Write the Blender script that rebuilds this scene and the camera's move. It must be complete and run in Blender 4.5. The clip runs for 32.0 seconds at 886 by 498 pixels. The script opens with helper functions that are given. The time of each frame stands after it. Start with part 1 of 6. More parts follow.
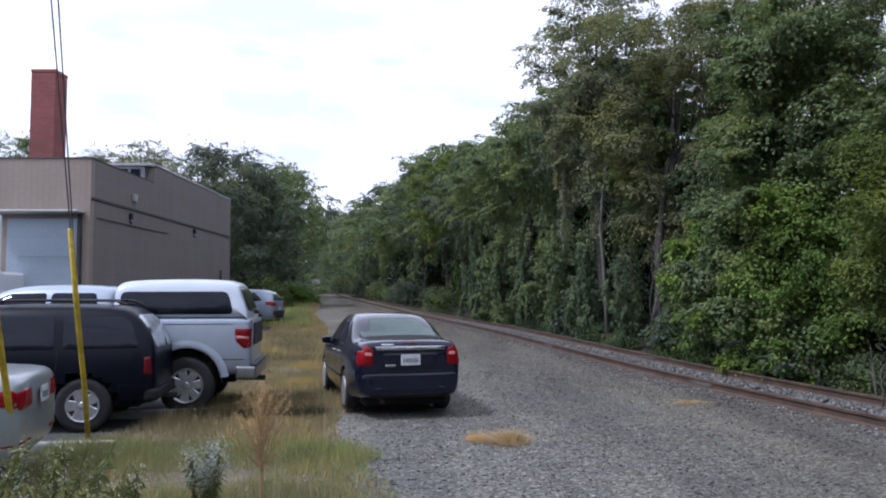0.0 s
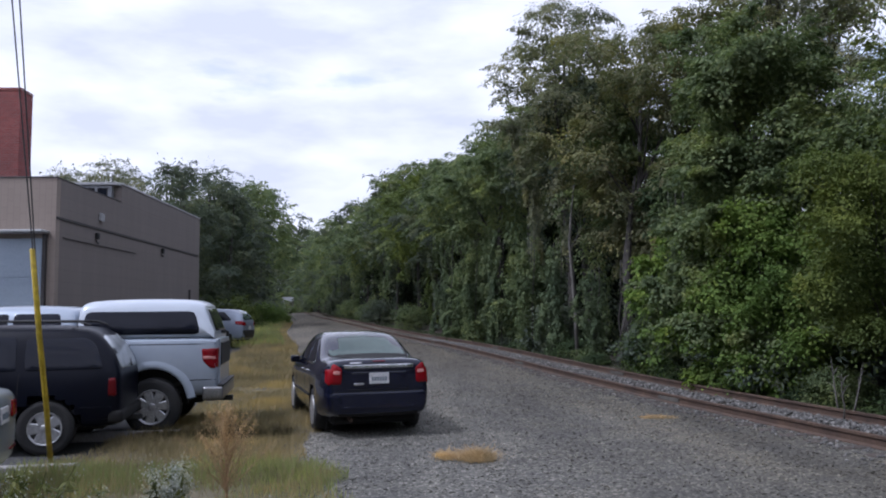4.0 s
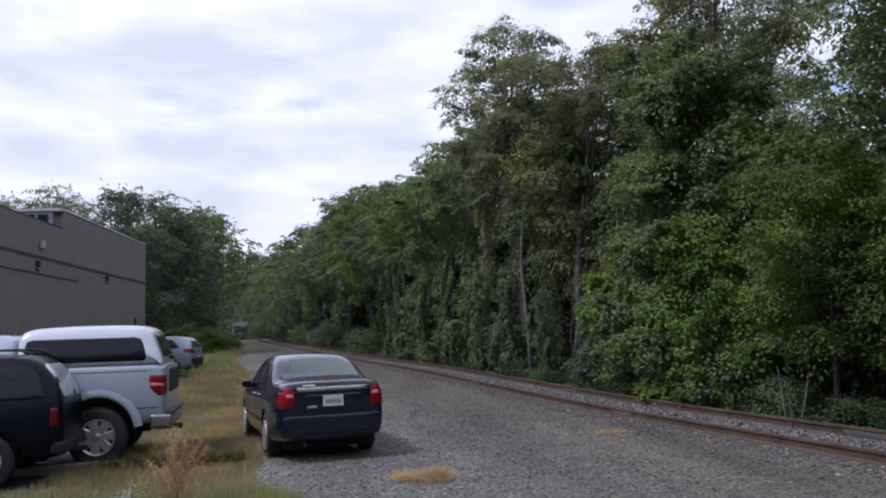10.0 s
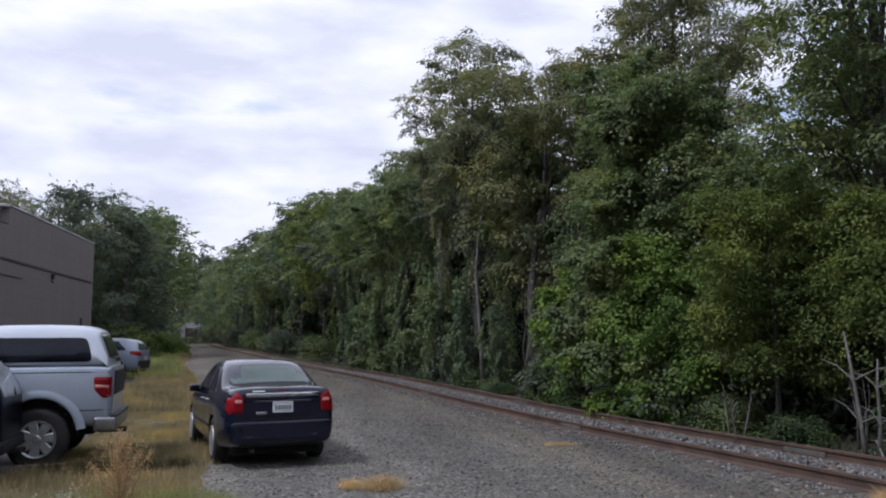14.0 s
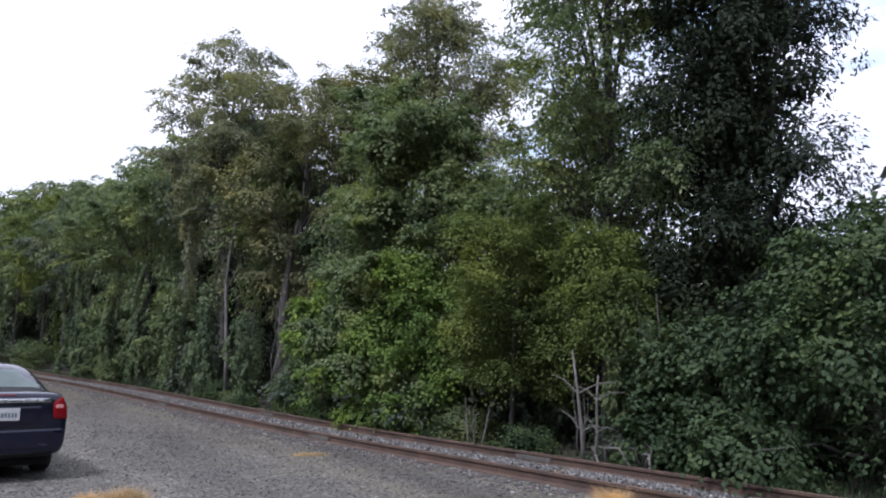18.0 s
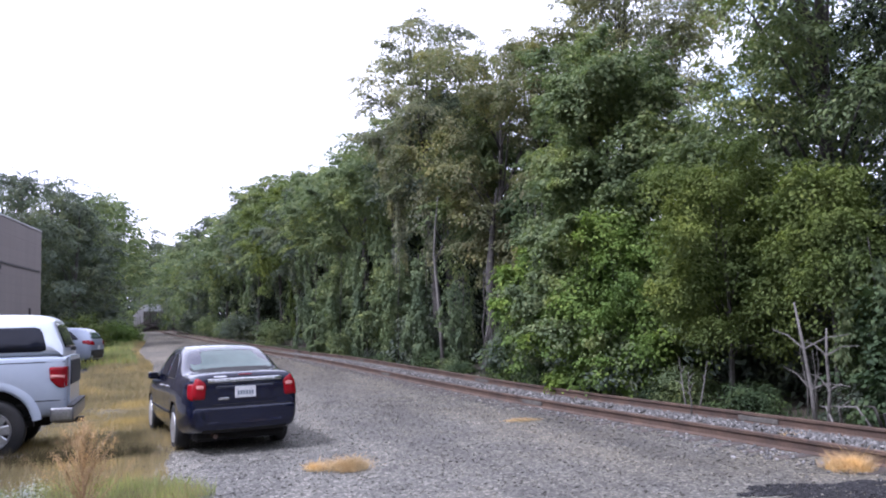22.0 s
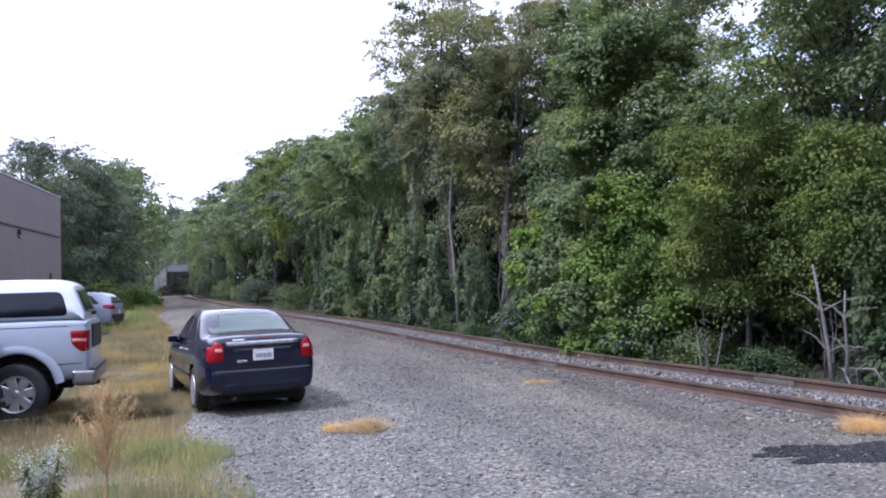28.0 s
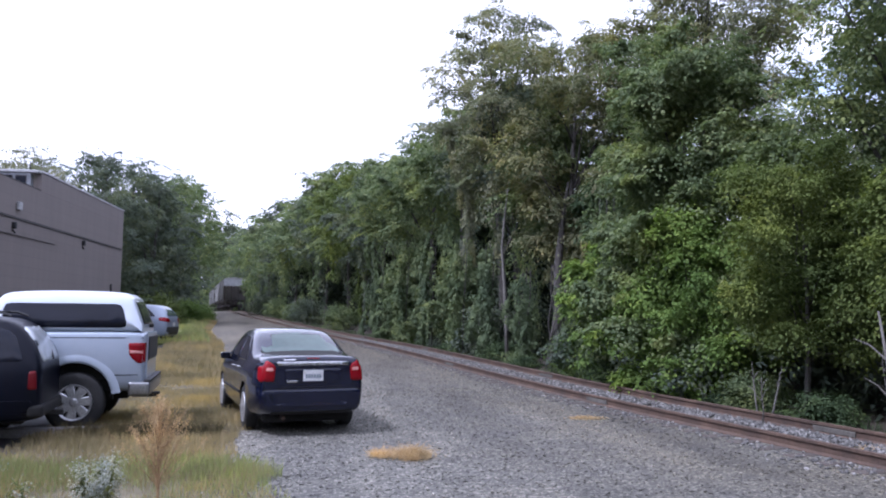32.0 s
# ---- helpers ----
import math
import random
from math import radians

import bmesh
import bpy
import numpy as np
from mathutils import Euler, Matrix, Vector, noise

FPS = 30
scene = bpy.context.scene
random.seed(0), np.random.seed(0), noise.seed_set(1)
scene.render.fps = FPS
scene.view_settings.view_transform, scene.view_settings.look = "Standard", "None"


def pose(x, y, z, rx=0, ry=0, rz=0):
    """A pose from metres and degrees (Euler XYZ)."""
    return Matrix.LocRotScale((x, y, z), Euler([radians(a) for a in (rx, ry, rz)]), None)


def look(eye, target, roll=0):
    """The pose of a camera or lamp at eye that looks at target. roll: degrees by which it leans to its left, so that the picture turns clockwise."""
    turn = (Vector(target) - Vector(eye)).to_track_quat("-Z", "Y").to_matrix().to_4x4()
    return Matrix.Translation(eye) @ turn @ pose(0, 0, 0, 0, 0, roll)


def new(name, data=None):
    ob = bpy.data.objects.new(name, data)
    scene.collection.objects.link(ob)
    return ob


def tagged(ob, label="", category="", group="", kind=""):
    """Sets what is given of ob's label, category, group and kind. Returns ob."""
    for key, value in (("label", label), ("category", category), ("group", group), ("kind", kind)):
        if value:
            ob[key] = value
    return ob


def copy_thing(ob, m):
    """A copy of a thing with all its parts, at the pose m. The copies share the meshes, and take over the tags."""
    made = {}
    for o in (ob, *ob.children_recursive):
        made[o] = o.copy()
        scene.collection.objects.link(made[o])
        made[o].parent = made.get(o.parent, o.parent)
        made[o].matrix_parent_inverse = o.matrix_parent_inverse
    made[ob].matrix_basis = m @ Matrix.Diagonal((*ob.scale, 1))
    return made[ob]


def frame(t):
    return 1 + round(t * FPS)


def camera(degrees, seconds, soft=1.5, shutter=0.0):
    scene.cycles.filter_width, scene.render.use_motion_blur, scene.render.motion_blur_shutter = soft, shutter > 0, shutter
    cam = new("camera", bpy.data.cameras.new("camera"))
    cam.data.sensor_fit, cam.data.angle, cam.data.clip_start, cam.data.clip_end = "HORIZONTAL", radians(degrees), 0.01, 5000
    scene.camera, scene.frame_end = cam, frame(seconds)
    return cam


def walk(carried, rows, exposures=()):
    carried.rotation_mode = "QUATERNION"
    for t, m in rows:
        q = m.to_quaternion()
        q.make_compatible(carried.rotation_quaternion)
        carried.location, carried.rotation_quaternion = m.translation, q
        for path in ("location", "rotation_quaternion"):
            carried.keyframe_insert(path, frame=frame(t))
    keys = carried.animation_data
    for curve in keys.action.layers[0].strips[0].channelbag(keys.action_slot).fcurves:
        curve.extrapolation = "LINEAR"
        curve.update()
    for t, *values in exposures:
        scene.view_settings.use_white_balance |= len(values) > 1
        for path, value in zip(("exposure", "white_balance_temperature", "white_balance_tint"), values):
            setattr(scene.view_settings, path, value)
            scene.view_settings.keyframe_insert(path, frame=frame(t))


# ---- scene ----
# Camera: hand-held, turning on the spot.
cam = camera(58.7, 32.0, soft=2.0)


def aim(x, y, z, yaw, pitch, roll):
    """A level-built camera pose: yaw to the left, pitch up, then roll."""
    return pose(x, y, z, 90 + pitch, 0, yaw) @ pose(0, 0, 0, 0, 0, roll)


PATH = [
    (0.0, 0.019, 0.046, 1.811, -0.04, 3.49, -0.10),
    (0.5, 0.010, 0.047, 1.804, 0.37, 3.63, -0.77),
    (1.0, 0.028, 0.045, 1.794, -0.47, 3.42, -0.38),
    (1.5, 0.021, 0.043, 1.796, -0.42, 3.62, -0.34),
    (2.0, 0.026, 0.035, 1.790, -0.43, 3.65, -0.47),
    (2.5, 0.039, 0.032, 1.798, -0.75, 3.85, -0.31),
    (3.0, 0.023, 0.025, 1.796, -0.65, 4.07, -0.68),
    (3.5, 0.022, 0.013, 1.792, -0.51, 3.90, -1.93),
    (4.0, 0.086, -0.017, 1.807, -2.06, 4.77, -0.61),
    (4.5, 0.071, -0.036, 1.786, -4.30, 6.19, -0.73),
    (6.5, 0.051, 0.022, 1.758, -5.85, 6.63, -1.15),
    (7.0, 0.056, 0.032, 1.766, -6.71, 7.00, -1.10),
    (7.5, 0.059, 0.033, 1.759, -6.50, 6.97, -1.59),
    (8.0, 0.060, 0.026, 1.746, -6.31, 7.05, -1.38),
    (8.5, 0.073, 0.034, 1.762, -6.12, 7.07, -1.53),
    (9.0, 0.077, 0.033, 1.757, -5.92, 6.78, -1.81),
    (9.5, 0.081, 0.032, 1.755, -5.79, 6.59, -2.00),
    (10.0, 0.069, 0.027, 1.751, -5.64, 6.34, -2.00),
    (10.5, 0.057, 0.030, 1.758, -5.56, 6.22, -1.95),
    (11.0, 0.038, 0.042, 1.779, -5.79, 6.89, 0.59),
    (11.5, 0.021, 0.043, 1.770, -9.18, 7.05, -0.51),
    (12.0, 0.020, 0.027, 1.759, -8.77, 8.27, -0.73),
    (12.5, 0.032, 0.003, 1.746, -7.67, 9.28, 0.10),
    (13.0, 0.033, -0.010, 1.741, -7.58, 9.36, 0.12),
    (13.5, 0.042, 0.005, 1.741, -8.55, 6.97, -0.52),
    (15.5, 0.109, -0.073, 1.753, -9.91, 7.14, 0.32),
    (16.0, 0.067, -0.050, 1.745, -10.55, 7.04, 0.87),
    (16.5, -0.018, -0.010, 1.739, -14.26, 8.22, 1.20),
    (17.0, -0.145, -0.013, 1.700, -21.73, 9.66, 2.66),
    (17.5, -0.227, -0.029, 1.679, -26.55, 9.51, 3.16),
    (18.0, -0.255, -0.041, 1.670, -27.31, 8.13, 1.07),
    (18.5, -0.207, -0.040, 1.683, -23.77, 7.28, 1.03),
    (19.0, -0.149, -0.035, 1.697, -21.28, 5.21, 0.30),
    (19.5, -0.077, -0.012, 1.723, -15.93, 5.13, -0.23),
    (20.0, -0.033, 0.013, 1.739, -13.78, 5.25, -0.24),
    (20.5, -0.020, 0.016, 1.735, -13.20, 5.25, -0.36),
    (21.0, -0.017, 0.003, 1.730, -12.80, 5.16, -0.81),
    (21.5, -0.016, -0.005, 1.731, -12.48, 5.01, -1.32),
    (22.0, -0.012, -0.012, 1.728, -12.09, 5.55, -1.95),
    (22.5, -0.000, -0.031, 1.721, -11.06, 5.06, -1.02),
    (23.0, 0.012, -0.043, 1.732, -10.99, 4.66, -1.31),
    (23.5, 0.011, -0.044, 1.735, -10.48, 4.36, -1.29),
    (24.0, 0.003, -0.038, 1.735, -10.59, 4.47, -1.15),
    (24.5, 0.004, -0.032, 1.745, -10.61, 4.21, -0.48),
    (25.0, 0.004, -0.038, 1.740, -10.92, 5.00, -0.40),
    (25.5, 0.008, -0.045, 1.733, -11.35, 5.80, -0.08),
    (27.5, -0.006, 0.004, 1.724, -11.63, 3.37, -2.12),
    (28.0, 0.001, 0.001, 1.724, -10.83, 2.95, -2.13),
    (28.5, -0.003, 0.006, 1.732, -10.68, 3.03, -1.49),
    (29.0, -0.002, 0.006, 1.736, -10.46, 3.01, -1.68),
    (29.5, -0.003, 0.004, 1.732, -9.33, 3.00, -1.64),
    (30.0, -0.010, 0.008, 1.745, -8.62, 3.17, -2.10),
    (30.5, -0.017, 0.009, 1.759, -7.35, 3.45, -1.75),
    (31.0, -0.021, 0.005, 1.765, -7.44, 3.40, -1.54),
    (31.5, -0.036, 0.009, 1.768, -7.24, 4.05, -0.41),
    (32.0, -0.050, 0.007, 1.755, -7.20, 4.93, 0.56),
]
EXPOSURES = [(0.0, 0.25, 5450, 18), (1.0, 0.1, 5450, 18), (4.5, -0.05, 5500, 19), (9.0, -0.08, 5550, 20), (13.0, -0.2, 5700, 18), (16.0, 0.1, 5650, 19), (17.0, 0.15, 5600, 20), (17.8, 0.3, 5600, 20), (19.0, 0.92, 5600, 22), (21.0, 1.06, 5500, 25), (25.0, 1.02, 5400, 26), (29.0, 0.96, 5300, 26), (32.0, 0.8, 5300, 25)]
walk(cam, [(r[0], aim(*r[1:])) for r in PATH], EXPOSURES)

# World: hazy, mostly clouded sky with blue gaps, and a veiled sun.
SUN_EL, SUN_ROT = radians(56), radians(246)
world = bpy.data.worlds.new("sky")
scene.world = world
world.use_nodes = True
wn, wl = world.node_tree.nodes, world.node_tree.links
wn.clear()
w_out, w_bg = wn.new("ShaderNodeOutputWorld"), wn.new("ShaderNodeBackground")
w_sky = wn.new("ShaderNodeTexSky")
w_sky.sky_type, w_sky.sun_disc = "NISHITA", False
w_sky.sun_elevation, w_sky.sun_rotation = SUN_EL, SUN_ROT
w_sky.air_density, w_sky.dust_density = 1.0, 1.5
w_tc, w_map = wn.new("ShaderNodeTexCoord"), wn.new("ShaderNodeMapping")
w_map.inputs["Scale"].default_value = (1.6, 1.6, 5.0)
w_map.inputs["Location"].default_value = (0.35, 0.2, 0.1)
w_no = wn.new("ShaderNodeTexNoise")
w_no.inputs["Scale"].default_value, w_no.inputs["Detail"].default_value, w_no.inputs["Roughness"].default_value = 2.2, 6.0, 0.55
w_cover = wn.new("ShaderNodeMapRange")
w_cover.inputs["From Min"].default_value, w_cover.inputs["From Max"].default_value = 0.2, 0.4
w_no2 = wn.new("ShaderNodeTexNoise")
w_no2.inputs["Scale"].default_value, w_no2.inputs["Detail"].default_value = 3.1, 5.0
w_tone = wn.new("ShaderNodeValToRGB")
w_tone.color_ramp.elements[0].position, w_tone.color_ramp.elements[0].color = 0.36, (8.3, 8.4, 8.75, 1)
w_tone.color_ramp.elements[1].position, w_tone.color_ramp.elements[1].color = 0.6, (11.5, 11.35, 11.45, 1)
w_mix = wn.new("ShaderNodeMix")
w_mix.data_type = "RGBA"
wl.new(w_tc.outputs["Generated"], w_map.inputs["Vector"])
wl.new(w_map.outputs["Vector"], w_no.inputs["Vector"])
wl.new(w_map.outputs["Vector"], w_no2.inputs["Vector"])
w_xyz, w_thin, w_sub = wn.new("ShaderNodeSeparateXYZ"), wn.new("ShaderNodeMapRange"), wn.new("ShaderNodeMath")
w_thin.inputs["From Min"].default_value, w_thin.inputs["From Max"].default_value = 0.1, 0.75
w_thin.inputs["To Min"].default_value, w_thin.inputs["To Max"].default_value = -0.04, 0.2
w_sub.operation = "SUBTRACT"
wl.new(w_tc.outputs["Generated"], w_xyz.inputs["Vector"])
wl.new(w_xyz.outputs["X"], w_thin.inputs["Value"])
wl.new(w_no.outputs["Fac"], w_sub.inputs[0])
wl.new(w_thin.outputs["Result"], w_sub.inputs[1])
wl.new(w_sub.outputs["Value"], w_cover.inputs["Value"])
wl.new(w_no2.outputs["Fac"], w_tone.inputs["Fac"])
wl.new(w_cover.outputs["Result"], w_mix.inputs["Factor"])
w_haze = wn.new("ShaderNodeMix")
w_haze.data_type = "RGBA"
w_haze.inputs["Factor"].default_value, w_haze.inputs["B"].default_value = 0.55, (7.6, 9.0, 10.4, 1)
wl.new(w_sky.outputs["Color"], w_haze.inputs["A"])
wl.new(w_haze.outputs["Result"], w_mix.inputs["A"])
wl.new(w_tone.outputs["Color"], w_mix.inputs["B"])
wl.new(w_mix.outputs["Result"], w_bg.inputs["Color"])
w_bg.inputs["Strength"].default_value = 0.1
wl.new(w_bg.outputs["Background"], w_out.inputs["Surface"])

sun = new("sun", bpy.data.lights.new("sun", "SUN"))
sun.data.energy, sun.data.angle, sun.data.color = 2.2, radians(5), (1.0, 0.97, 0.92)
s_dir = Vector((math.sin(SUN_ROT) * math.cos(SUN_EL), math.cos(SUN_ROT) * math.cos(SUN_EL), math.sin(SUN_EL)))
sun.matrix_basis = look(s_dir * 60, (0, 0, 0))

# ---- materials ----
def material(name, rough=0.6, metal=0.0):
    m = bpy.data.materials.new(name)
    m.use_nodes = True
    n, l = m.node_tree.nodes, m.node_tree.links
    b = n["Principled BSDF"]
    b.inputs["Roughness"].default_value, b.inputs["Metallic"].default_value = rough, metal
    return m, n, l, b


def ramp(n, stops):
    r = n.new("ShaderNodeValToRGB")
    while len(r.color_ramp.elements) < len(stops):
        r.color_ramp.elements.new(0.5)
    for e, (p, c) in zip(r.color_ramp.elements, stops):
        e.position, e.color = p, (*c, 1)
    return r


def noise_tex(n, l, scale, detail=4.0, rough=0.55, coords="Object"):
    tc = n.new("ShaderNodeTexCoord")
    t = n.new("ShaderNodeTexNoise")
    t.inputs["Scale"].default_value, t.inputs["Detail"].default_value, t.inputs["Roughness"].default_value = scale, detail, rough
    l.new(tc.outputs[coords], t.inputs["Vector"])
    return t


def mixed(n, l, mode, fac, a, b):
    x = n.new("ShaderNodeMix")
    x.data_type, x.blend_type = "RGBA", mode
    if isinstance(fac, float):
        x.inputs["Factor"].default_value = fac
    else:
        l.new(fac, x.inputs["Factor"])
    for key, v in (("A", a), ("B", b)):
        if isinstance(v, tuple):
            x.inputs[key].default_value = (*v, 1)
        else:
            l.new(v, x.inputs[key])
    return x.outputs["Result"]


def bump(n, l, b, height, strength, dist):
    u = n.new("ShaderNodeBump")
    u.inputs["Strength"].default_value, u.inputs["Distance"].default_value = strength, dist
    l.new(height, u.inputs["Height"])
    l.new(u.outputs["Normal"], b.inputs["Normal"])


def surface(name, dark, light, scale, fine, rough=0.8, metal=0.0, bumps=(0.3, 0.01), random=0.0, coords="Object"):
    """Two scales of variation between a dark and a light colour, with fine relief."""
    m, n, l, b = material(name, rough, metal)
    big, small = noise_tex(n, l, scale, 5, 0.6, coords), noise_tex(n, l, fine, 3, 0.6, coords)
    r = ramp(n, ((0.3, dark), (0.7, light)))
    l.new(big.outputs["Fac"], r.inputs["Fac"])
    g = ramp(n, ((0.3, (0.62, 0.62, 0.62)), (0.7, (1.0, 1.0, 1.0))))
    l.new(small.outputs["Fac"], g.inputs["Fac"])
    col = mixed(n, l, "MULTIPLY", 1.0, r.outputs["Color"], g.outputs["Color"])
    if random:
        oi, mr = n.new("ShaderNodeObjectInfo"), n.new("ShaderNodeMapRange")
        mr.inputs["To Min"].default_value, mr.inputs["To Max"].default_value = 1 - random, 1 + random
        l.new(oi.outputs["Random"], mr.inputs["Value"])
        col = mixed(n, l, "MULTIPLY", 1.0, col, mr.outputs["Result"])
    l.new(col, b.inputs["Base Color"])
    if bumps:
        bump(n, l, b, small.outputs["Fac"], *bumps)
    return m


def leafy(name, dark, light, extra, through_amount=0.35, patch=0.55):
    """Leaves: each leaf its own tone, with patches over the crown; some light passes through."""
    m, n, l, b = material(name, 0.68)
    g = n.new("ShaderNodeNewGeometry")
    dark, light, extra = (tuple(c * f for c, f in zip(v, (1.07, 1.0, 1.06))) for v in (dark, light, extra))
    low = tuple(0.55 * a + 0.45 * c for a, c in zip(dark, light))
    high = tuple(0.6 * a + 0.4 * c for a, c in zip(light, extra))
    r = ramp(n, ((0.0, low), (0.7, tuple(0.96 * c for c in light)), (1.0, high)))
    l.new(g.outputs["Random Per Island"], r.inputs["Fac"])
    big = noise_tex(n, l, patch, 4, 0.62)
    p = ramp(n, ((0.3, (0.52, 0.58, 0.64)), (0.52, (0.95, 0.95, 0.92)), (0.7, (1.42, 1.28, 0.82))))
    l.new(big.outputs["Fac"], p.inputs["Fac"])
    col = mixed(n, l, "MULTIPLY", 1.0, r.outputs["Color"], p.outputs["Color"])
    l.new(col, b.inputs["Base Color"])
    b.inputs["Specular IOR Level"].default_value = 0.16
    tr, mx, out = n.new("ShaderNodeBsdfTranslucent"), n.new("ShaderNodeMixShader"), n["Material Output"]
    l.new(mixed(n, l, "MULTIPLY", 1.0, col, (1.0, 1.1, 0.72)), tr.inputs["Color"])
    mx.inputs["Fac"].default_value = through_amount
    l.new(b.outputs["BSDF"], mx.inputs[1])
    l.new(tr.outputs["BSDF"], mx.inputs[2])
    l.new(mx.outputs["Shader"], out.inputs["Surface"])
    return m


LEAF_GREEN = leafy("leaf_green", (0.0726, 0.109, 0.0539), (0.162, 0.219, 0.0974), (0.292, 0.318, 0.138))
# Extra blue here puts the haze of distance into the leaf colour.
LEAF_DARK = leafy("leaf_dark", (0.056, 0.082, 0.06), (0.122, 0.156, 0.105), (0.205, 0.224, 0.148))
LEAF_OLIVE = leafy("leaf_olive", (0.06, 0.092, 0.028), (0.125, 0.172, 0.045), (0.21, 0.25, 0.07))
LEAF_BROWN = leafy("leaf_brown", (0.096, 0.12, 0.064), (0.185, 0.205, 0.105), (0.3, 0.245, 0.135))
LEAF_FEATHER = leafy("leaf_feather", (0.124, 0.145, 0.0936), (0.235, 0.258, 0.156), (0.359, 0.349, 0.233))
# Near-black leaf colour puts shade into the vine tree and the rear rank.
LEAF_SHADE = leafy("leaf_shade", (0.012, 0.02, 0.012), (0.025, 0.038, 0.02), (0.045, 0.06, 0.03), 0.15)
LEAF_MOUND = leafy("leaf_mound", (0.028, 0.05, 0.024), (0.065, 0.105, 0.045), (0.12, 0.16, 0.065), 0.25)
LEAF_IVY = leafy("leaf_ivy", (0.065, 0.1, 0.055), (0.13, 0.18, 0.088), (0.21, 0.255, 0.125), 0.25)
LEAF_BRIGHT = leafy("leaf_bright", (0.08, 0.148, 0.038), (0.16, 0.25, 0.056), (0.26, 0.335, 0.088))
BARK = surface("bark", (0.045, 0.04, 0.035), (0.105, 0.095, 0.085), 1.5, 18, 0.9, bumps=(0.6, 0.03))
BARK_PALE = surface("bark_pale", (0.11, 0.102, 0.09), (0.22, 0.205, 0.185), 1.5, 14, 0.9, bumps=(0.5, 0.02))
GROUND = surface("ground_dirt", (0.1, 0.088, 0.05), (0.175, 0.15, 0.088), 0.35, 6, 0.95, bumps=(0.5, 0.05))
GRASS_BLADE = leafy("grass_blade", (0.225, 0.195, 0.1), (0.395, 0.33, 0.18), (0.22, 0.24, 0.1), 0.3, 0.5)
GRASS_GREEN = leafy("grass_green", (0.175, 0.225, 0.08), (0.32, 0.37, 0.14), (0.46, 0.39, 0.22), 0.3, 0.6)
GRASS_STRAW = leafy("grass_straw", (0.36, 0.25, 0.112), (0.6, 0.45, 0.238), (0.72, 0.6, 0.364), 0.3, 1.5)
ASPHALT = surface("asphalt", (0.05, 0.05, 0.052), (0.09, 0.088, 0.085), 0.5, 60, 0.9, bumps=(0.4, 0.01))
RUST = surface("rusted_steel", (0.066, 0.043, 0.032), (0.135, 0.084, 0.056), 2.0, 25, 0.75, bumps=(0.3, 0.01))
CONCRETE = surface("concrete", (0.3, 0.29, 0.27), (0.45, 0.43, 0.4), 1.2, 30, 0.9)


def gravel_tone(n, l):
    """Long dusty and dark bands, as wheels and plough leave them along the yard, with blotches."""
    tc, mp = n.new("ShaderNodeTexCoord"), n.new("ShaderNodeMapping")
    mp.inputs["Rotation"].default_value, mp.inputs["Scale"].default_value = (0, 0, radians(10)), (0.62, 0.09, 0.3)
    l.new(tc.outputs["Object"], mp.inputs["Vector"])
    band = n.new("ShaderNodeTexNoise")
    band.inputs["Scale"].default_value, band.inputs["Detail"].default_value, band.inputs["Roughness"].default_value = 1.0, 5, 0.62
    l.new(mp.outputs["Vector"], band.inputs["Vector"])
    r = ramp(n, ((0.36, (0.66, 0.655, 0.65)), (0.52, (0.98, 0.97, 0.94)), (0.66, (1.24, 1.2, 1.12))))
    l.new(band.outputs["Fac"], r.inputs["Fac"])
    blot = noise_tex(n, l, 1.1, 4, 0.6)
    q = ramp(n, ((0.3, (0.8, 0.8, 0.82)), (0.7, (1.12, 1.11, 1.08))))
    l.new(blot.outputs["Fac"], q.inputs["Fac"])
    both = mixed(n, l, "MULTIPLY", 1.0, r.outputs["Color"], q.outputs["Color"])
    # brown dirt is worked into the stone towards the rails
    dp, mr = n.new("ShaderNodeVectorMath"), n.new("ShaderNodeMapRange")
    dp.operation = "DOT_PRODUCT"
    dp.inputs[1].default_value = (1.0, 0.18, 0.0)
    l.new(tc.outputs["Object"], dp.inputs[0])
    mr.inputs["From Min"].default_value, mr.inputs["From Max"].default_value = 2.0, 6.5
    l.new(dp.outputs["Value"], mr.inputs["Value"])
    dirt = mixed(n, l, "MULTIPLY", 1.0, mr.outputs["Result"], ramp_of(n, l, noise_tex(n, l, 0.55, 5, 0.65)))
    near = mixed(n, l, "MULTIPLY", dirt, both, (0.74, 0.7, 0.62))
    # the tone also turns browner and darker towards the far end of the yard
    xyz, far = n.new("ShaderNodeSeparateXYZ"), n.new("ShaderNodeMapRange")
    l.new(tc.outputs["Object"], xyz.inputs["Vector"])
    far.inputs["From Min"].default_value, far.inputs["From Max"].default_value = 17.0, 38.0
    l.new(xyz.outputs["Y"], far.inputs["Value"])
    return mixed(n, l, "MULTIPLY", far.outputs["Result"], near, (0.88, 0.82, 0.74))


def ramp_of(n, l, tex):
    r = ramp(n, ((0.3, (0.35, 0.35, 0.35)), (0.62, (1.0, 1.0, 1.0))))
    l.new(tex.outputs["Fac"], r.inputs["Fac"])
    return r.outputs["Color"]


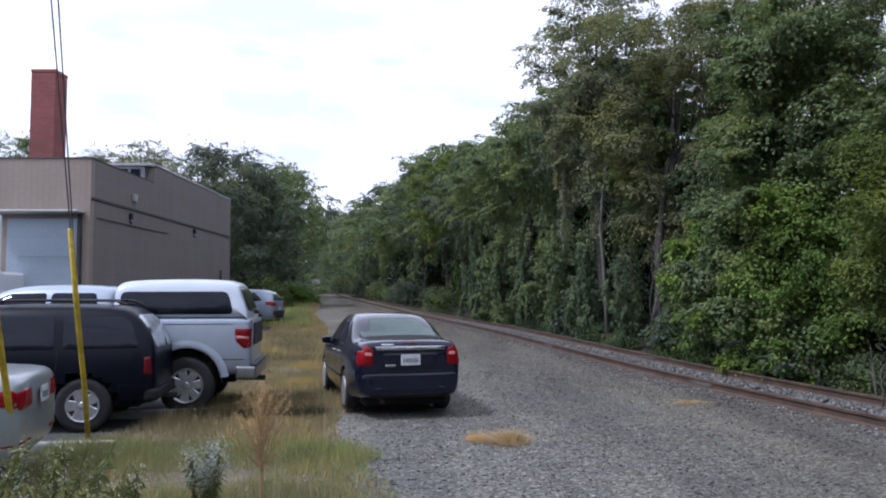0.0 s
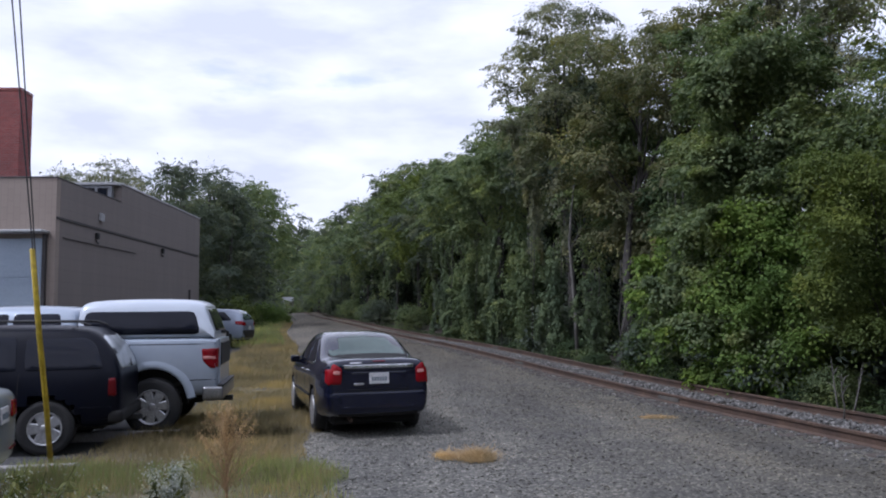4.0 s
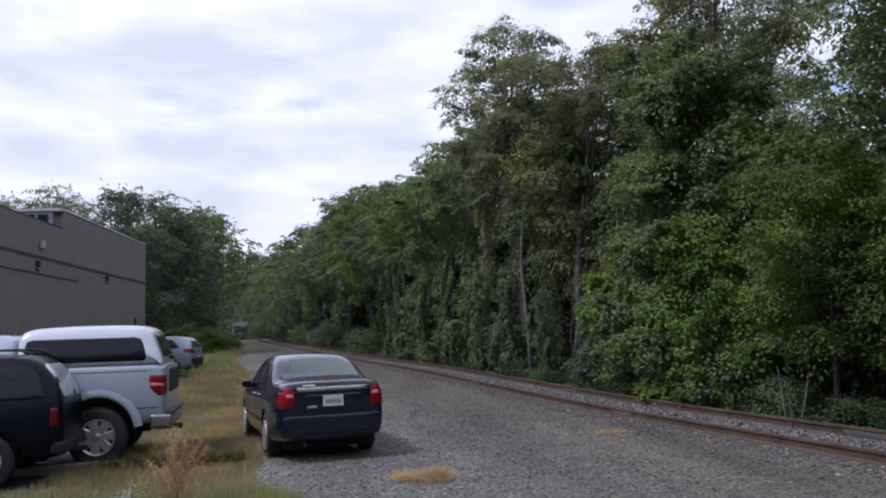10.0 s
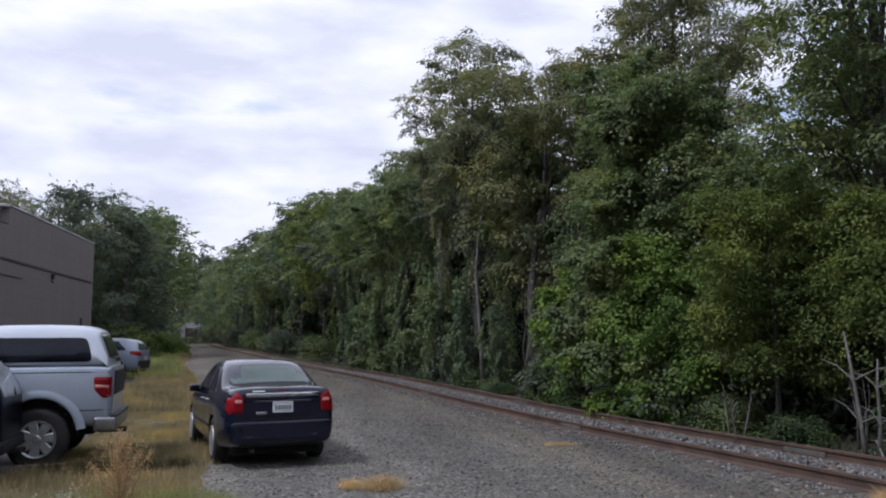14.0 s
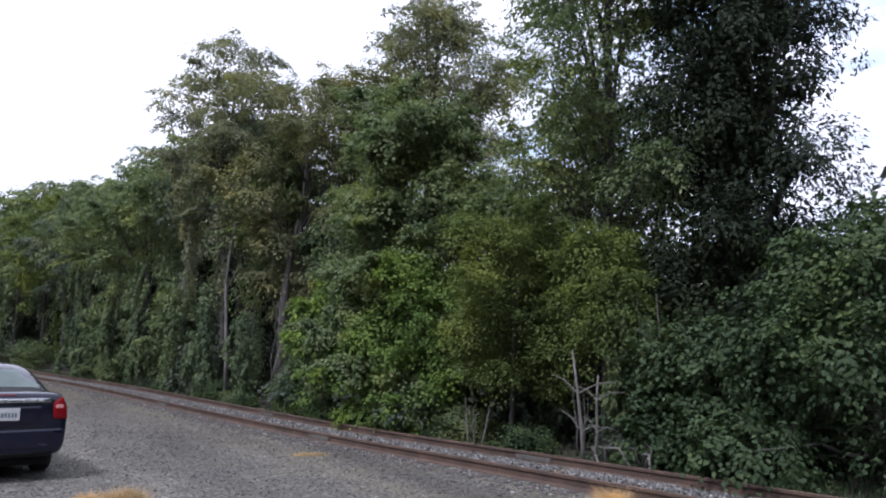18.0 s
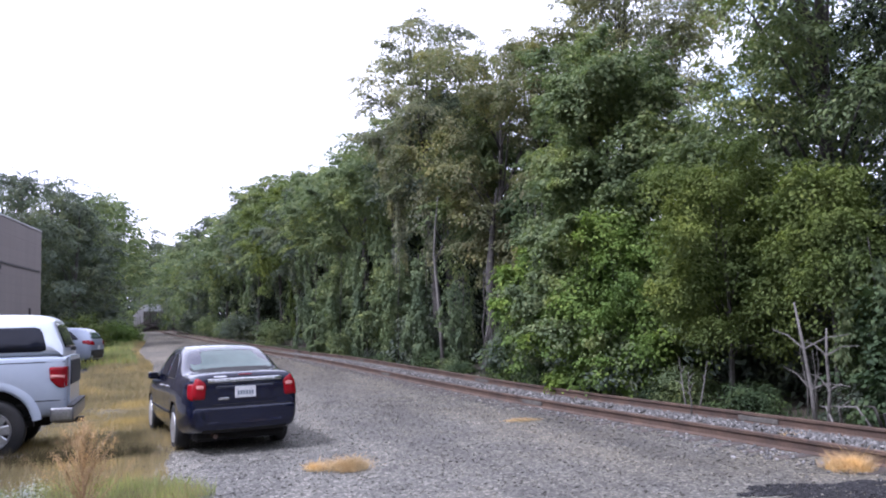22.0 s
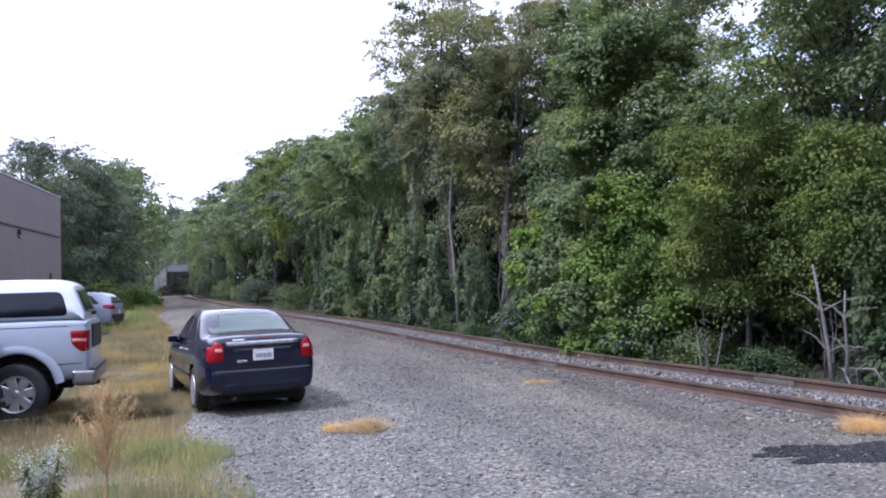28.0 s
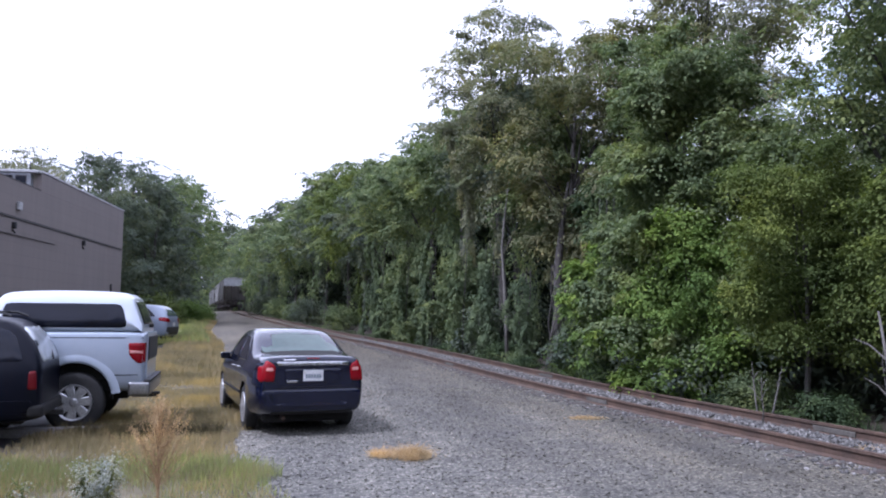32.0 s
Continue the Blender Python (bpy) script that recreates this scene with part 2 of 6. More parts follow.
def gravel_material():
    """Crushed stone: each stone its own grey, darker towards its rim."""
    m, n, l, b = material("gravel", 0.95)
    tc = n.new("ShaderNodeTexCoord")
    cell = n.new("ShaderNodeTexVoronoi")
    cell.inputs["Scale"].default_value, cell.inputs["Randomness"].default_value = 34.0, 1.0
    l.new(tc.outputs["Object"], cell.inputs["Vector"])
    tone = n.new("ShaderNodeSeparateColor")
    l.new(cell.outputs["Color"], tone.inputs["Color"])
    r = ramp(n, ((0.0, (0.072, 0.071, 0.065)), (0.45, (0.132, 0.13, 0.117)), (0.8, (0.2, 0.195, 0.174)), (1.0, (0.34, 0.33, 0.3))))
    l.new(tone.outputs["Red"], r.inputs["Fac"])
    edge = ramp(n, ((0.25, (1.05, 1.05, 1.05)), (0.75, (0.62, 0.61, 0.6))))
    l.new(cell.outputs["Distance"], edge.inputs["Fac"])
    grain = noise_tex(n, l, 95, 3, 0.6)
    g = ramp(n, ((0.3, (0.78, 0.78, 0.78)), (0.7, (1.15, 1.15, 1.15))))
    l.new(grain.outputs["Fac"], g.inputs["Fac"])
    col = mixed(n, l, "MULTIPLY", 1.0, mixed(n, l, "MULTIPLY", 1.0, r.outputs["Color"], edge.outputs["Color"]), g.outputs["Color"])
    l.new(mixed(n, l, "MULTIPLY", 1.0, col, gravel_tone(n, l)), b.inputs["Base Color"])
    bump(n, l, b, edge.outputs["Color"], 0.5, 0.012)
    return m


GRAVEL = gravel_material()
LITTER = surface("leaf_litter", (0.035, 0.028, 0.02), (0.085, 0.066, 0.045), 0.8, 14, 0.95, bumps=(0.6, 0.05))
BLACK = surface("black_plastic", (0.012, 0.012, 0.013), (0.025, 0.025, 0.026), 2, 40, 0.6, bumps=None)

# ---- helpers for building ----
def part(name, bm, mat, parent=None, label="", smooth=False):
    me = bpy.data.meshes.new(name)
    if smooth:
        for f in bm.faces:
            f.smooth = True
    bm.to_mesh(me)
    bm.free()
    me.materials.append(mat)
    ob = new(name, me)
    if parent is not None:
        ob.parent = parent
    if label:
        ob["label"] = label
    return ob


def thing(name, m, label, category, group="", kind=""):
    ob = new(name)
    ob.matrix_basis = m
    return tagged(ob, label, category, group, kind)


def box_bm(x0, x1, y0, y1, z0, z1, bevel=0.0, seg=2):
    bm = bmesh.new()
    bmesh.ops.create_cube(bm, size=1.0, matrix=Matrix.LocRotScale(((x0 + x1) / 2, (y0 + y1) / 2, (z0 + z1) / 2), None, (x1 - x0, y1 - y0, z1 - z0)))
    if bevel:
        bmesh.ops.bevel(bm, geom=bm.edges[:], offset=bevel, segments=seg, affect="EDGES", profile=0.6)
    return bm


def tube_bm(points, radii, sides=8, caps=True):
    """A tapered tube along points."""
    bm = bmesh.new()
    rings = []
    pts = [Vector(p) for p in points]
    for i, p in enumerate(pts):
        d = (pts[min(i + 1, len(pts) - 1)] - pts[max(i - 1, 0)]).normalized()
        ref = Vector((1, 0, 0)) if abs(d.x) < 0.8 else Vector((0, 1, 0))
        u = d.cross(ref).normalized()
        v = d.cross(u)
        rings.append([bm.verts.new(p + radii[i] * (math.cos(a) * u + math.sin(a) * v)) for a in (2 * math.pi * k / sides for k in range(sides))])
    for a, b in zip(rings, rings[1:]):
        for k in range(sides):
            bm.faces.new((a[k], a[(k + 1) % sides], b[(k + 1) % sides], b[k]))
    if caps:
        bm.faces.new(rings[0][::-1])
        bm.faces.new(rings[-1])
    return bm


def quads_mesh(name, verts, mat):
    """A mesh of loose faces from an array (faces, corners, 3)."""
    me = bpy.data.meshes.new(name)
    verts = np.ascontiguousarray(verts, dtype=np.float32)
    n, c = verts.shape[:2]
    me.vertices.add(c * n)
    me.vertices.foreach_set("co", verts.ravel())
    me.loops.add(c * n)
    me.loops.foreach_set("vertex_index", np.arange(c * n, dtype=np.int32))
    me.polygons.add(n)
    me.polygons.foreach_set("loop_start", np.arange(0, c * n, c, dtype=np.int32))
    me.update(calc_edges=True)
    me.materials.append(mat)
    return me


# ---- the lie of the land ----
def ease(a):
    a = min(max(a, 0.0), 1.0)
    return a * a * (3 - 2 * a)


def terrain(y):
    return 0.35 * ease((y - 14) / 24) + 1.4 * ease((y - 30) / 90) + 0.48 * ease((y - 92) / 20)


def track_x(y):
    """The middle of the railway track."""
    bend = 0.8 * ease((y - 92) / 20)
    if y <= 105:
        return 8.6 - 0.1668 * y - 0.00034 * y * y - bend
    return -12.6625 - 0.19 * (y - 105) - bend


def gravel_left(y):
    """The ragged edge between grass and gravel."""
    e = ((-40, 0.9), (2, -0.1), (7, -0.64), (8.9, -1.15), (10.3, -1.6), (14.4, -1.85), (25, -3.6), (38, -5.8), (54, -8.9), (87, -13.2), (120, -20.0), (330, -63))
    for (a, p), (b, q) in zip(e, e[1:]):
        if y <= b:
            return p + (q - p) * (y - a) / (b - a)
    return e[-1][1]


def sheet(name, xs_of_y, ys, nx, lift, mat, rough_amp=0.0):
    """A strip of ground between two edges, laid over the terrain."""
    bm = bmesh.new()
    rows = []
    for y in ys:
        a, b = xs_of_y(y)
        row = []
        for i in range(nx + 1):
            x = a + (b - a) * i / nx
            row.append(bm.verts.new((x, y, terrain(y) + lift + rough_amp * noise.noise((x * 0.5, y * 0.5, 0)))))
        rows.append(row)
    for a, b in zip(rows, rows[1:]):
        for i in range(nx):
            bm.faces.new((a[i], a[i + 1], b[i + 1], b[i]))
    return part(name, bm, mat, smooth=True)


YS = [-300, -120, -60, -30, -15] + [-8 + i for i in range(60)] + [52 + 3 * i for i in range(40)] + [180, 220, 300, 500, 900, 1500]
bm = bmesh.new()
XS = [-1200, -500, -250, -150, -100, -70] + [-50 + 2.5 * i for i in range(41)] + [70, 100, 150, 250, 500, 1200]
grid = [[bm.verts.new((x, y, terrain(y))) for x in XS] for y in YS]
for a, b in zip(grid, grid[1:]):
    for i in range(len(XS) - 1):
        bm.faces.new((a[i], a[i + 1], b[i + 1], b[i]))
ground = tagged(part("ground", bm, GROUND, smooth=True), "dry brown earth with thin yellow grass", "ground", kind="structure")

GYS = [-40 + 2 * i for i in range(20)] + [0.3 * i for i in range(80)] + [24 + i for i in range(226)]
gravel = tagged(sheet("gravel_yard", lambda y: (gravel_left(y) + 0.3 * noise.noise((y * 0.8, 3, 0)) + 0.18 * noise.noise((y * 2.7, 8, 0)), track_x(y) + 2.3), GYS, 24, 0.012, GRAVEL), "grey crushed-stone gravel yard beside the railway", "gravel", kind="structure")
lot = tagged(sheet("parking_lot", lambda y: (-45, -4.1 + 0.15 * noise.noise((y * 0.7, 9, 0)) - 0.12 * max(0, y - 16)), [2 + i for i in range(46)], 12, 0.01, ASPHALT), "worn dark asphalt parking lot", "parking lot", kind="structure")

litter = tagged(sheet("woodland_floor", lambda y: (track_x(y) + 1.25 + 0.2 * noise.noise((y * 0.9, 5, 0)), track_x(y) + 22), [-30 + 1.5 * i for i in range(180)], 10, 0.02, LITTER, 0.012), "dark brown leaf litter under the trees", "forest floor", kind="structure")

# ---- the railway ----
track = thing("railway_track", Matrix(), "rusty railway track sunk in grey ballast", "railway track", kind="structure")


def rail_bm(offset, y0, y1, step=1.0):
    prof = [(-0.07, 0), (0.07, 0), (0.07, 0.012), (0.012, 0.035), (0.012, 0.115), (0.036, 0.13), (0.036, 0.165), (0.028, 0.17), (-0.028, 0.17), (-0.036, 0.165), (-0.036, 0.13), (-0.012, 0.115), (-0.012, 0.035), (-0.07, 0.012)]
    bm = bmesh.new()
    rings, y = [], y0
    while True:
        s = (track_x(y + 0.5) - track_x(y - 0.5))
        d = Vector((s, 1.0, 0)).normalized()
        nrm = Vector((d.y, -d.x, 0))
        c = Vector((track_x(y), y, terrain(y) + 0.012)) + nrm * offset
        rings.append([bm.verts.new(c + nrm * px + Vector((0, 0, pz))) for px, pz in prof])
        if y >= y1:
            break
        y = min(y + step, y1)
    k = len(prof)
    for a, b in zip(rings, rings[1:]):
        for i in range(k):
            bm.faces.new((a[i], a[(i + 1) % k], b[(i + 1) % k], b[i]))
    bm.faces.new(rings[0][::-1])
    bm.faces.new(rings[-1])
    bmesh.ops.recalc_face_normals(bm, faces=bm.faces[:])
    return bm


def track_frame(y, offset=0.0):
    """A pose on the track, y axis along it."""
    s = track_x(y + 0.5) - track_x(y - 0.5)
    a = math.degrees(math.atan2(-s, 1.0))
    d = Vector((s, 1.0, 0)).normalized()
    return pose(track_x(y) + d.y * offset, y - d.x * offset, terrain(y), 0, 0, a)


JOINTS = {-0.74: (-30, 3.8, 15.85, 25.4, 38.5, 50, 62, 74, 86, 98, 110, 150, 200, 250, 320), 0.74: (-30, 11.2, 21.4, 33, 45, 57, 69, 81, 93, 105, 140, 190, 240, 320)}
for off, cuts in JOINTS.items():
    for a, b in zip(cuts, cuts[1:]):
        part("rail", rail_bm(off, a + 0.006, b - 0.006), RUST, track)

# ---- vehicles ----
from mathutils.bvhtree import BVHTree


def paint(name, colour, flake, metal=0.0, rough=0.3, coat=0.7):
    """Car paint: clear-coated, a little dusty."""
    m, n, l, b = material(name, rough, metal)
    big, small = noise_tex(n, l, 1.3, 4, 0.6), noise_tex(n, l, 40, 2, 0.5)
    r = ramp(n, ((0.35, colour), (0.75, flake)))
    l.new(big.outputs["Fac"], r.inputs["Fac"])
    l.new(r.outputs["Color"], b.inputs["Base Color"])
    rr = n.new("ShaderNodeMapRange")
    rr.inputs["To Min"].default_value, rr.inputs["To Max"].default_value = rough * 0.8, rough * 1.4
    l.new(small.outputs["Fac"], rr.inputs["Value"])
    l.new(rr.outputs["Result"], b.inputs["Roughness"])
    b.inputs["Coat Weight"].default_value, b.inputs["Coat Roughness"].default_value = coat, 0.06
    b.inputs["Specular IOR Level"].default_value = 0.15
    return m


def glassy(name, colour, rough=0.05, shine=0.25):
    m, n, l, b = material(name, rough)
    small = noise_tex(n, l, 2.0, 4, 0.6)
    r = ramp(n, ((0.3, colour), (0.8, tuple(c * 1.8 for c in colour))))
    l.new(small.outputs["Fac"], r.inputs["Fac"])
    l.new(r.outputs["Color"], b.inputs["Base Color"])
    b.inputs["Specular IOR Level"].default_value = shine
    return m


NAVY = paint("navy_paint", (0.003, 0.0045, 0.017), (0.005, 0.0075, 0.024), 0.0, 0.22, 0.8)
DULL_SILVER = paint("dull_silver_paint", (0.25, 0.28, 0.29), (0.31, 0.34, 0.35), 0.3, 0.3)
STEEL_BLUE = paint("grey_blue_paint", (0.23, 0.265, 0.33), (0.28, 0.32, 0.385), 0.25, 0.35)
SILVER = paint("silver_paint", (0.34, 0.385, 0.45), (0.4, 0.445, 0.51), 0.25, 0.35)
# Paler than SILVER: the sky's reflection on the top is put into it.
CAP_PAINT = paint("cap_paint", (0.5, 0.54, 0.6), (0.57, 0.61, 0.66), 0.1, 0.3)
WHITE_PAINT = paint("white_paint", (0.72, 0.73, 0.74), (0.8, 0.8, 0.8))
CHARCOAL = paint("charcoal_paint", (0.002, 0.0028, 0.0075), (0.0032, 0.0042, 0.0105), 0.0, 0.35, 0.05)
GLASS_DARK = glassy("tinted_glass", (0.006, 0.007, 0.012))
GLASS_LIGHT = glassy("car_glass", (0.04, 0.062, 0.055), 0.04, 0.34)
# Pale base colour stands in for the sky mirrored in the tailgate glass.
HATCH_SKY_TINT = glassy("hatch_sky_tint", (0.36, 0.38, 0.4), 0.05, 1.0)
DIM_LAMP = glassy("dull_red_lamp", (0.09, 0.003, 0.005), 0.3)
RED_LAMP = glassy("red_lamp", (0.155, 0.003, 0.006), 0.15)
PINK_LAMP = glassy("pale_lamp", (0.45, 0.2, 0.18), 0.2)
TYRE = surface("tyre_rubber", (0.012, 0.012, 0.013), (0.03, 0.029, 0.028), 3, 60, 0.85, bumps=(0.3, 0.004))
ALLOY = surface("alloy", (0.45, 0.45, 0.46), (0.62, 0.62, 0.62), 3, 30, 0.3, 0.6, bumps=None)
CHROME = surface("chrome", (0.65, 0.65, 0.66), (0.8, 0.8, 0.8), 3, 30, 0.15, 1.0, bumps=None)
PLATE_INK = surface("plate_ink", (0.14, 0.17, 0.2), (0.2, 0.23, 0.26), 3, 30, 0.6, bumps=None)
DULL_CHROME = surface("dull_chrome", (0.3, 0.3, 0.31), (0.45, 0.45, 0.45), 3, 30, 0.35, 0.9, bumps=None)
PLATE = surface("plate_white", (0.6, 0.6, 0.6), (0.72, 0.72, 0.72), 3, 30, 0.5, bumps=None)
SEAM = surface("seam_black", (0.004, 0.004, 0.004), (0.008, 0.008, 0.008), 3, 30, 0.8, bumps=None)
WELL = surface("wheel_well", (0.006, 0.006, 0.006), (0.014, 0.013, 0.012), 3, 30, 0.95, bumps=None)


def section(s):
    y, zb, w, belt, wb, roof, wr = s
    return [(0, zb), (w * 0.84, zb), (w * 0.97, zb + 0.07), (w, zb + (belt - zb) * 0.45), (w * 0.992, belt - 0.13), (wb, belt), ((wb + wr) / 2 + 0.015, belt + (roof - belt) * 0.5), (wr, roof - (roof - belt) * 0.1 - 0.005), (wr * 0.8, roof), (0, roof + 0.008)]


def loft(name, stations, mat, parent, arches=(), arch_r=0.4, label="", sub=2, halfw=1.0):
    """A smooth body lofted through stations from rear to front, with wheel arches cut through."""
    bm = bmesh.new()
    rings = []
    for s in stations:
        p = section(s)
        rings.append([bm.verts.new((x, s[0], z)) for x, z in p] + [bm.verts.new((-x, s[0], z)) for x, z in p[-2:0:-1]])
    k = len(rings[0])
    for a, b in zip(rings, rings[1:]):
        for i in range(k):
            bm.faces.new((a[i], a[(i + 1) % k], b[(i + 1) % k], b[i]))
    bm.faces.new(rings[0][::-1])
    bm.faces.new(rings[-1])
    bmesh.ops.recalc_face_normals(bm, faces=bm.faces[:])
    ob = part(name, bm, mat, parent, label)
    if sub:
        mod = ob.modifiers.new("s", "SUBSURF")
        mod.levels = mod.render_levels = sub
    if arches:
        cut = bmesh.new()
        for y, z in arches:
            for sx in (-1, 1):
                g = bmesh.ops.create_cone(cut, cap_ends=True, segments=28, radius1=arch_r, radius2=arch_r, depth=0.62, matrix=pose(sx * halfw, y, z, 0, 90, 0))
        cutter = part("cutter", cut, WELL)
        mod = ob.modifiers.new("b", "BOOLEAN")
        mod.object, mod.operation, mod.solver = cutter, "DIFFERENCE", "EXACT"
    dg = bpy.context.evaluated_depsgraph_get()
    dg.update()
    me = bpy.data.meshes.new_from_object(ob.evaluated_get(dg))
    ob.modifiers.clear()
    ob.data = me
    if arches:
        bpy.data.objects.remove(cutter)
    if arches:
        me.materials.clear()
        me.materials.append(mat)
        me.materials.append(WELL)
        for p in me.polygons:
            c = p.center
            skin = abs(c.x) > halfw - 0.3 and abs(p.normal.x) > 0.6
            p.material_index = int(not skin and any(math.hypot(c.y - y, c.z - z) < arch_r * 0.999 for y, z in arches))
        # whatever skin still spans an arch is opened
        tidy = bmesh.new()
        tidy.from_mesh(me)
        gone = [f for f in tidy.faces if abs(f.calc_center_median().x) > halfw - 0.3 and abs(f.normal.x) > 0.6 and any(math.hypot(f.calc_center_median().y - y, f.calc_center_median().z - z) < arch_r * 1.02 for y, z in arches)]
        bmesh.ops.delete(tidy, geom=gone, context="FACES")
        tidy.to_mesh(me)
        tidy.free()
        for y, z in arches:
            for sx in (-1, 1):
                lb = bmesh.new()
                arc = [(y + arch_r * 0.99 * math.cos(a), z + arch_r * 0.99 * math.sin(a)) for a in (math.pi * i / 20 for i in range(21))]
                inner = [lb.verts.new((sx * (halfw - 0.304), v, w)) for v, w in arc]
                outer = [lb.verts.new((sx * (halfw - 0.15), v, w)) for v, w in arc]
                lb.faces.new(inner)
                for i in range(20):
                    lb.faces.new((inner[i], inner[i + 1], outer[i + 1], outer[i]))
                bmesh.ops.recalc_face_normals(lb, faces=lb.faces[:])
                part("wheel_liner", lb, WELL, parent)
    me.polygons.foreach_set("use_smooth", [True] * len(me.polygons))
    me.set_sharp_from_angle(angle=radians(38))
    return ob


def bvh_of(*obs):
    vs, fs = [], []
    for ob in obs:
        o = len(vs)
        vs += [v.co.copy() for v in ob.data.vertices]
        fs += [[o + i for i in p.vertices] for p in ob.data.polygons]
    return BVHTree.FromPolygons(vs, fs)


def rounded(points, r):
    """Cuts the corners of an outline."""
    out = []
    pts = [Vector(p) for p in points]
    n = len(pts)
    for i in range(n):
        p, a, b = pts[i], pts[i - 1], pts[(i + 1) % n]
        ra, rb = min(r, (a - p).length * 0.45), min(r, (b - p).length * 0.45)
        pa, pb = p + (a - p).normalized() * ra, p + (b - p).normalized() * rb
        out += [pa, (pa + pb) / 4 + p / 2, pb]
    return out


def fine(points, step=0.12):
    out = []
    for i, p in enumerate(points):
        q = points[(i + 1) % len(points)]
        k = max(1, int((q - p).length / step))
        out += [p.lerp(q, j / k) for j in range(k)]
    return out


def panel(name, outline, axis, sign, tree, mat, parent, r=0.04, lift=0.006, label="", miss=None):
    """A thin shell laid on the body: outline in (y, z) seen from the side, or in (x, z) seen from an end."""
    pts = fine(rounded([tuple(p) for p in outline], r))
    c = sum(pts, Vector((0, 0))) / len(pts)
    bm = bmesh.new()

    def place(p, up):
        if axis == "x":
            o, d = Vector((sign * 3.0, p.x, p.y)), Vector((-sign, 0, 0))
        elif axis == "y":
            o, d = Vector((p.x, sign * 6.0, p.y)), Vector((0, -sign, 0))
        else:
            o, d = Vector((p.x, p.y, 4.0)), Vector((0, 0, -1))
        hit = tree.ray_cast(o, d)
        q = hit[0] if hit[0] is not None else Vector(miss or (0, 0, 0))
        return q - d * up

    rings = []
    for f, up in ((1.0, -0.004), (1.0, lift * 0.6), (0.985, lift), (0.7, lift), (0.35, lift)):
        rings.append([bm.verts.new(place(c.lerp(p, f), up)) for p in pts])
    n = len(pts)
    for a, b in zip(rings, rings[1:]):
        for i in range(n):
            bm.faces.new((a[i], a[(i + 1) % n], b[(i + 1) % n], b[i]))
    mid = bm.verts.new(place(c, lift))
    for i in range(n):
        bm.faces.new((rings[-1][i], rings[-1][(i + 1) % n], mid))
    bmesh.ops.recalc_face_normals(bm, faces=bm.faces[:])
    return part(name, bm, mat, parent, label, smooth=True)


def lathe(profile, sides=28):
    """Revolves (x, r) round the x axis."""
    bm = bmesh.new()
    rings = [[bm.verts.new((x, r * math.cos(a), r * math.sin(a))) for a in (2 * math.pi * k / sides for k in range(sides))] for x, r in profile]
    for a, b in zip(rings, rings[1:]):
        for k in range(sides):
            bm.faces.new((a[k], a[(k + 1) % sides], b[(k + 1) % sides], b[k]))
    bm.faces.new(rings[0])
    bm.faces.new(rings[-1])
    bmesh.ops.recalc_face_normals(bm, faces=bm.faces[:])
    return bm


def wheel(parent, x, y, r, width, spokes, mat=None, wide=0.055, rim=0.66):
    """A wheel with its outer face at x, away from the middle."""
    s = 1 if x > 0 else -1
    rr = r * rim
    bm = lathe([(-width * 0.45, rr), (width * 0.46, rr * 1.02), (width * 0.52, rr * 1.0), (width * 0.48, rr * 0.9), (width * 0.05, rr * 0.86), (width * 0.02, 0.02)])
    w = part("wheel", bm, mat or ALLOY, parent, smooth=False)
    w.matrix_basis = pose(x - s * width / 2, y, r, 0, 0, 0 if s > 0 else 180)
    part("tyre", lathe([(-width * 0.42, rr * 0.98), (-width * 0.5, r * 0.8), (-width * 0.46, r * 0.95), (-width * 0.36, r), (width * 0.36, r), (width * 0.46, r * 0.95), (width * 0.5, r * 0.8), (width * 0.43, rr * 0.98)], 32), TYRE, w, smooth=True)
    part("hub", lathe([(0.0, rr * 0.3), (width * 0.46, rr * 0.28), (width * 0.52, rr * 0.2), (width * 0.52, 0.01)], 16), mat or ALLOY, w, smooth=True)
    part("wheel_disc", lathe([(width * 0.06, rr * 0.9), (width * 0.08, rr * 0.88), (width * 0.08, 0.01)], 24), WELL, w)
    for i in range(spokes):
        a = 360 / spokes * i + 18
        b = box_bm(width * 0.16, width * 0.49, -wide * 0.7, wide * 0.7, rr * 0.15, rr * 0.96, 0.012, 1)
        for v in b.verts:
            if v.co.z > rr * 0.5:
                v.co.y *= 1.35
        b.transform(pose(0, 0, 0, a, 0, 0))
        part("spoke", b, mat or ALLOY, w)
    return w


def seam(tree, parent, pts, sign, wdt=0.009):
    """A dark door gap that follows points in (y, z)."""
    for (a, b) in zip(pts, pts[1:]):
        d = (Vector(b) - Vector(a)).normalized()
        nrm = Vector((-d.y, d.x)) * wdt / 2
        o = [Vector(a) + nrm, Vector(a) - nrm, Vector(b) - nrm, Vector(b) + nrm]
        panel("door_gap", o, "x", sign, tree, SEAM, parent, r=0.0005, lift=0.002)


def bars(name, parent, mat, m, widths, h, gap):
    """Unreadable writing as plain bars, in a row."""
    x = -sum(widths) / 2 - gap * (len(widths) - 1) / 2
    out = []
    for w in widths:
        ob = part(name, box_bm(x, x + w, -0.002, 0.002, -h / 2, h / 2), mat, parent)
        ob.matrix_basis = m
        out.append(ob)
        x += w + gap
    return out


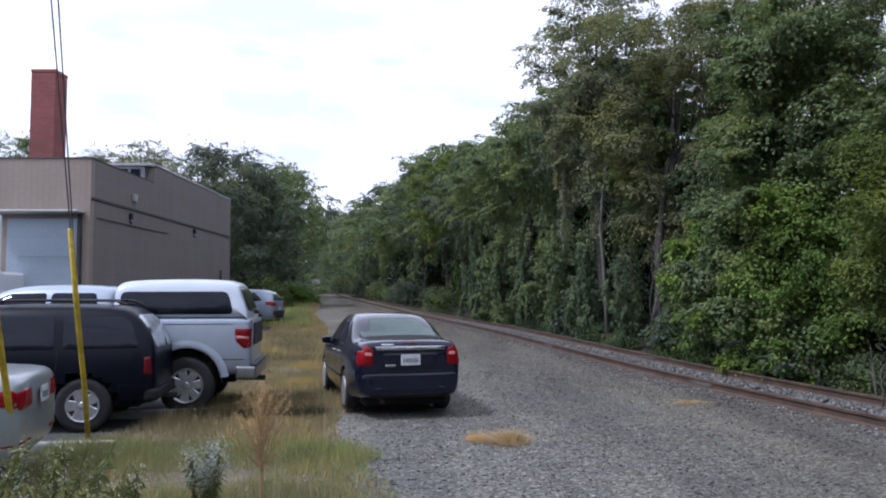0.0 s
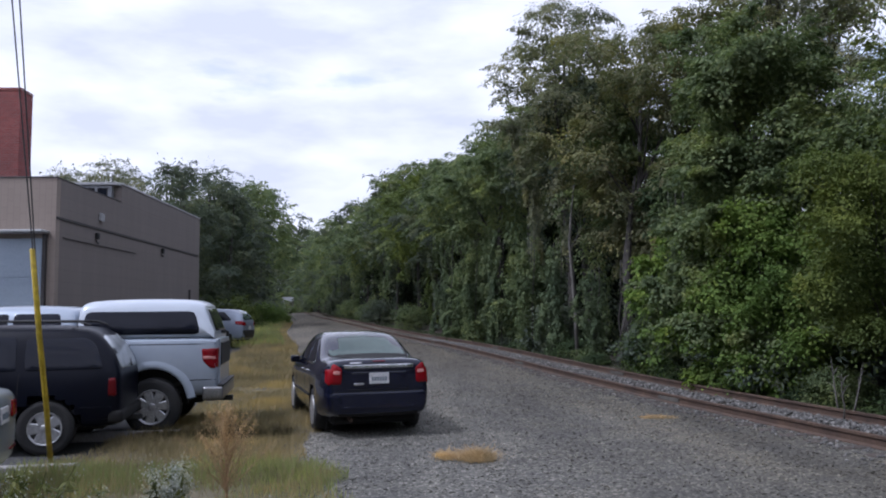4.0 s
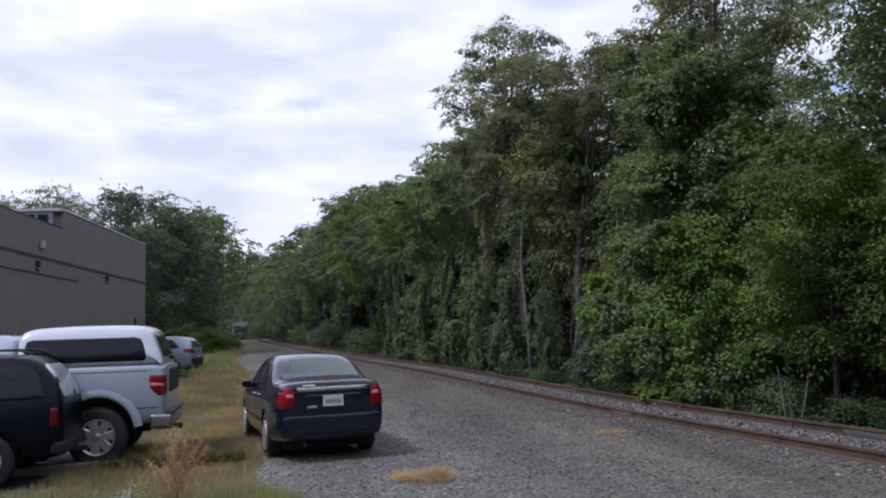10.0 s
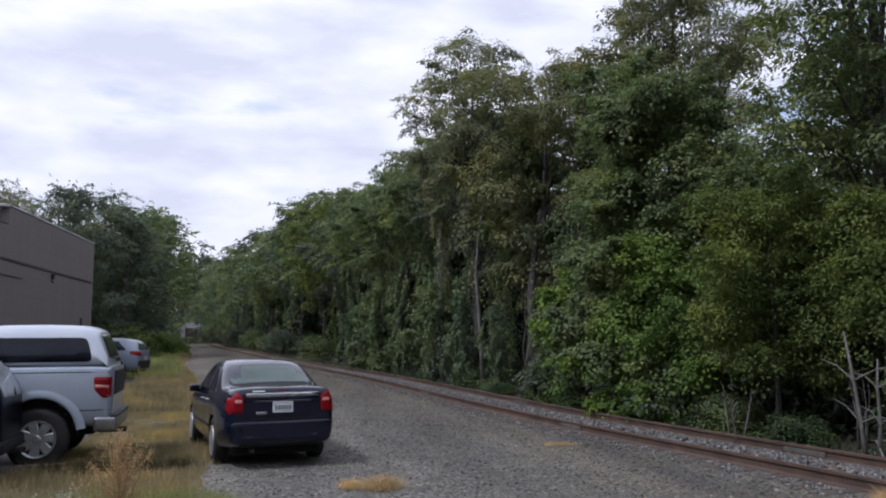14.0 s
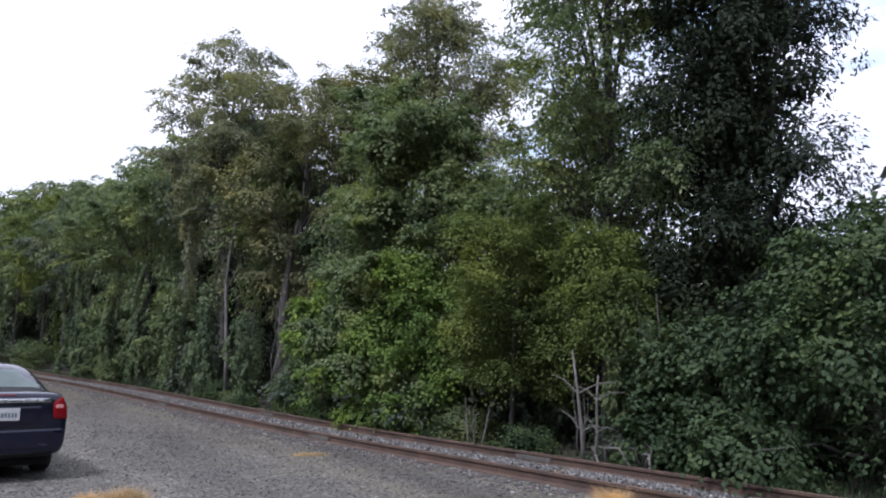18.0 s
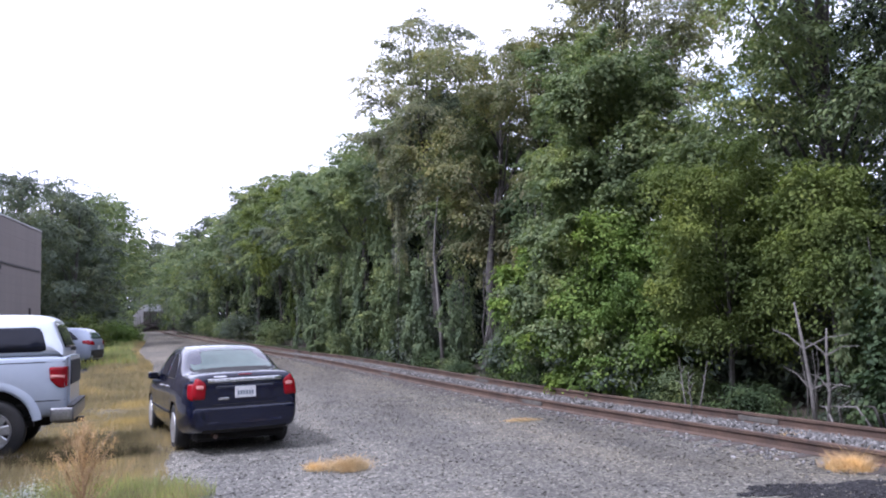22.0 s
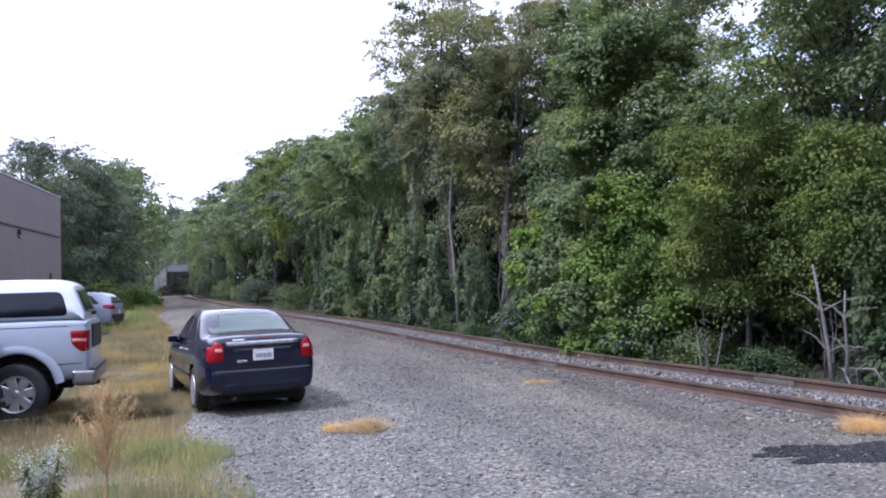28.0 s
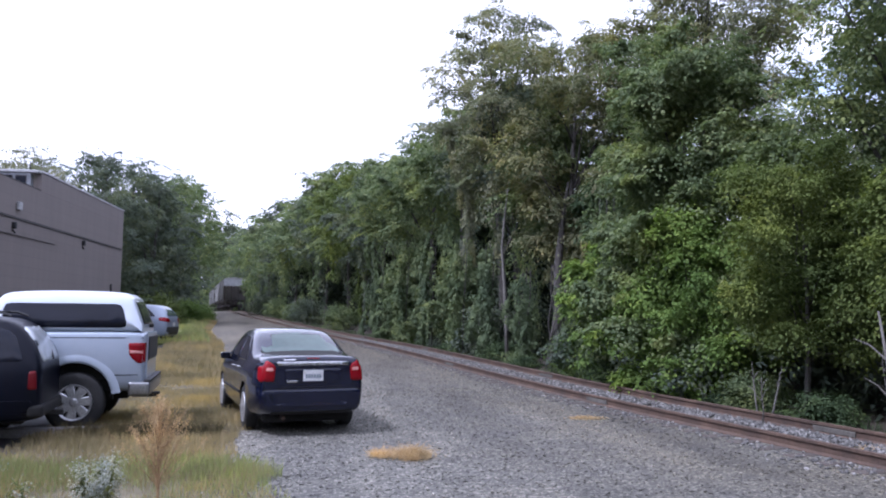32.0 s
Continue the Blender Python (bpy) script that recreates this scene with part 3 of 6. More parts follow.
def navy_sedan(m):
    car = thing("sedan", m, "dark navy four-door sedan parked on the gravel", "car")
    st = [(-2.42, 0.38, 0.70, 0.86, 0.67, 0.98, 0.62), (-2.41, 0.34, 0.765, 0.93, 0.735, 1.07, 0.67), (-2.36, 0.31, 0.80, 0.96, 0.765, 1.115, 0.69), (-2.2, 0.28, 0.845, 0.975, 0.82, 1.125, 0.725), (-1.80, 0.21, 0.893, 0.985, 0.845, 1.115, 0.74), (-1.62, 0.20, 0.893, 0.985, 0.85, 1.15, 0.70),
          (-1.30, 0.20, 0.893, 0.98, 0.85, 1.30, 0.69), (-0.98, 0.19, 0.893, 0.975, 0.855, 1.435, 0.655), (-0.62, 0.19, 0.893, 0.97, 0.855, 1.482, 0.64), (0.0, 0.19, 0.893, 0.965, 0.855, 1.49, 0.635), (0.4, 0.19, 0.893, 0.96, 0.855, 1.45, 0.64),
          (0.85, 0.19, 0.893, 0.955, 0.85, 1.24, 0.66), (1.25, 0.2, 0.89, 0.95, 0.845, 1.03, 0.72), (1.8, 0.21, 0.88, 0.9, 0.80, 0.96, 0.62), (2.2, 0.24, 0.82, 0.80, 0.70, 0.86, 0.5), (2.42, 0.32, 0.66, 0.66, 0.58, 0.70, 0.4)]
    body = loft("body", st, NAVY, car, ((-1.33, 0.33), (1.37, 0.33)), 0.365)
    t = bvh_of(body)
    panel("window_seal", [(-0.675, 1.122), (0.675, 1.122), (0.6, 1.45), (-0.6, 1.45)], "y", -1, t, SEAM, car, 0.05, 0.004)
    panel("rear_window", [(-0.645, 1.142), (0.645, 1.142), (0.575, 1.435), (-0.575, 1.435)], "y", -1, t, GLASS_LIGHT, car, 0.05, 0.008, "pale reflecting rear window")
    panel("windscreen", [(-0.66, 1.06), (0.66, 1.06), (0.53, 1.40), (-0.53, 1.40)], "y", 1, t, GLASS_LIGHT, car, 0.06)
    for s in (-1, 1):
        panel("rear_side_window", [(-1.28, 1.01), (-0.42, 1.005), (-0.42, 1.37), (-0.80, 1.35), (-1.12, 1.2)], "x", s, t, GLASS_DARK, car, 0.03)
        panel("front_side_window", [(-0.36, 1.005), (0.72, 0.995), (0.30, 1.33), (-0.05, 1.385), (-0.36, 1.375)], "x", s, t, GLASS_DARK, car, 0.03)
        panel("door_handle", [(-0.72, 0.87), (-0.55, 0.87), (-0.55, 0.9), (-0.72, 0.9)], "x", s, t, CHROME, car, 0.012, 0.03)
        panel("door_handle", [(0.05, 0.86), (-0.12, 0.86), (-0.12, 0.89), (0.05, 0.89)], "x", s, t, CHROME, car, 0.012, 0.03)
        seam(t, car, [(-0.39, 0.3), (-0.39, 0.98)], s)
        seam(t, car, [(0.7, 0.32), (0.78, 0.7), (0.74, 0.97)], s)
        seam(t, car, [(-0.98, 0.55), (-1.1, 0.8), (-1.22, 0.98)], s)
        panel("side_trim", [(-0.95, 0.50), (0.95, 0.50), (0.95, 0.535), (-0.95, 0.535)], "x", s, t, SEAM, car, 0.01, 0.012)
        lamp = panel("tail_lamp", [(s * 0.595, 0.775), (s * 0.755, 0.775), (s * 0.752, 0.98), (s * 0.715, 1.065), (s * 0.67, 1.05), (s * 0.58, 0.985)], "y", -1, t, RED_LAMP, car, 0.03, 0.012, "red tail lamp with a pale reversing light")
        panel("tail_lamp_side", [(-2.405, 0.76), (-2.27, 0.79), (-2.22, 0.98), (-2.39, 0.99)], "x", s, t, RED_LAMP, car, 0.03, 0.012, "red wrap of the tail lamp")
        panel("reversing_light", [(s * 0.61, 0.915), (s * 0.72, 0.92), (s * 0.715, 0.965), (s * 0.615, 0.96)], "y", -1, t, PINK_LAMP, lamp, 0.015, 0.022)
        panel("head_lamp", [(s * 0.42, 0.62), (s * 0.66, 0.6), (s * 0.68, 0.74), (s * 0.45, 0.72)], "y", 1, t, GLASS_LIGHT, car, 0.03, 0.01)
        mir = part("door_mirror", box_bm(-0.085, 0.085, -0.045, 0.055, -0.055, 0.06, 0.042, 4), NAVY, car, smooth=True)
        mir.matrix_basis = pose(s * 0.93, 0.62, 1.0, 0, 0, s * -8)
        part("mirror_glass", box_bm(-0.065, 0.065, -0.056, -0.048, -0.035, 0.045, 0.002, 1), GLASS_DARK, mir)
        part("mirror_arm", box_bm(-0.12, 0.0, -0.02, 0.02, -0.06, -0.02, 0.01, 1), NAVY, mir).matrix_basis = pose(-0.04 * s, 0, 0, 0, 0, 0 if s > 0 else 180)
    panel("chrome_strip", [(-0.55, 0.995), (0.55, 0.995), (0.56, 1.045), (-0.56, 1.045)], "y", -1, t, CHROME, car, 0.01, 0.02, "chrome strip across the boot lid")
    panel("boot_gap", [(-0.47, 0.69), (0.47, 0.69), (0.47, 0.70), (-0.47, 0.70)], "y", -1, t, SEAM, car, 0.001, 0.004)
    panel("boot_recess", [(-0.42, 0.73), (0.42, 0.73), (0.44, 0.945), (-0.44, 0.945)], "y", -1, t, NAVY, car, 0.03, 0.004)
    pl = part("number_plate", box_bm(-0.155, 0.155, -0.006, 0.006, -0.078, 0.078, 0.004, 1), PLATE, car, "white number plate")
    pl.matrix_basis = pose(0, -2.425, 0.85, -4, 0, 0)
    bars("plate_mark", pl, PLATE_INK, pose(0, -0.007, -0.01), [0.03, 0.03, 0.03, 0.03, 0.03, 0.03], 0.06, 0.012)
    panel("badge", [(-0.40, 0.755), (-0.24, 0.755), (-0.24, 0.785), (-0.40, 0.785)], "y", -1, t, CHROME, car, 0.008, 0.012)
    panel("badge", [(-0.46, 1.062), (-0.26, 1.062), (-0.26, 1.078), (-0.46, 1.078)], "y", -1, t, CHROME, car, 0.004, 0.008)
    panel("brake_light", [(-0.1, 1.085), (0.1, 1.085), (0.1, 1.096), (-0.1, 1.096)], "y", -1, t, DIM_LAMP, car, 0.005, 0.01)
    panel("bumper_seam", [(-0.70, 0.655), (0.70, 0.655), (0.70, 0.666), (-0.70, 0.666)], "y", -1, t, SEAM, car, 0.001, 0.004)
    part("exhaust_pipe", tube_bm([(-0.42, -2.0, 0.27), (-0.42, -2.3, 0.25)], [0.03, 0.03], 12), RUST, car)
    panel("rear_bumper", [(-0.77, 0.4), (0.77, 0.4), (0.77, 0.655), (-0.77, 0.655)], "y", -1, t, NAVY, car, 0.07, 0.008)
    panel("bumper_valance", [(-0.62, 0.3), (0.62, 0.3), (0.64, 0.36), (-0.64, 0.36)], "y", -1, t, WELL, car, 0.03, 0.01)
    part("underbody", box_bm(-0.7, 0.7, -2.1, 2.0, 0.17, 0.45, 0.05, 1), WELL, car)
    for y in (-1.33, 1.37):
        for s in (-1, 1):
            wheel(car, s * 0.885, y, 0.325, 0.215, 9)
    return car


def silver_pickup(m):
    car = thing("pickup_truck", m, "silver pickup truck with a windowed bed cap", "pickup truck")
    bed = loft("bed", [(-2.86, 0.62, 0.90, 1.30, 0.93, 1.36, 0.90), (-2.84, 0.56, 0.98, 1.34, 0.965, 1.41, 0.93), (-2.7, 0.54, 1.0, 1.36, 0.975, 1.43, 0.93), (-1.9, 0.54, 1.0, 1.36, 0.975, 1.43, 0.93), (-0.82, 0.54, 1.0, 1.36, 0.975, 1.43, 0.93), (-0.79, 0.54, 0.99, 1.36, 0.97, 1.43, 0.93)], SILVER, car, ((-1.9, 0.45),), 0.53, sub=3, halfw=1.1)
    cab = loft("cab", [(-0.76, 0.5, 0.98, 1.34, 0.955, 1.84, 0.74), (-0.70, 0.48, 1.0, 1.34, 0.97, 1.90, 0.76), (-0.20, 0.46, 1.0, 1.33, 0.97, 1.93, 0.76), (0.50, 0.46, 1.0, 1.32, 0.97, 1.93, 0.75), (1.05, 0.46, 1.0, 1.31, 0.97, 1.84, 0.74), (1.55, 0.46, 1.0, 1.30, 0.96, 1.42, 0.80), (1.75, 0.46, 1.0, 1.28, 0.95, 1.33, 0.82), (2.70, 0.48, 0.99, 1.2, 0.93, 1.26, 0.75), (3.15, 0.5, 0.95, 1.1, 0.88, 1.17, 0.65), (3.28, 0.55, 0.86, 0.95, 0.8, 1.0, 0.6)], SILVER, car, ((2.22, 0.45),), 0.53, sub=3, halfw=1.1)
    cap = loft("bed_cap", [(-2.82, 1.39, 0.95, 1.46, 0.93, 1.48, 0.9), (-2.80, 1.385, 0.965, 1.50, 0.935, 1.53, 0.91), (-2.66, 1.385, 0.965, 1.70, 0.90, 1.90, 0.82), (-2.58, 1.385, 0.965, 1.72, 0.90, 1.975, 0.80), (-2.4, 1.385, 0.965, 1.72, 0.90, 2.005, 0.79), (-1.8, 1.385, 0.965, 1.72, 0.90, 2.02, 0.78), (-0.95, 1.385, 0.965, 1.72, 0.90, 2.0, 0.78), (-0.79, 1.385, 0.96, 1.70, 0.89, 1.95, 0.78), (-0.77, 1.39, 0.95, 1.6, 0.88, 1.8, 0.78)], CAP_PAINT, car, label="silver-white fibreglass cap with dark side windows")
    tb, tc, tp = bvh_of(bed), bvh_of(cab), bvh_of(cap)
    for s in (-1, 1):
        panel("cap_window", [(-2.60, 1.475), (-0.88, 1.475), (-0.88, 1.82), (-2.50, 1.82)], "x", s, tp, GLASS_DARK, cap, 0.09, 0.008, "long dark side window")
        panel("tail_lamp", [(-2.855, 0.97), (-2.76, 0.965), (-2.64, 1.08), (-2.62, 1.26), (-2.855, 1.26)], "x", s, tb, RED_LAMP, car, 0.03, 0.014, "red tail lamp with a pale band")
        panel("tail_lamp_band", [(-2.85, 1.10), (-2.645, 1.11), (-2.64, 1.155), (-2.85, 1.145)], "x", s, tb, PINK_LAMP, car, 0.008, 0.022)
        panel("tail_lamp_rear", [(s * 0.78, 0.98), (s * 0.96, 0.98), (s * 0.96, 1.26), (s * 0.78, 1.26)], "y", -1, tb, RED_LAMP, car, 0.02, 0.012)
        panel("rear_door_window", [(-0.6, 1.37), (0.15, 1.36), (0.15, 1.80), (-0.5, 1.80)], "x", s, tc, GLASS_DARK, car, 0.05)
        panel("front_door_window", [(0.22, 1.36), (1.3, 1.35), (0.92, 1.72), (0.75, 1.79), (0.22, 1.80)], "x", s, tc, GLASS_DARK, car, 0.05)
        seam(tc, car, [(0.18, 0.55), (0.18, 1.34)], s, 0.012)
        seam(tc, car, [(1.35, 0.6), (1.38, 1.3)], s, 0.012)
        seam(tc, car, [(-0.65, 0.6), (-0.68, 1.34)], s, 0.012)
        mir = part("door_mirror", box_bm(-0.12, 0.12, -0.07, 0.06, -0.12, 0.14, 0.04, 2), CHROME, car, smooth=True)
        mir.matrix_basis = pose(s * 1.14, 1.2, 1.36, 0, 0, 0)
        seam(tb, car, [(-2.83, 1.33), (-0.82, 1.33)], s, 0.012)
        seam(tb, car, [(-2.83, 0.80), (-2.36, 0.80)], s, 0.014)
        # flared lip round the arch
        ring = bmesh.new()
        prof = ((0.525, 0.93), (0.527, 1.004), (0.555, 1.009), (0.60, 1.005), (0.65, 0.992))
        arcs = [[ring.verts.new((s * xx, -1.9 + r0 * math.cos(a), 0.45 + r0 * math.sin(a))) for a in (0.16 + (math.pi - 0.32) * k / 24 for k in range(25))] for r0, xx in prof]
        for a, b in zip(arcs, arcs[1:]):
            for k in range(24):
                ring.faces.new((a[k], a[k + 1], b[k + 1], b[k]))
        bmesh.ops.recalc_face_normals(ring, faces=ring.faces[:])
        part("arch_lip", ring, SILVER, car, smooth=True)
    panel("cap_rear_window", [(-0.72, 1.52), (0.72, 1.52), (0.64, 1.87), (-0.64, 1.87)], "y", -1, tp, GLASS_DARK, cap, 0.06, 0.01, "dark lift-up rear glass")
    part("cap_handle", box_bm(-0.06, 0.06, -0.05, 0.02, -0.03, 0.03, 0.015, 2), BLACK, cap).matrix_basis = pose(0, -2.84, 1.5)
    part("tailgate", box_bm(-0.76, 0.76, -0.03, 0.0, 0.72, 1.40, 0.02, 2), SILVER, car).matrix_basis = pose(0, -2.85, 0)
    part("tailgate_panel", box_bm(-0.72, 0.72, -0.05, -0.03, 1.0, 1.34, 0.015, 2), BLACK, car).matrix_basis = pose(0, -2.85, 0)
    part("bumper", box_bm(-1.0, 1.0, -0.05, 0.26, 0.5, 0.70, 0.04, 3), DULL_CHROME, car, "dull chrome rear bumper", smooth=True).matrix_basis = pose(0, -2.9, 0)
    part("bumper_step", box_bm(-0.99, 0.99, -0.055, 0.04, 0.695, 0.728, 0.012, 2), BLACK, car).matrix_basis = pose(0, -2.9, 0)
    part("tow_hitch", box_bm(-0.05, 0.05, -0.12, 0.3, 0.4, 0.48, 0.01, 1), BLACK, car).matrix_basis = pose(0, -2.9, 0)
    part("frame_rails", box_bm(-0.5, 0.5, -2.6, 2.6, 0.42, 0.6, 0.02, 1), WELL, car)
    panel("windscreen", [(-0.76, 1.40), (0.76, 1.40), (0.66, 1.84), (-0.66, 1.84)], "y", 1, tc, GLASS_LIGHT, car, 0.06)
    panel("cab_rear_window", [(-0.6, 1.45), (0.6, 1.45), (0.56, 1.78), (-0.56, 1.78)], "y", -1, tc, GLASS_DARK, car, 0.06)
    for y in (-1.9, 2.22):
        for s in (-1, 1):
            wheel(car, s * 0.99, y, 0.42, 0.28, 7, wide=0.075, rim=0.6)
    return car


def dark_suv(m):
    car = thing("sport_utility_vehicle", m, "old dark sport utility vehicle with a roof rack", "suv")
    st = [(-2.20, 0.45, 0.72, 0.95, 0.72, 1.0, 0.66), (-2.17, 0.36, 0.82, 1.02, 0.80, 1.12, 0.74), (-2.08, 0.33, 0.875, 1.06, 0.845, 1.40, 0.70), (-1.86, 0.32, 0.885, 1.07, 0.855, 1.64, 0.65), (-1.6, 0.32, 0.89, 1.07, 0.86, 1.69, 0.64), (-0.9, 0.31, 0.89, 1.06, 0.86, 1.71, 0.64), (0.0, 0.31, 0.89, 1.05, 0.86, 1.71, 0.63), (0.45, 0.31, 0.89, 1.04, 0.855, 1.64, 0.63), (0.85, 0.31, 0.89, 1.03, 0.85, 1.34, 0.68), (1.1, 0.31, 0.885, 1.02, 0.845, 1.14, 0.73), (1.8, 0.33, 0.87, 0.97, 0.80, 1.05, 0.66), (2.2, 0.36, 0.82, 0.86, 0.73, 0.93, 0.55), (2.35, 0.4, 0.7, 0.72, 0.64, 0.76, 0.5)]
    body = loft("body", st, CHARCOAL, car, ((-1.28, 0.36), (1.42, 0.36)), 0.42)
    t = bvh_of(body)
    for s in (-1, 1):
        panel("quarter_window", [(-1.98, 1.12), (-1.0, 1.11), (-0.98, 1.52), (-1.72, 1.54), (-1.86, 1.44)], "x", s, t, GLASS_DARK, car, 0.05)
        panel("rear_door_window", [(-0.9, 1.11), (-0.1, 1.1), (-0.1, 1.56), (-0.86, 1.55)], "x", s, t, GLASS_DARK, car, 0.04)
        panel("front_door_window", [(-0.02, 1.1), (0.82, 1.09), (0.5, 1.47), (0.3, 1.55), (-0.02, 1.56)], "x", s, t, GLASS_DARK, car, 0.04)
        seam(t, car, [(-0.06, 0.4), (-0.06, 1.07)], s, 0.012)
        seam(t, car, [(-0.92, 0.5), (-0.94, 1.07)], s, 0.012)
        panel("tail_lamp", [(-2.15, 0.76), (-2.05, 0.76), (-2.05, 0.99), (-2.13, 1.0)], "x", s, t, DIM_LAMP, car, 0.02, 0.014, "red tail lamp at the rear corner")
        panel("side_cladding", [(-2.1, 0.46), (2.0, 0.46), (2.0, 0.62), (-2.1, 0.62)], "x", s, t, CHARCOAL, car, 0.02, 0.012)
        mir = part("door_mirror", box_bm(-0.1, 0.1, -0.05, 0.06, -0.08, 0.08, 0.04, 2), BLACK, car, smooth=True)
        mir.matrix_basis = pose(s * 0.97, 0.72, 1.12)
        rk = part("roof_rack_rail", tube_bm([(s * 0.56, -1.75, 1.70), (s * 0.56, -1.6, 1.755), (s * 0.56, -0.6, 1.765), (s * 0.56, 0.2, 1.75), (s * 0.56, 0.32, 1.70)], [0.018] * 5, 8), BLACK, car)
    for y in (-1.5, -0.2):
        part("roof_rack_bar", tube_bm([(-0.56, y, 1.76), (0.56, y, 1.76)], [0.014] * 2, 8), BLACK, car)
    panel("tailgate_glass", [(-0.66, 1.10), (0.66, 1.10), (0.60, 1.56), (-0.60, 1.56)], "y", -1, t, HATCH_SKY_TINT, car, 0.12, 0.012, "rounded tailgate glass, sky reflection put into its pale colour")
    part("bumper", box_bm(-0.86, 0.86, -0.10, 0.1, 0.40, 0.56, 0.05, 3), WELL, car, smooth=True).matrix_basis = pose(0, -2.14, 0)
    part("tow_hitch", box_bm(-0.05, 0.05, -0.22, 0.2, 0.34, 0.42, 0.01, 1), BLACK, car).matrix_basis = pose(0, -2.14, 0)
    part("rear_wiper", tube_bm([(0.0, -2.2, 1.12), (0.2, -2.14, 1.22), (0.42, -2.12, 1.2)], [0.012, 0.01, 0.008], 6), BLACK, car)
    panel("windscreen", [(-0.66, 1.12), (0.66, 1.12), (0.56, 1.58), (-0.56, 1.58)], "y", 1, t, GLASS_LIGHT, car, 0.06)
    part("underbody", box_bm(-0.7, 0.7, -2.0, 2.0, 0.3, 0.5, 0.05, 1), WELL, car)
    for y in (-1.28, 1.42):
        for s in (-1, 1):
            wheel(car, s * 0.885, y, 0.36, 0.235, 5, wide=0.085, rim=0.6)
    return car


def silver_sedan(m):
    car = thing("sedan", m, "silver sedan with wide red tail lamps in the parking lot", "car")
    st = [(-2.36, 0.42, 0.70, 0.82, 0.68, 0.94, 0.6), (-2.32, 0.34, 0.80, 0.92, 0.78, 1.06, 0.70), (-2.2, 0.27, 0.87, 0.97, 0.83, 1.10, 0.73), (-1.8, 0.22, 0.9, 0.985, 0.855, 1.115, 0.74), (-1.5, 0.21, 0.9, 0.985, 0.86, 1.16, 0.72), (-1.1, 0.2, 0.9, 0.98, 0.86, 1.32, 0.65), (-0.7, 0.2, 0.9, 0.975, 0.86, 1.43, 0.6), (0.0, 0.2, 0.9, 0.97, 0.86, 1.465, 0.58), (0.5, 0.2, 0.9, 0.96, 0.86, 1.38, 0.61), (1.2, 0.2, 0.89, 0.95, 0.85, 1.05, 0.7), (1.8, 0.22, 0.87, 0.89, 0.79, 0.95, 0.6), (2.2, 0.26, 0.8, 0.78, 0.7, 0.84, 0.5), (2.4, 0.34, 0.65, 0.65, 0.58, 0.69, 0.4)]
    body = loft("body", st, DULL_SILVER, car, ((-1.33, 0.33), (1.37, 0.33)), 0.37)
    t = bvh_of(body)
    panel("rear_window", [(-0.58, 1.18), (0.58, 1.18), (0.5, 1.38), (-0.5, 1.38)], "y", -1, t, GLASS_LIGHT, car, 0.06)
    panel("windscreen", [(-0.66, 1.08), (0.66, 1.08), (0.53, 1.38), (-0.53, 1.38)], "y", 1, t, GLASS_LIGHT, car, 0.06)
    for s in (-1, 1):
        panel("rear_side_window", [(-1.2, 1.02), (-0.4, 1.01), (-0.4, 1.36), (-0.75, 1.34)], "x", s, t, GLASS_DARK, car, 0.04)
        panel("front_side_window", [(-0.34, 1.01), (0.72, 1.0), (0.35, 1.3), (-0.34, 1.37)], "x", s, t, GLASS_DARK, car, 0.04)
        panel("tail_lamp", [(s * 0.40, 0.80), (s * 0.76, 0.78), (s * 0.77, 0.95), (s * 0.44, 0.97)], "y", -1, t, RED_LAMP, car, 0.03, 0.012, "wide red tail lamp")
        panel("tail_lamp_side", [(-2.34, 0.80), (-1.98, 0.86), (-1.9, 0.95), (-2.3, 0.965)], "x", s, t, RED_LAMP, car, 0.03, 0.014)
        panel("reflector", [(s * 0.4, 0.47), (s * 0.72, 0.47), (s * 0.72, 0.49), (s * 0.4, 0.49)], "y", -1, t, RED_LAMP, car, 0.006, 0.012)
        panel("bumper_reflector", [(-2.3, 0.46), (-1.85, 0.46), (-1.85, 0.478), (-2.3, 0.478)], "x", s, t, RED_LAMP, car, 0.006, 0.01, "thin red strip along the bumper side")
        seam(t, car, [(-0.37, 0.3), (-0.37, 0.98)], s)
        seam(t, car, [(0.75, 0.32), (0.8, 0.96)], s)
    pl = part("number_plate", box_bm(-0.155, 0.155, -0.006, 0.006, -0.078, 0.078, 0.004, 1), PLATE, car)
    pl.matrix_basis = pose(0, -2.385, 0.86, -4, 0, 0)
    bars("plate_mark", pl, PLATE_INK, pose(0, -0.007, -0.01), [0.03] * 6, 0.06, 0.012)
    part("underbody", box_bm(-0.7, 0.7, -2.0, 2.0, 0.19, 0.45, 0.05, 1), WELL, car)
    for y in (-1.33, 1.37):
        for s in (-1, 1):
            wheel(car, s * 0.89, y, 0.325, 0.215, 5)
    return car


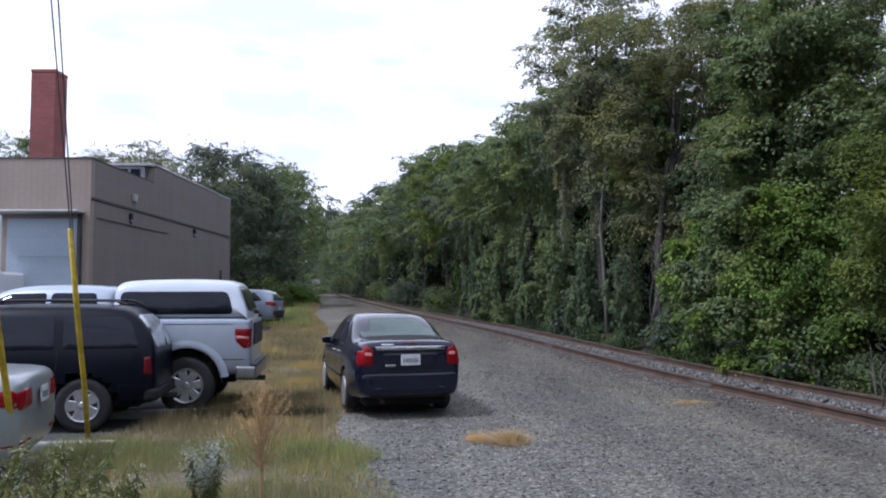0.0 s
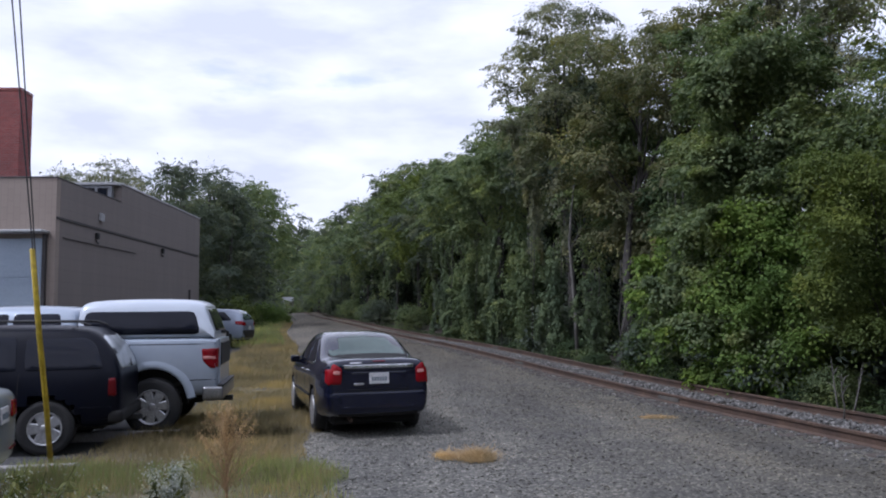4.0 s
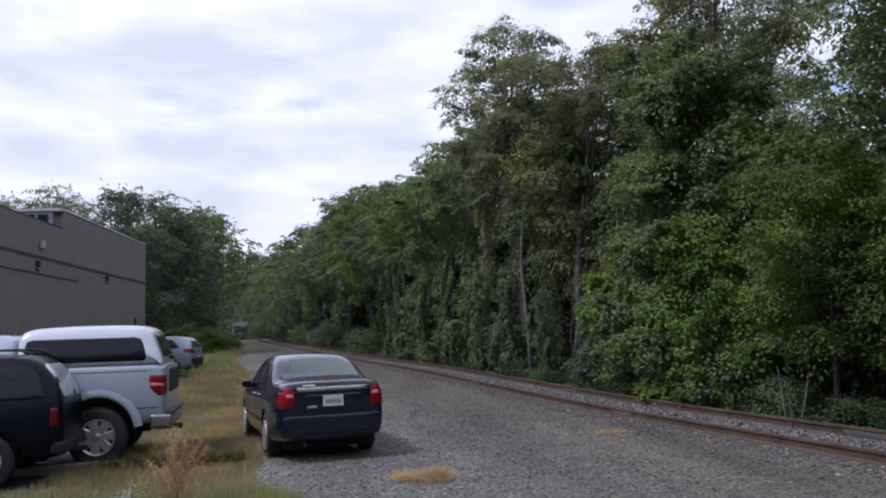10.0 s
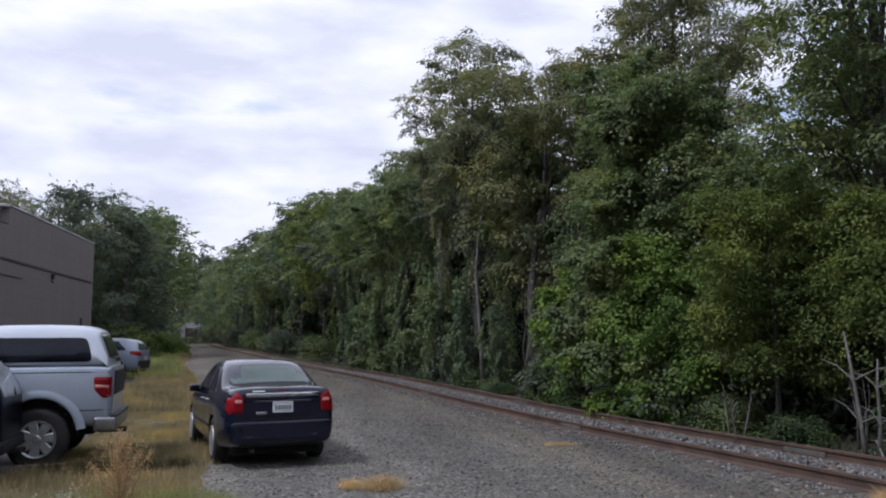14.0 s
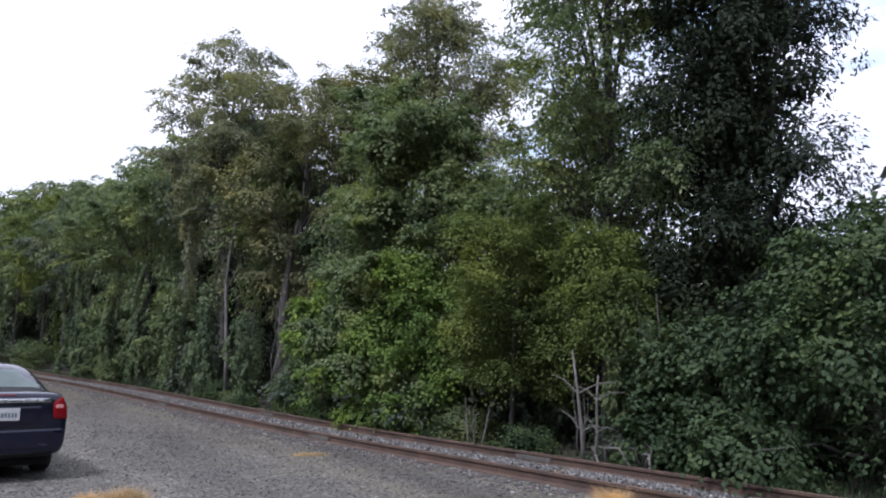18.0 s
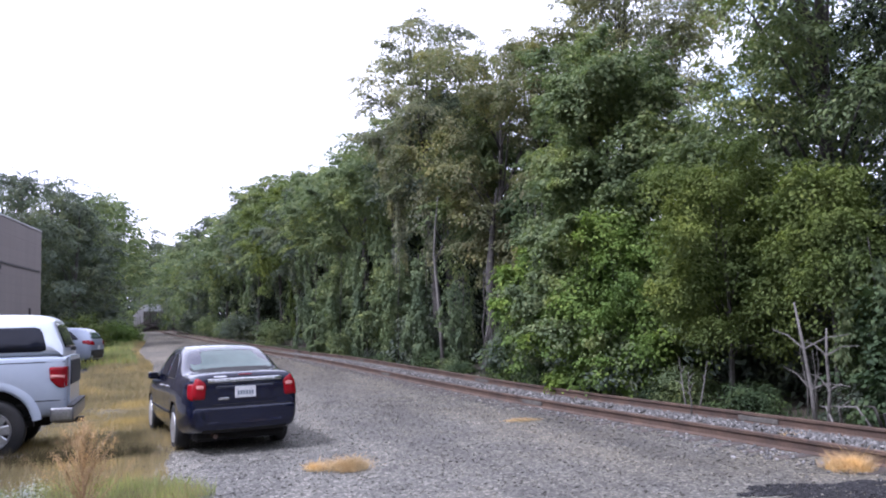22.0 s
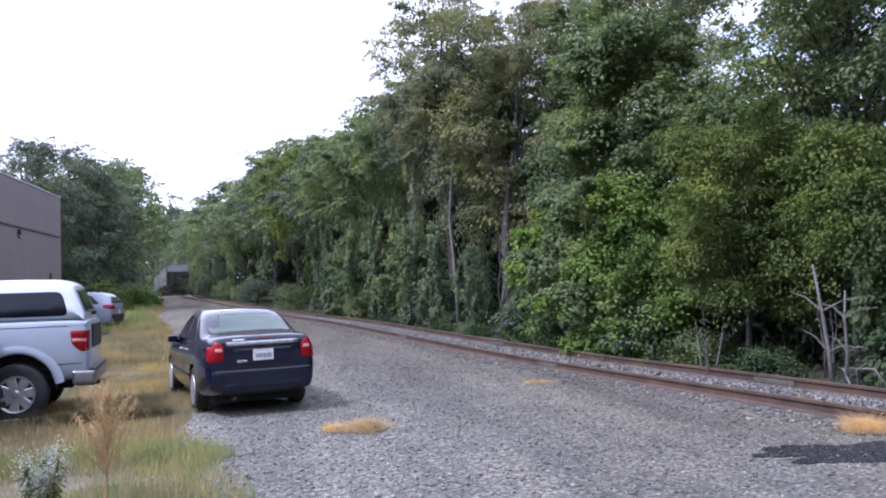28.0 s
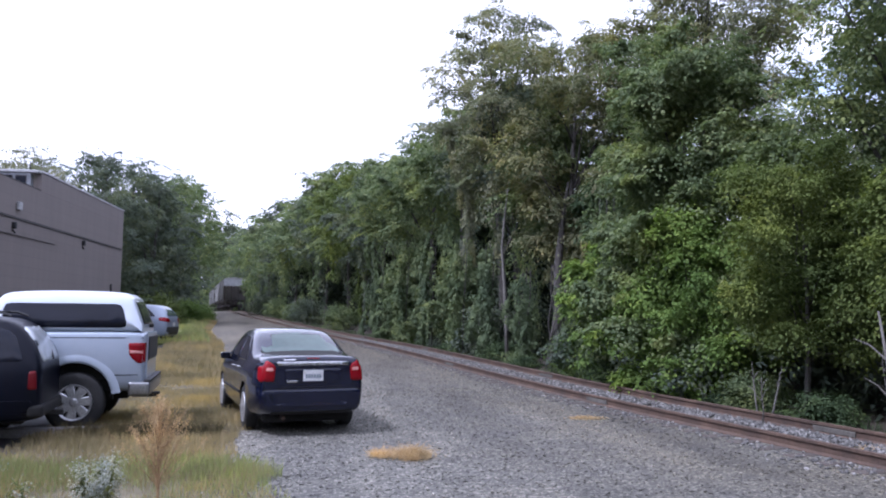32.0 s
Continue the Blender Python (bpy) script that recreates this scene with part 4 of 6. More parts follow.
def crossover(m):
    car = thing("crossover", m, "small grey-blue crossover parked farther down the lot", "car")
    st = [(-2.2, 0.45, 0.7, 0.95, 0.7, 1.0, 0.62), (-2.15, 0.36, 0.82, 1.02, 0.8, 1.12, 0.7), (-2.0, 0.32, 0.87, 1.06, 0.84, 1.42, 0.64), (-1.75, 0.3, 0.9, 1.06, 0.86, 1.6, 0.58), (-1.2, 0.29, 0.9, 1.05, 0.86, 1.64, 0.6), (-0.2, 0.28, 0.9, 1.03, 0.86, 1.66, 0.6), (0.4, 0.28, 0.9, 1.01, 0.86, 1.56, 0.62), (1.1, 0.28, 0.9, 1.0, 0.85, 1.15, 0.72), (1.8, 0.3, 0.87, 0.93, 0.8, 1.0, 0.6), (2.2, 0.34, 0.78, 0.8, 0.7, 0.86, 0.5), (2.32, 0.4, 0.66, 0.68, 0.6, 0.72, 0.45)]
    body = loft("body", st, STEEL_BLUE, car, ((-1.3, 0.35), (1.38, 0.35)), 0.4)
    t = bvh_of(body)
    for s in (-1, 1):
        panel("rear_side_window", [(-1.7, 1.15), (-0.4, 1.08), (-0.4, 1.52), (-1.3, 1.5)], "x", s, t, GLASS_DARK, car, 0.08)
        panel("front_side_window", [(-0.33, 1.08), (0.8, 1.05), (0.4, 1.42), (-0.33, 1.52)], "x", s, t, GLASS_DARK, car, 0.05)
        panel("tail_lamp", [(-2.16, 0.92), (-1.86, 0.98), (-1.82, 1.1), (-2.1, 1.12)], "x", s, t, RED_LAMP, car, 0.03, 0.014)
        panel("tail_lamp_rear", [(s * 0.5, 0.92), (s * 0.8, 0.92), (s * 0.78, 1.1), (s * 0.55, 1.06)], "y", -1, t, RED_LAMP, car, 0.03, 0.014)
    panel("tailgate_glass", [(-0.64, 1.16), (0.64, 1.16), (0.52, 1.52), (-0.52, 1.52)], "y", -1, t, GLASS_LIGHT, car, 0.08)
    panel("rear_bumper", [(-0.78, 0.4), (0.78, 0.4), (0.78, 0.72), (-0.78, 0.72)], "y", -1, t, BLACK, car, 0.03, 0.012)
    part("number_plate", box_bm(-0.155, 0.155, -0.006, 0.006, -0.078, 0.078, 0.004, 1), PLATE, car).matrix_basis = pose(0, -2.2, 0.82)
    part("underbody", box_bm(-0.7, 0.7, -2.0, 2.0, 0.26, 0.5, 0.05, 1), WELL, car)
    for y in (-1.3, 1.38):
        for s in (-1, 1):
            wheel(car, s * 0.89, y, 0.345, 0.22, 5)
    return car


def on_ground(x, y, rz):
    return pose(x, y, terrain(y) + 0.012, 0, 0, rz)


navy_sedan(on_ground(-1.08, 14.1, 15) @ Matrix.Diagonal((0.95, 1, 1.03, 1)))
silver_pickup(on_ground(-5.96, 13.02, 98) @ Matrix.Diagonal((1, 1, 1.04, 1)))
dark_suv(on_ground(-6.2, 11.3, 100))
silver_sedan(on_ground(-6.25, 7.35, 105))
crossover(on_ground(-10.15, 38.0, 84) @ Matrix.Scale(1.1, 4))

# ---- building ----
def brick_material():
    m, n, l, b = material("chimney_brick", 0.9)
    tc, br = n.new("ShaderNodeTexCoord"), n.new("ShaderNodeTexBrick")
    mp = n.new("ShaderNodeMapping")
    mp.inputs["Rotation"].default_value = (radians(90), 0, 0)
    l.new(tc.outputs["Object"], mp.inputs["Vector"])
    l.new(mp.outputs["Vector"], br.inputs["Vector"])
    br.inputs["Scale"].default_value, br.inputs["Brick Width"].default_value, br.inputs["Row Height"].default_value, br.inputs["Mortar Size"].default_value = 1.0, 0.22, 0.075, 0.008
    br.inputs["Color1"].default_value, br.inputs["Color2"].default_value, br.inputs["Mortar"].default_value = (0.27, 0.07, 0.06, 1), (0.2, 0.05, 0.045, 1), (0.25, 0.17, 0.15, 1)
    big = noise_tex(n, l, 0.6, 4, 0.6)
    r = ramp(n, ((0.3, (0.75, 0.75, 0.78)), (0.7, (1.1, 1.0, 1.0))))
    l.new(big.outputs["Fac"], r.inputs["Fac"])
    l.new(mixed(n, l, "MULTIPLY", 1.0, br.outputs["Color"], r.outputs["Color"]), b.inputs["Base Color"])
    return m


def block_material(name, dark, light):
    """Painted block wall: courses just visible, streaked by rain."""
    m, n, l, b = material(name, 0.9)
    tc, br, mp = n.new("ShaderNodeTexCoord"), n.new("ShaderNodeTexBrick"), n.new("ShaderNodeMapping")
    mp.inputs["Rotation"].default_value = (radians(90), 0, radians(90))
    l.new(tc.outputs["Object"], mp.inputs["Vector"])
    l.new(mp.outputs["Vector"], br.inputs["Vector"])
    br.inputs["Scale"].default_value, br.inputs["Brick Width"].default_value, br.inputs["Row Height"].default_value, br.inputs["Mortar Size"].default_value = 1.0, 0.4, 0.2, 0.01
    br.inputs["Color1"].default_value, br.inputs["Color2"].default_value, br.inputs["Mortar"].default_value = (1, 1, 1, 1), (0.95, 0.95, 0.95, 1), (0.86, 0.86, 0.86, 1)
    st = n.new("ShaderNodeMapping")
    st.inputs["Scale"].default_value = (2.2, 2.2, 0.25)
    l.new(tc.outputs["Object"], st.inputs["Vector"])
    streak = n.new("ShaderNodeTexNoise")
    streak.inputs["Scale"].default_value, streak.inputs["Detail"].default_value = 1.0, 5
    l.new(st.outputs["Vector"], streak.inputs["Vector"])
    r = ramp(n, ((0.3, dark), (0.7, light)))
    l.new(streak.outputs["Fac"], r.inputs["Fac"])
    l.new(mixed(n, l, "MULTIPLY", 1.0, r.outputs["Color"], br.outputs["Color"]), b.inputs["Base Color"])
    bump(n, l, b, br.outputs["Color"], 0.3, 0.01)
    return m


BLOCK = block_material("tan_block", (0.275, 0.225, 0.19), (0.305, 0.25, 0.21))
# The same block made darker: the side wall's shade is put into its colour.
BLOCK_SHADE = block_material("block_shade", (0.19, 0.163, 0.147), (0.212, 0.182, 0.164))
CHIMNEY = brick_material()
METAL_GREY = surface("grey_metal", (0.25, 0.26, 0.28), (0.36, 0.37, 0.39), 1.0, 14, 0.5, 0.3)
DOOR_PAINT = surface("pale_blue_door", (0.37, 0.44, 0.52), (0.4, 0.47, 0.55), 0.4, 60, 0.5, bumps=None)
COPING = surface("pale_coping", (0.4, 0.4, 0.4), (0.5, 0.5, 0.5), 1.0, 14, 0.5)
ROOFING = surface("dark_roofing", (0.05, 0.05, 0.05), (0.09, 0.09, 0.09), 0.6, 14, 0.9)
DARK_TRIM = surface("dark_trim", (0.05, 0.045, 0.045), (0.08, 0.07, 0.065), 1.0, 14, 0.7)

BX, BY0, BY1, BYM = -11.45, 25.6, 42.2, 31.2
building = thing("warehouse", Matrix(), "flat-roofed tan block warehouse, side wall colour darkened for shade", "building")
part("front_wall", box_bm(-36, BX - 0.003, BY0, BY0 + 0.3, 0, 6.35), BLOCK, building, "tan painted front wall")
part("side_wall", box_bm(BX - 0.3, BX, BY0 + 0.303, BY1, 0, 6.35), BLOCK_SHADE, building, "painted block side wall, colour darkened for shade")
part("side_parapet", box_bm(BX - 0.3, BX, BYM, BY1, 6.353, 7.06), BLOCK_SHADE, building)
part("back_wall", box_bm(-36, BX, BY1 + 0.003, BY1 + 0.3, 0, 7.06), BLOCK_SHADE, building)
part("far_wall", box_bm(-36.3, -36.003, BY0, BY1 + 0.3, 0, 6.35), BLOCK_SHADE, building)
part("roof", box_bm(-36, BX - 0.303, BY0 + 0.303, BYM - 0.003, 5.85, 6.05), ROOFING, building)
part("upper_roof", box_bm(-36, BX - 0.303, BYM, BY1, 6.5, 6.75), ROOFING, building)
part("coping", box_bm(BX - 0.34, BX + 0.03, BYM - 0.03, BY1 + 0.33, 7.063, 7.13, 0.01, 1), COPING, building, "pale metal coping")
part("coping", box_bm(-36, BX + 0.02, BY0 - 0.03, BY0 + 0.33, 6.353, 6.40, 0.01, 1), DARK_TRIM, building)
part("coping", box_bm(BX - 0.33, BX + 0.02, BY0 + 0.333, BYM - 0.033, 6.353, 6.39, 0.01, 1), DARK_TRIM, building)
part("clerestory", box_bm(-13.6, BX - 0.303, BYM - 0.25, BYM - 0.003, 6.06, 7.0), METAL_GREY, building, "grey clerestory face with dark panes")
part("clerestory_roof", box_bm(-13.8, BX + 0.0, BYM - 0.35, BYM - 0.033, 7.003, 7.10, 0.01, 1), COPING, building)
for i in range(3):
    w = part("window", box_bm(-13.3 + i * 0.5, -12.9 + i * 0.5, BYM - 0.27, BYM - 0.252, 6.45, 6.9), DARK_TRIM, building)
    part("pane", box_bm(-13.27 + i * 0.5, -12.93 + i * 0.5, BYM - 0.28, BYM - 0.271, 6.48, 6.87), GLASS_DARK, w)
part("belt_course", box_bm(BX, BX + 0.035, BY0 + 0.02, BY1, 5.02, 5.10), DARK_TRIM, building, "thin dark belt course along the side wall")
part("conduit", tube_bm([(BX + 0.03, 26.1, 4.45), (BX + 0.03, 32.8, 4.47)], [0.018, 0.018], 6), DARK_TRIM, building)
for y, z in ((28.8, 4.72), (36.2, 4.78)):
    lampw = part("wall_lamp", box_bm(BX, BX + 0.13, y - 0.08, y + 0.08, z - 0.06, z + 0.17, 0.03, 2), BLACK, building, "small dark wall lamp")
    part("lamp_arm", tube_bm([(BX, y, z - 0.1), (BX + 0.1, y, z - 0.22)], [0.03, 0.025], 8), BLACK, lampw)
part("wall_vent", box_bm(BX, BX + 0.12, 29.0, 29.3, 5.35, 5.65, 0.04, 2), COPING, building)
part("drain_pipe", tube_bm([(BX + 0.05, 40.6, 0.4), (BX + 0.05, 40.6, 3.2)], [0.05, 0.05], 8), DARK_TRIM, building)
dock = part("dock_door", box_bm(-14.1, -11.8, BY0 - 0.08, BY0 - 0.003, 0.6, 4.38), DOOR_PAINT, building, "pale blue roll-up dock door")
for i in range(6):
    part("slat", box_bm(-14.06, -11.84, BY0 - 0.092, BY0 - 0.082, 0.66 + i * 0.62, 1.265 + i * 0.62, 0.004, 1), DOOR_PAINT, dock)
part("door_jamb", box_bm(-11.798, -11.7, BY0 - 0.14, BY0 - 0.003, 0.4, 4.52), DARK_TRIM, building)
part("canopy", box_bm(-14.7, -11.62, BY0 - 0.6, BY0 - 0.003, 4.54, 4.62, 0.02, 1), COPING, building, "thin pale canopy over the dock door")
ch = part("chimney", box_bm(-0.53, 0.53, -0.53, 0.53, 0, 5.45, 0.02, 1), CHIMNEY, building, "tall square red brick chimney")
ch.matrix_basis = pose(-17.15, 34.0, 6.05)
part("chimney_cap", box_bm(-0.545, 0.545, -0.545, 0.545, 5.452, 5.6, 0.02, 1), CHIMNEY, ch)

# a white delivery truck standing at the dock, only its corner in view
van = thing("box_truck", pose(-14.4, 20.5, 0.02), "white box truck standing at the loading dock", "truck")
part("cargo_box", box_bm(-1.2, 1.2, -3.2, 3.2, 1.0, 4.3, 0.14, 3), WHITE_PAINT, van, smooth=False)
part("chassis", box_bm(-0.9, 0.9, -3.2, 4.9, 0.55, 1.0, 0.03, 1), WELL, van)
part("truck_cab", box_bm(-1.05, 1.05, 3.25, 4.9, 0.6, 2.6, 0.2, 3), WHITE_PAINT, van)
part("rear_door", box_bm(-1.05, 1.05, -3.24, -3.203, 1.1, 3.85, 0.01, 1), WHITE_PAINT, van)
part("bumper", box_bm(-1.1, 1.1, -3.4, -3.25, 0.5, 0.72, 0.02, 1), BLACK, van)
for y in (-2.0, 4.0):
    for s in (-1, 1):
        wheel(van, s * 1.05, y, 0.45, 0.3, 5, COPING)

# guy wires with yellow guards
YELLOW = surface("yellow_plastic", (0.5, 0.36, 0.02), (0.66, 0.48, 0.035), 1.5, 12, 0.5, bumps=None)
WIRE = surface("wire_steel", (0.09, 0.09, 0.1), (0.16, 0.16, 0.17), 5, 30, 0.5, 0.6, bumps=None)
gd = Vector((0.23, -1.0, 2.1))
for base, wires in (((-4.28, 9.75), (0.0, 0.09)), ((-3.95, 7.55), (0.0,))):
    g = thing("guy_wire", pose(base[0], base[1], 0), "steel guy wire with a yellow plastic guard", "guy wire", "guy wires")
    u = gd.normalized()
    pts = [u * 0.03, u * 0.9, u * 1.8, u * 2.84]
    gb = tube_bm([p + Vector((0.008 * math.sin(i * 2.0), 0, 0)) for i, p in enumerate(pts)], [0.03] * 4, 10)
    part("guard", gb, YELLOW, g, "yellow plastic guard", smooth=True)
    for k, o in enumerate(wires):
        part("cable", tube_bm([u * 0.0, u * 2.8 + Vector((o * 0.25, 0, 0)), u * 14 + Vector((o * 2.6, 0, 0))], [0.007] * 3, 6), WIRE, g)
    part("anchor_rod", tube_bm([-u * 0.15, u * 0.3], [0.014] * 2, 6), WIRE, g)

# concrete wheel stops
for x, y in ((-4.3, 11.95), (-4.7, 9.3)):
    ws = tagged(part("wheel_stop", box_bm(-0.9, 0.9, -0.075, 0.075, 0, 0.13, 0.03, 2), CONCRETE), "pale concrete wheel stop on the asphalt", "wheel stop", "wheel stops")
    ws.matrix_basis = pose(x, y, 0.01, 0, 0, 8)

# ---- trees and shrubs ----
rng = np.random.default_rng(7)


def unit(v):
    return v / np.maximum(np.linalg.norm(v, axis=-1, keepdims=True), 1e-9)


def leaf_quads(p, out, length, width, droop=0.5, up=0.45, wild=0.28, coarse=False):
    """Kite-shaped leaves at p, facing about outwards and up, pointing outwards and down."""
    n = len(p)
    nrm = unit(out * 0.8 + np.array([0, 0, up]) + rng.normal(0, wild, (n, 3)))
    axis = out + rng.normal(0, 0.6, (n, 3)) - np.array([0, 0, droop])
    axis = unit(axis - (axis * nrm).sum(1, keepdims=True) * nrm)
    side = np.cross(nrm, axis)
    ln, wd = length * rng.uniform(0.6, 1.3, (n, 1)), width * rng.uniform(0.7, 1.25, (n, 1))
    mid = p + axis * ln * 0.45 + nrm * wd * 0.18
    tip = p + axis * ln - nrm * wd * 0.15
    if coarse:
        return np.stack([p + side * wd * 0.42, tip, p - side * wd * 0.42], 1)
    return np.stack([p, mid + side * wd * 0.5, tip, mid - side * wd * 0.5], 1)


def bough_leaves(centres, radii, count, leaf, flat=0.7, droop=0.5, tuft=0.35, hang=0.0, up=0.45, coarse=False):
    """Boughs: domes of small leaf tufts, full on top, ragged below, hanging down at the rim."""
    k = len(centres)
    tufts = max(6, count // 14)
    d = rng.normal(0, 1, (k, tufts, 3))
    d[..., 2] = np.abs(d[..., 2]) * 0.9 - 0.25
    d = unit(d)
    rad = np.asarray(radii)[:, None, None]
    t = d * rad * rng.uniform(0.55, 1.08, (k, tufts, 1))
    t[..., 2] *= flat
    rim = np.linalg.norm(t[..., :2], axis=-1) / np.asarray(radii)[:, None]
    t[..., 2] -= (0.25 + hang * rng.uniform(0, 1, (k, tufts)) ** 1.3) * rim**2 * np.asarray(radii)[:, None]
    c = np.asarray(centres)[:, None] + t
    e = unit(rng.normal(0, 1, (k, tufts, 14, 3)))
    p = c[:, :, None] + e * tuft * rng.uniform(0.3, 1.0, (k, tufts, 14, 1))
    out = unit(d[:, :, None] * 0.75 + e * 0.5)
    return leaf_quads(p.reshape(-1, 3), out.reshape(-1, 3), *leaf, droop=droop, up=up, coarse=coarse)


def spray_leaves(origins, ways, lengths, count, leaf, coarse=False):
    """Thin arching twigs that stand out of the crown, leafy along both sides, tips hanging."""
    k = len(origins)
    u = rng.uniform(0.0, 1.0, (k, count, 1)) ** 0.85
    ln = np.asarray(lengths)[:, None, None]
    p = origins[:, None] + ways[:, None] * ln * u
    p[..., 2] -= 0.42 * ln[..., 0] * u[..., 0] ** 2.2
    side = np.cross(ways, np.array([0, 0, 1.0]))[:, None] * rng.choice([-1, 1], (k, count, 1))
    p += side * np.abs(rng.normal(0, 0.13, (k, count, 1))) * ln * (1.1 - 0.7 * u) + rng.normal(0, 0.05, p.shape)
    out = unit(side + ways[:, None] * 0.5 + np.array([0, 0, 0.25]))
    return leaf_quads(p.reshape(-1, 3), out.reshape(-1, 3), *leaf, droop=0.6, up=0.85, coarse=coarse)


def curtain_leaves(tops, lengths, widths, count, leaf, coarse=False):
    """Vines that hang as ragged strands, wider in places, with leaves laid like scales."""
    k = len(tops)
    u = rng.uniform(0, 1, (k, count, 1)) ** 0.9
    ph = rng.uniform(0, 6.28, (k, 1, 1))
    w = np.asarray(widths)[:, None, None] * (0.55 + 0.3 * np.sin(u * 9 + ph) + 0.25 * np.sin(u * 21 - ph)) * (1.05 - 0.35 * u)
    a = rng.uniform(0, 6.28, (k, count, 1))
    ring = np.concatenate([np.cos(a), np.sin(a), np.zeros_like(a)], -1)
    p = tops[:, None] + ring * w * rng.uniform(0.5, 1.1, (k, count, 1))
    p[..., 2] -= np.asarray(lengths)[:, None] * u[..., 0]
    p[..., 0] += 0.18 * np.sin(u[..., 0] * 5 + ph[..., 0])
    p[..., 2] = np.maximum(p[..., 2], 0.05)
    return leaf_quads(p.reshape(-1, 3), ring.reshape(-1, 3), *leaf, droop=1.3, up=0.35, coarse=coarse)


def hull(n, radius, z0, z1, shape, lumps, inner=0.55):
    """Bough centres spread over a lumpy hull about the axis."""
    i = np.arange(n)
    h = ((i + 0.5) / n) ** 0.9
    ang = i * 2.39996 + rng.uniform(0, 6.28) + rng.normal(0, 0.25, n)
    if shape == "dome":
        prof = np.sqrt(np.clip(1 - h**2.4, 0.04, 1)) * (0.8 + 0.2 * np.sin(h * 3.1))
    elif shape == "vase":
        prof = np.clip(0.3 + 0.8 * np.sin(np.clip(h * 1.1, 0, 1) * 2.3), 0.1, 1.1) * np.where(h > 0.9, 0.55, 1.0)
    else:
        prof = 1.0 - 0.3 * h
    a1, a2 = rng.uniform(0, 6.28, 2)
    lump = 1 + lumps * (0.6 * np.sin(ang * 2 + h * 5 + a1) + 0.4 * np.sin(ang * 3 - h * 8 + a2))
    r = radius * prof * lump * rng.uniform(inner, 1.15, n)
    z = z0 + (z1 - z0) * h + rng.normal(0, 0.03, n) * (z1 - z0)
    return np.stack([r * np.cos(ang), r * np.sin(ang), z], 1)


def wood(height, r0, targets, limbs, lean):
    """A tapering, slightly crooked trunk and limbs that reach into the boughs."""
    k, ph = 9, rng.uniform(0, 6)
    pts, rad = [], []
    for i in range(k):
        f = i / (k - 1)
        pts.append(Vector((lean[0] * f + 0.015 * height * math.sin(ph + 4 * f), lean[1] * f + 0.015 * height * math.cos(ph + 3 * f), height * f - (0.15 if i == 0 else 0))))
        rad.append(r0 * (1.3 if i == 0 else 1 - 0.85 * f))
    out = []
    for j in rng.permutation(len(targets))[:limbs]:
        c = Vector(targets[j])
        f = min(max((c.z / height) * rng.uniform(0.5, 0.8), 0.12), 0.9)
        i = int(f * (k - 1))
        a = pts[i].lerp(pts[i + 1], f * (k - 1) - i)
        m = a.lerp(c, 0.5) + Vector((0, 0, 0.06 * (c - a).length))
        rr = rad[i] * 0.5
        out.append(tube_bm([a, a.lerp(m, 0.5) + Vector(rng.normal(0, 0.06, 3)), m, c], [rr, rr * 0.75, rr * 0.5, 0.012], 5))
    return tube_bm(pts, rad, 9), out


def make_tree(name, label, m, height, radius, base, boughs, count, leaf, mat, shape="dome", lumps=0.25, bough=1.1, trunk=0.2, limbs=9, bark=None, droop=0.5, flat=0.7, hang=0.3, lean=(0, 0), tuft=0.35, fill=600, group="", category="tree", up=0.45, coarse=False, sprays=6.0, strands=0, reach=(0.4, 1.05)):
    t = thing(name, m, label, category, group)
    c = hull(boughs, radius, base, height - bough * flat * 0.8, shape, lumps)
    c[:, :2] += np.outer(np.clip(c[:, 2] / height, 0, 1), lean)
    tb, lb = wood(height * 0.9, trunk, c, limbs, lean)
    part("trunk", tb, bark or BARK, t, smooth=True)
    for b in lb:
        part("limb", b, bark or BARK, t, smooth=True)
    q = [bough_leaves(c, bough * rng.uniform(0.55, 1.3, boughs), int(count * (0.5 if sprays > 3 else 0.78)), leaf, flat, droop, tuft, hang, up, coarse)]
    ns = int(boughs * sprays)
    if ns:
        j = rng.integers(0, boughs, ns)
        w = c[j] * np.array([1, 1, 0.0]) + rng.normal(0, 0.7 * radius, (ns, 3)) * np.array([1, 1, 0.0])
        w = unit(unit(w) + np.stack([np.zeros(ns), np.zeros(ns), rng.uniform(-0.25, 0.9, ns)], 1))
        o = c[j] + w * bough * rng.uniform(0.1, 0.7, (ns, 1)) * np.array([1, 1, flat])
        q.append(spray_leaves(o, w, bough * rng.uniform(0.5, 1.35, ns), max(16, int(count * 0.075)), leaf, coarse))
    if strands:
        a = rng.uniform(2.2, 5.6, strands)
        tops = np.stack([np.cos(a), np.sin(a), np.zeros(strands)], 1) * (radius * rng.uniform(0.15, 0.95, (strands, 1)))
        tops[:, 2] = base + rng.uniform(0.0, 0.35, strands) * (height - base)
        q.append(curtain_leaves(tops, tops[:, 2] * rng.uniform(*reach, strands), radius * (0.1 + 0.36 * rng.uniform(0, 1, strands) ** 2), int(count * 0.62), leaf, coarse))
    if fill:
        j = rng.integers(0, boughs, fill)
        p = c[j] * np.array([0.6, 0.6, 1.0]) + rng.normal(0, bough * 0.45, (fill, 3))
        p[:, 2] = np.maximum(p[:, 2], 0.1)
        q.append(leaf_quads(p, unit(rng.normal(0, 1, (fill, 3))), leaf[0] * 1.5, leaf[1] * 1.5, coarse=coarse))
    cr = new("crown", quads_mesh("crown", np.concatenate(q), mat))
    cr.parent = t
    return t


def front(y):
    """Where the woods begin beside the track."""
    return track_x(y) + 1.9


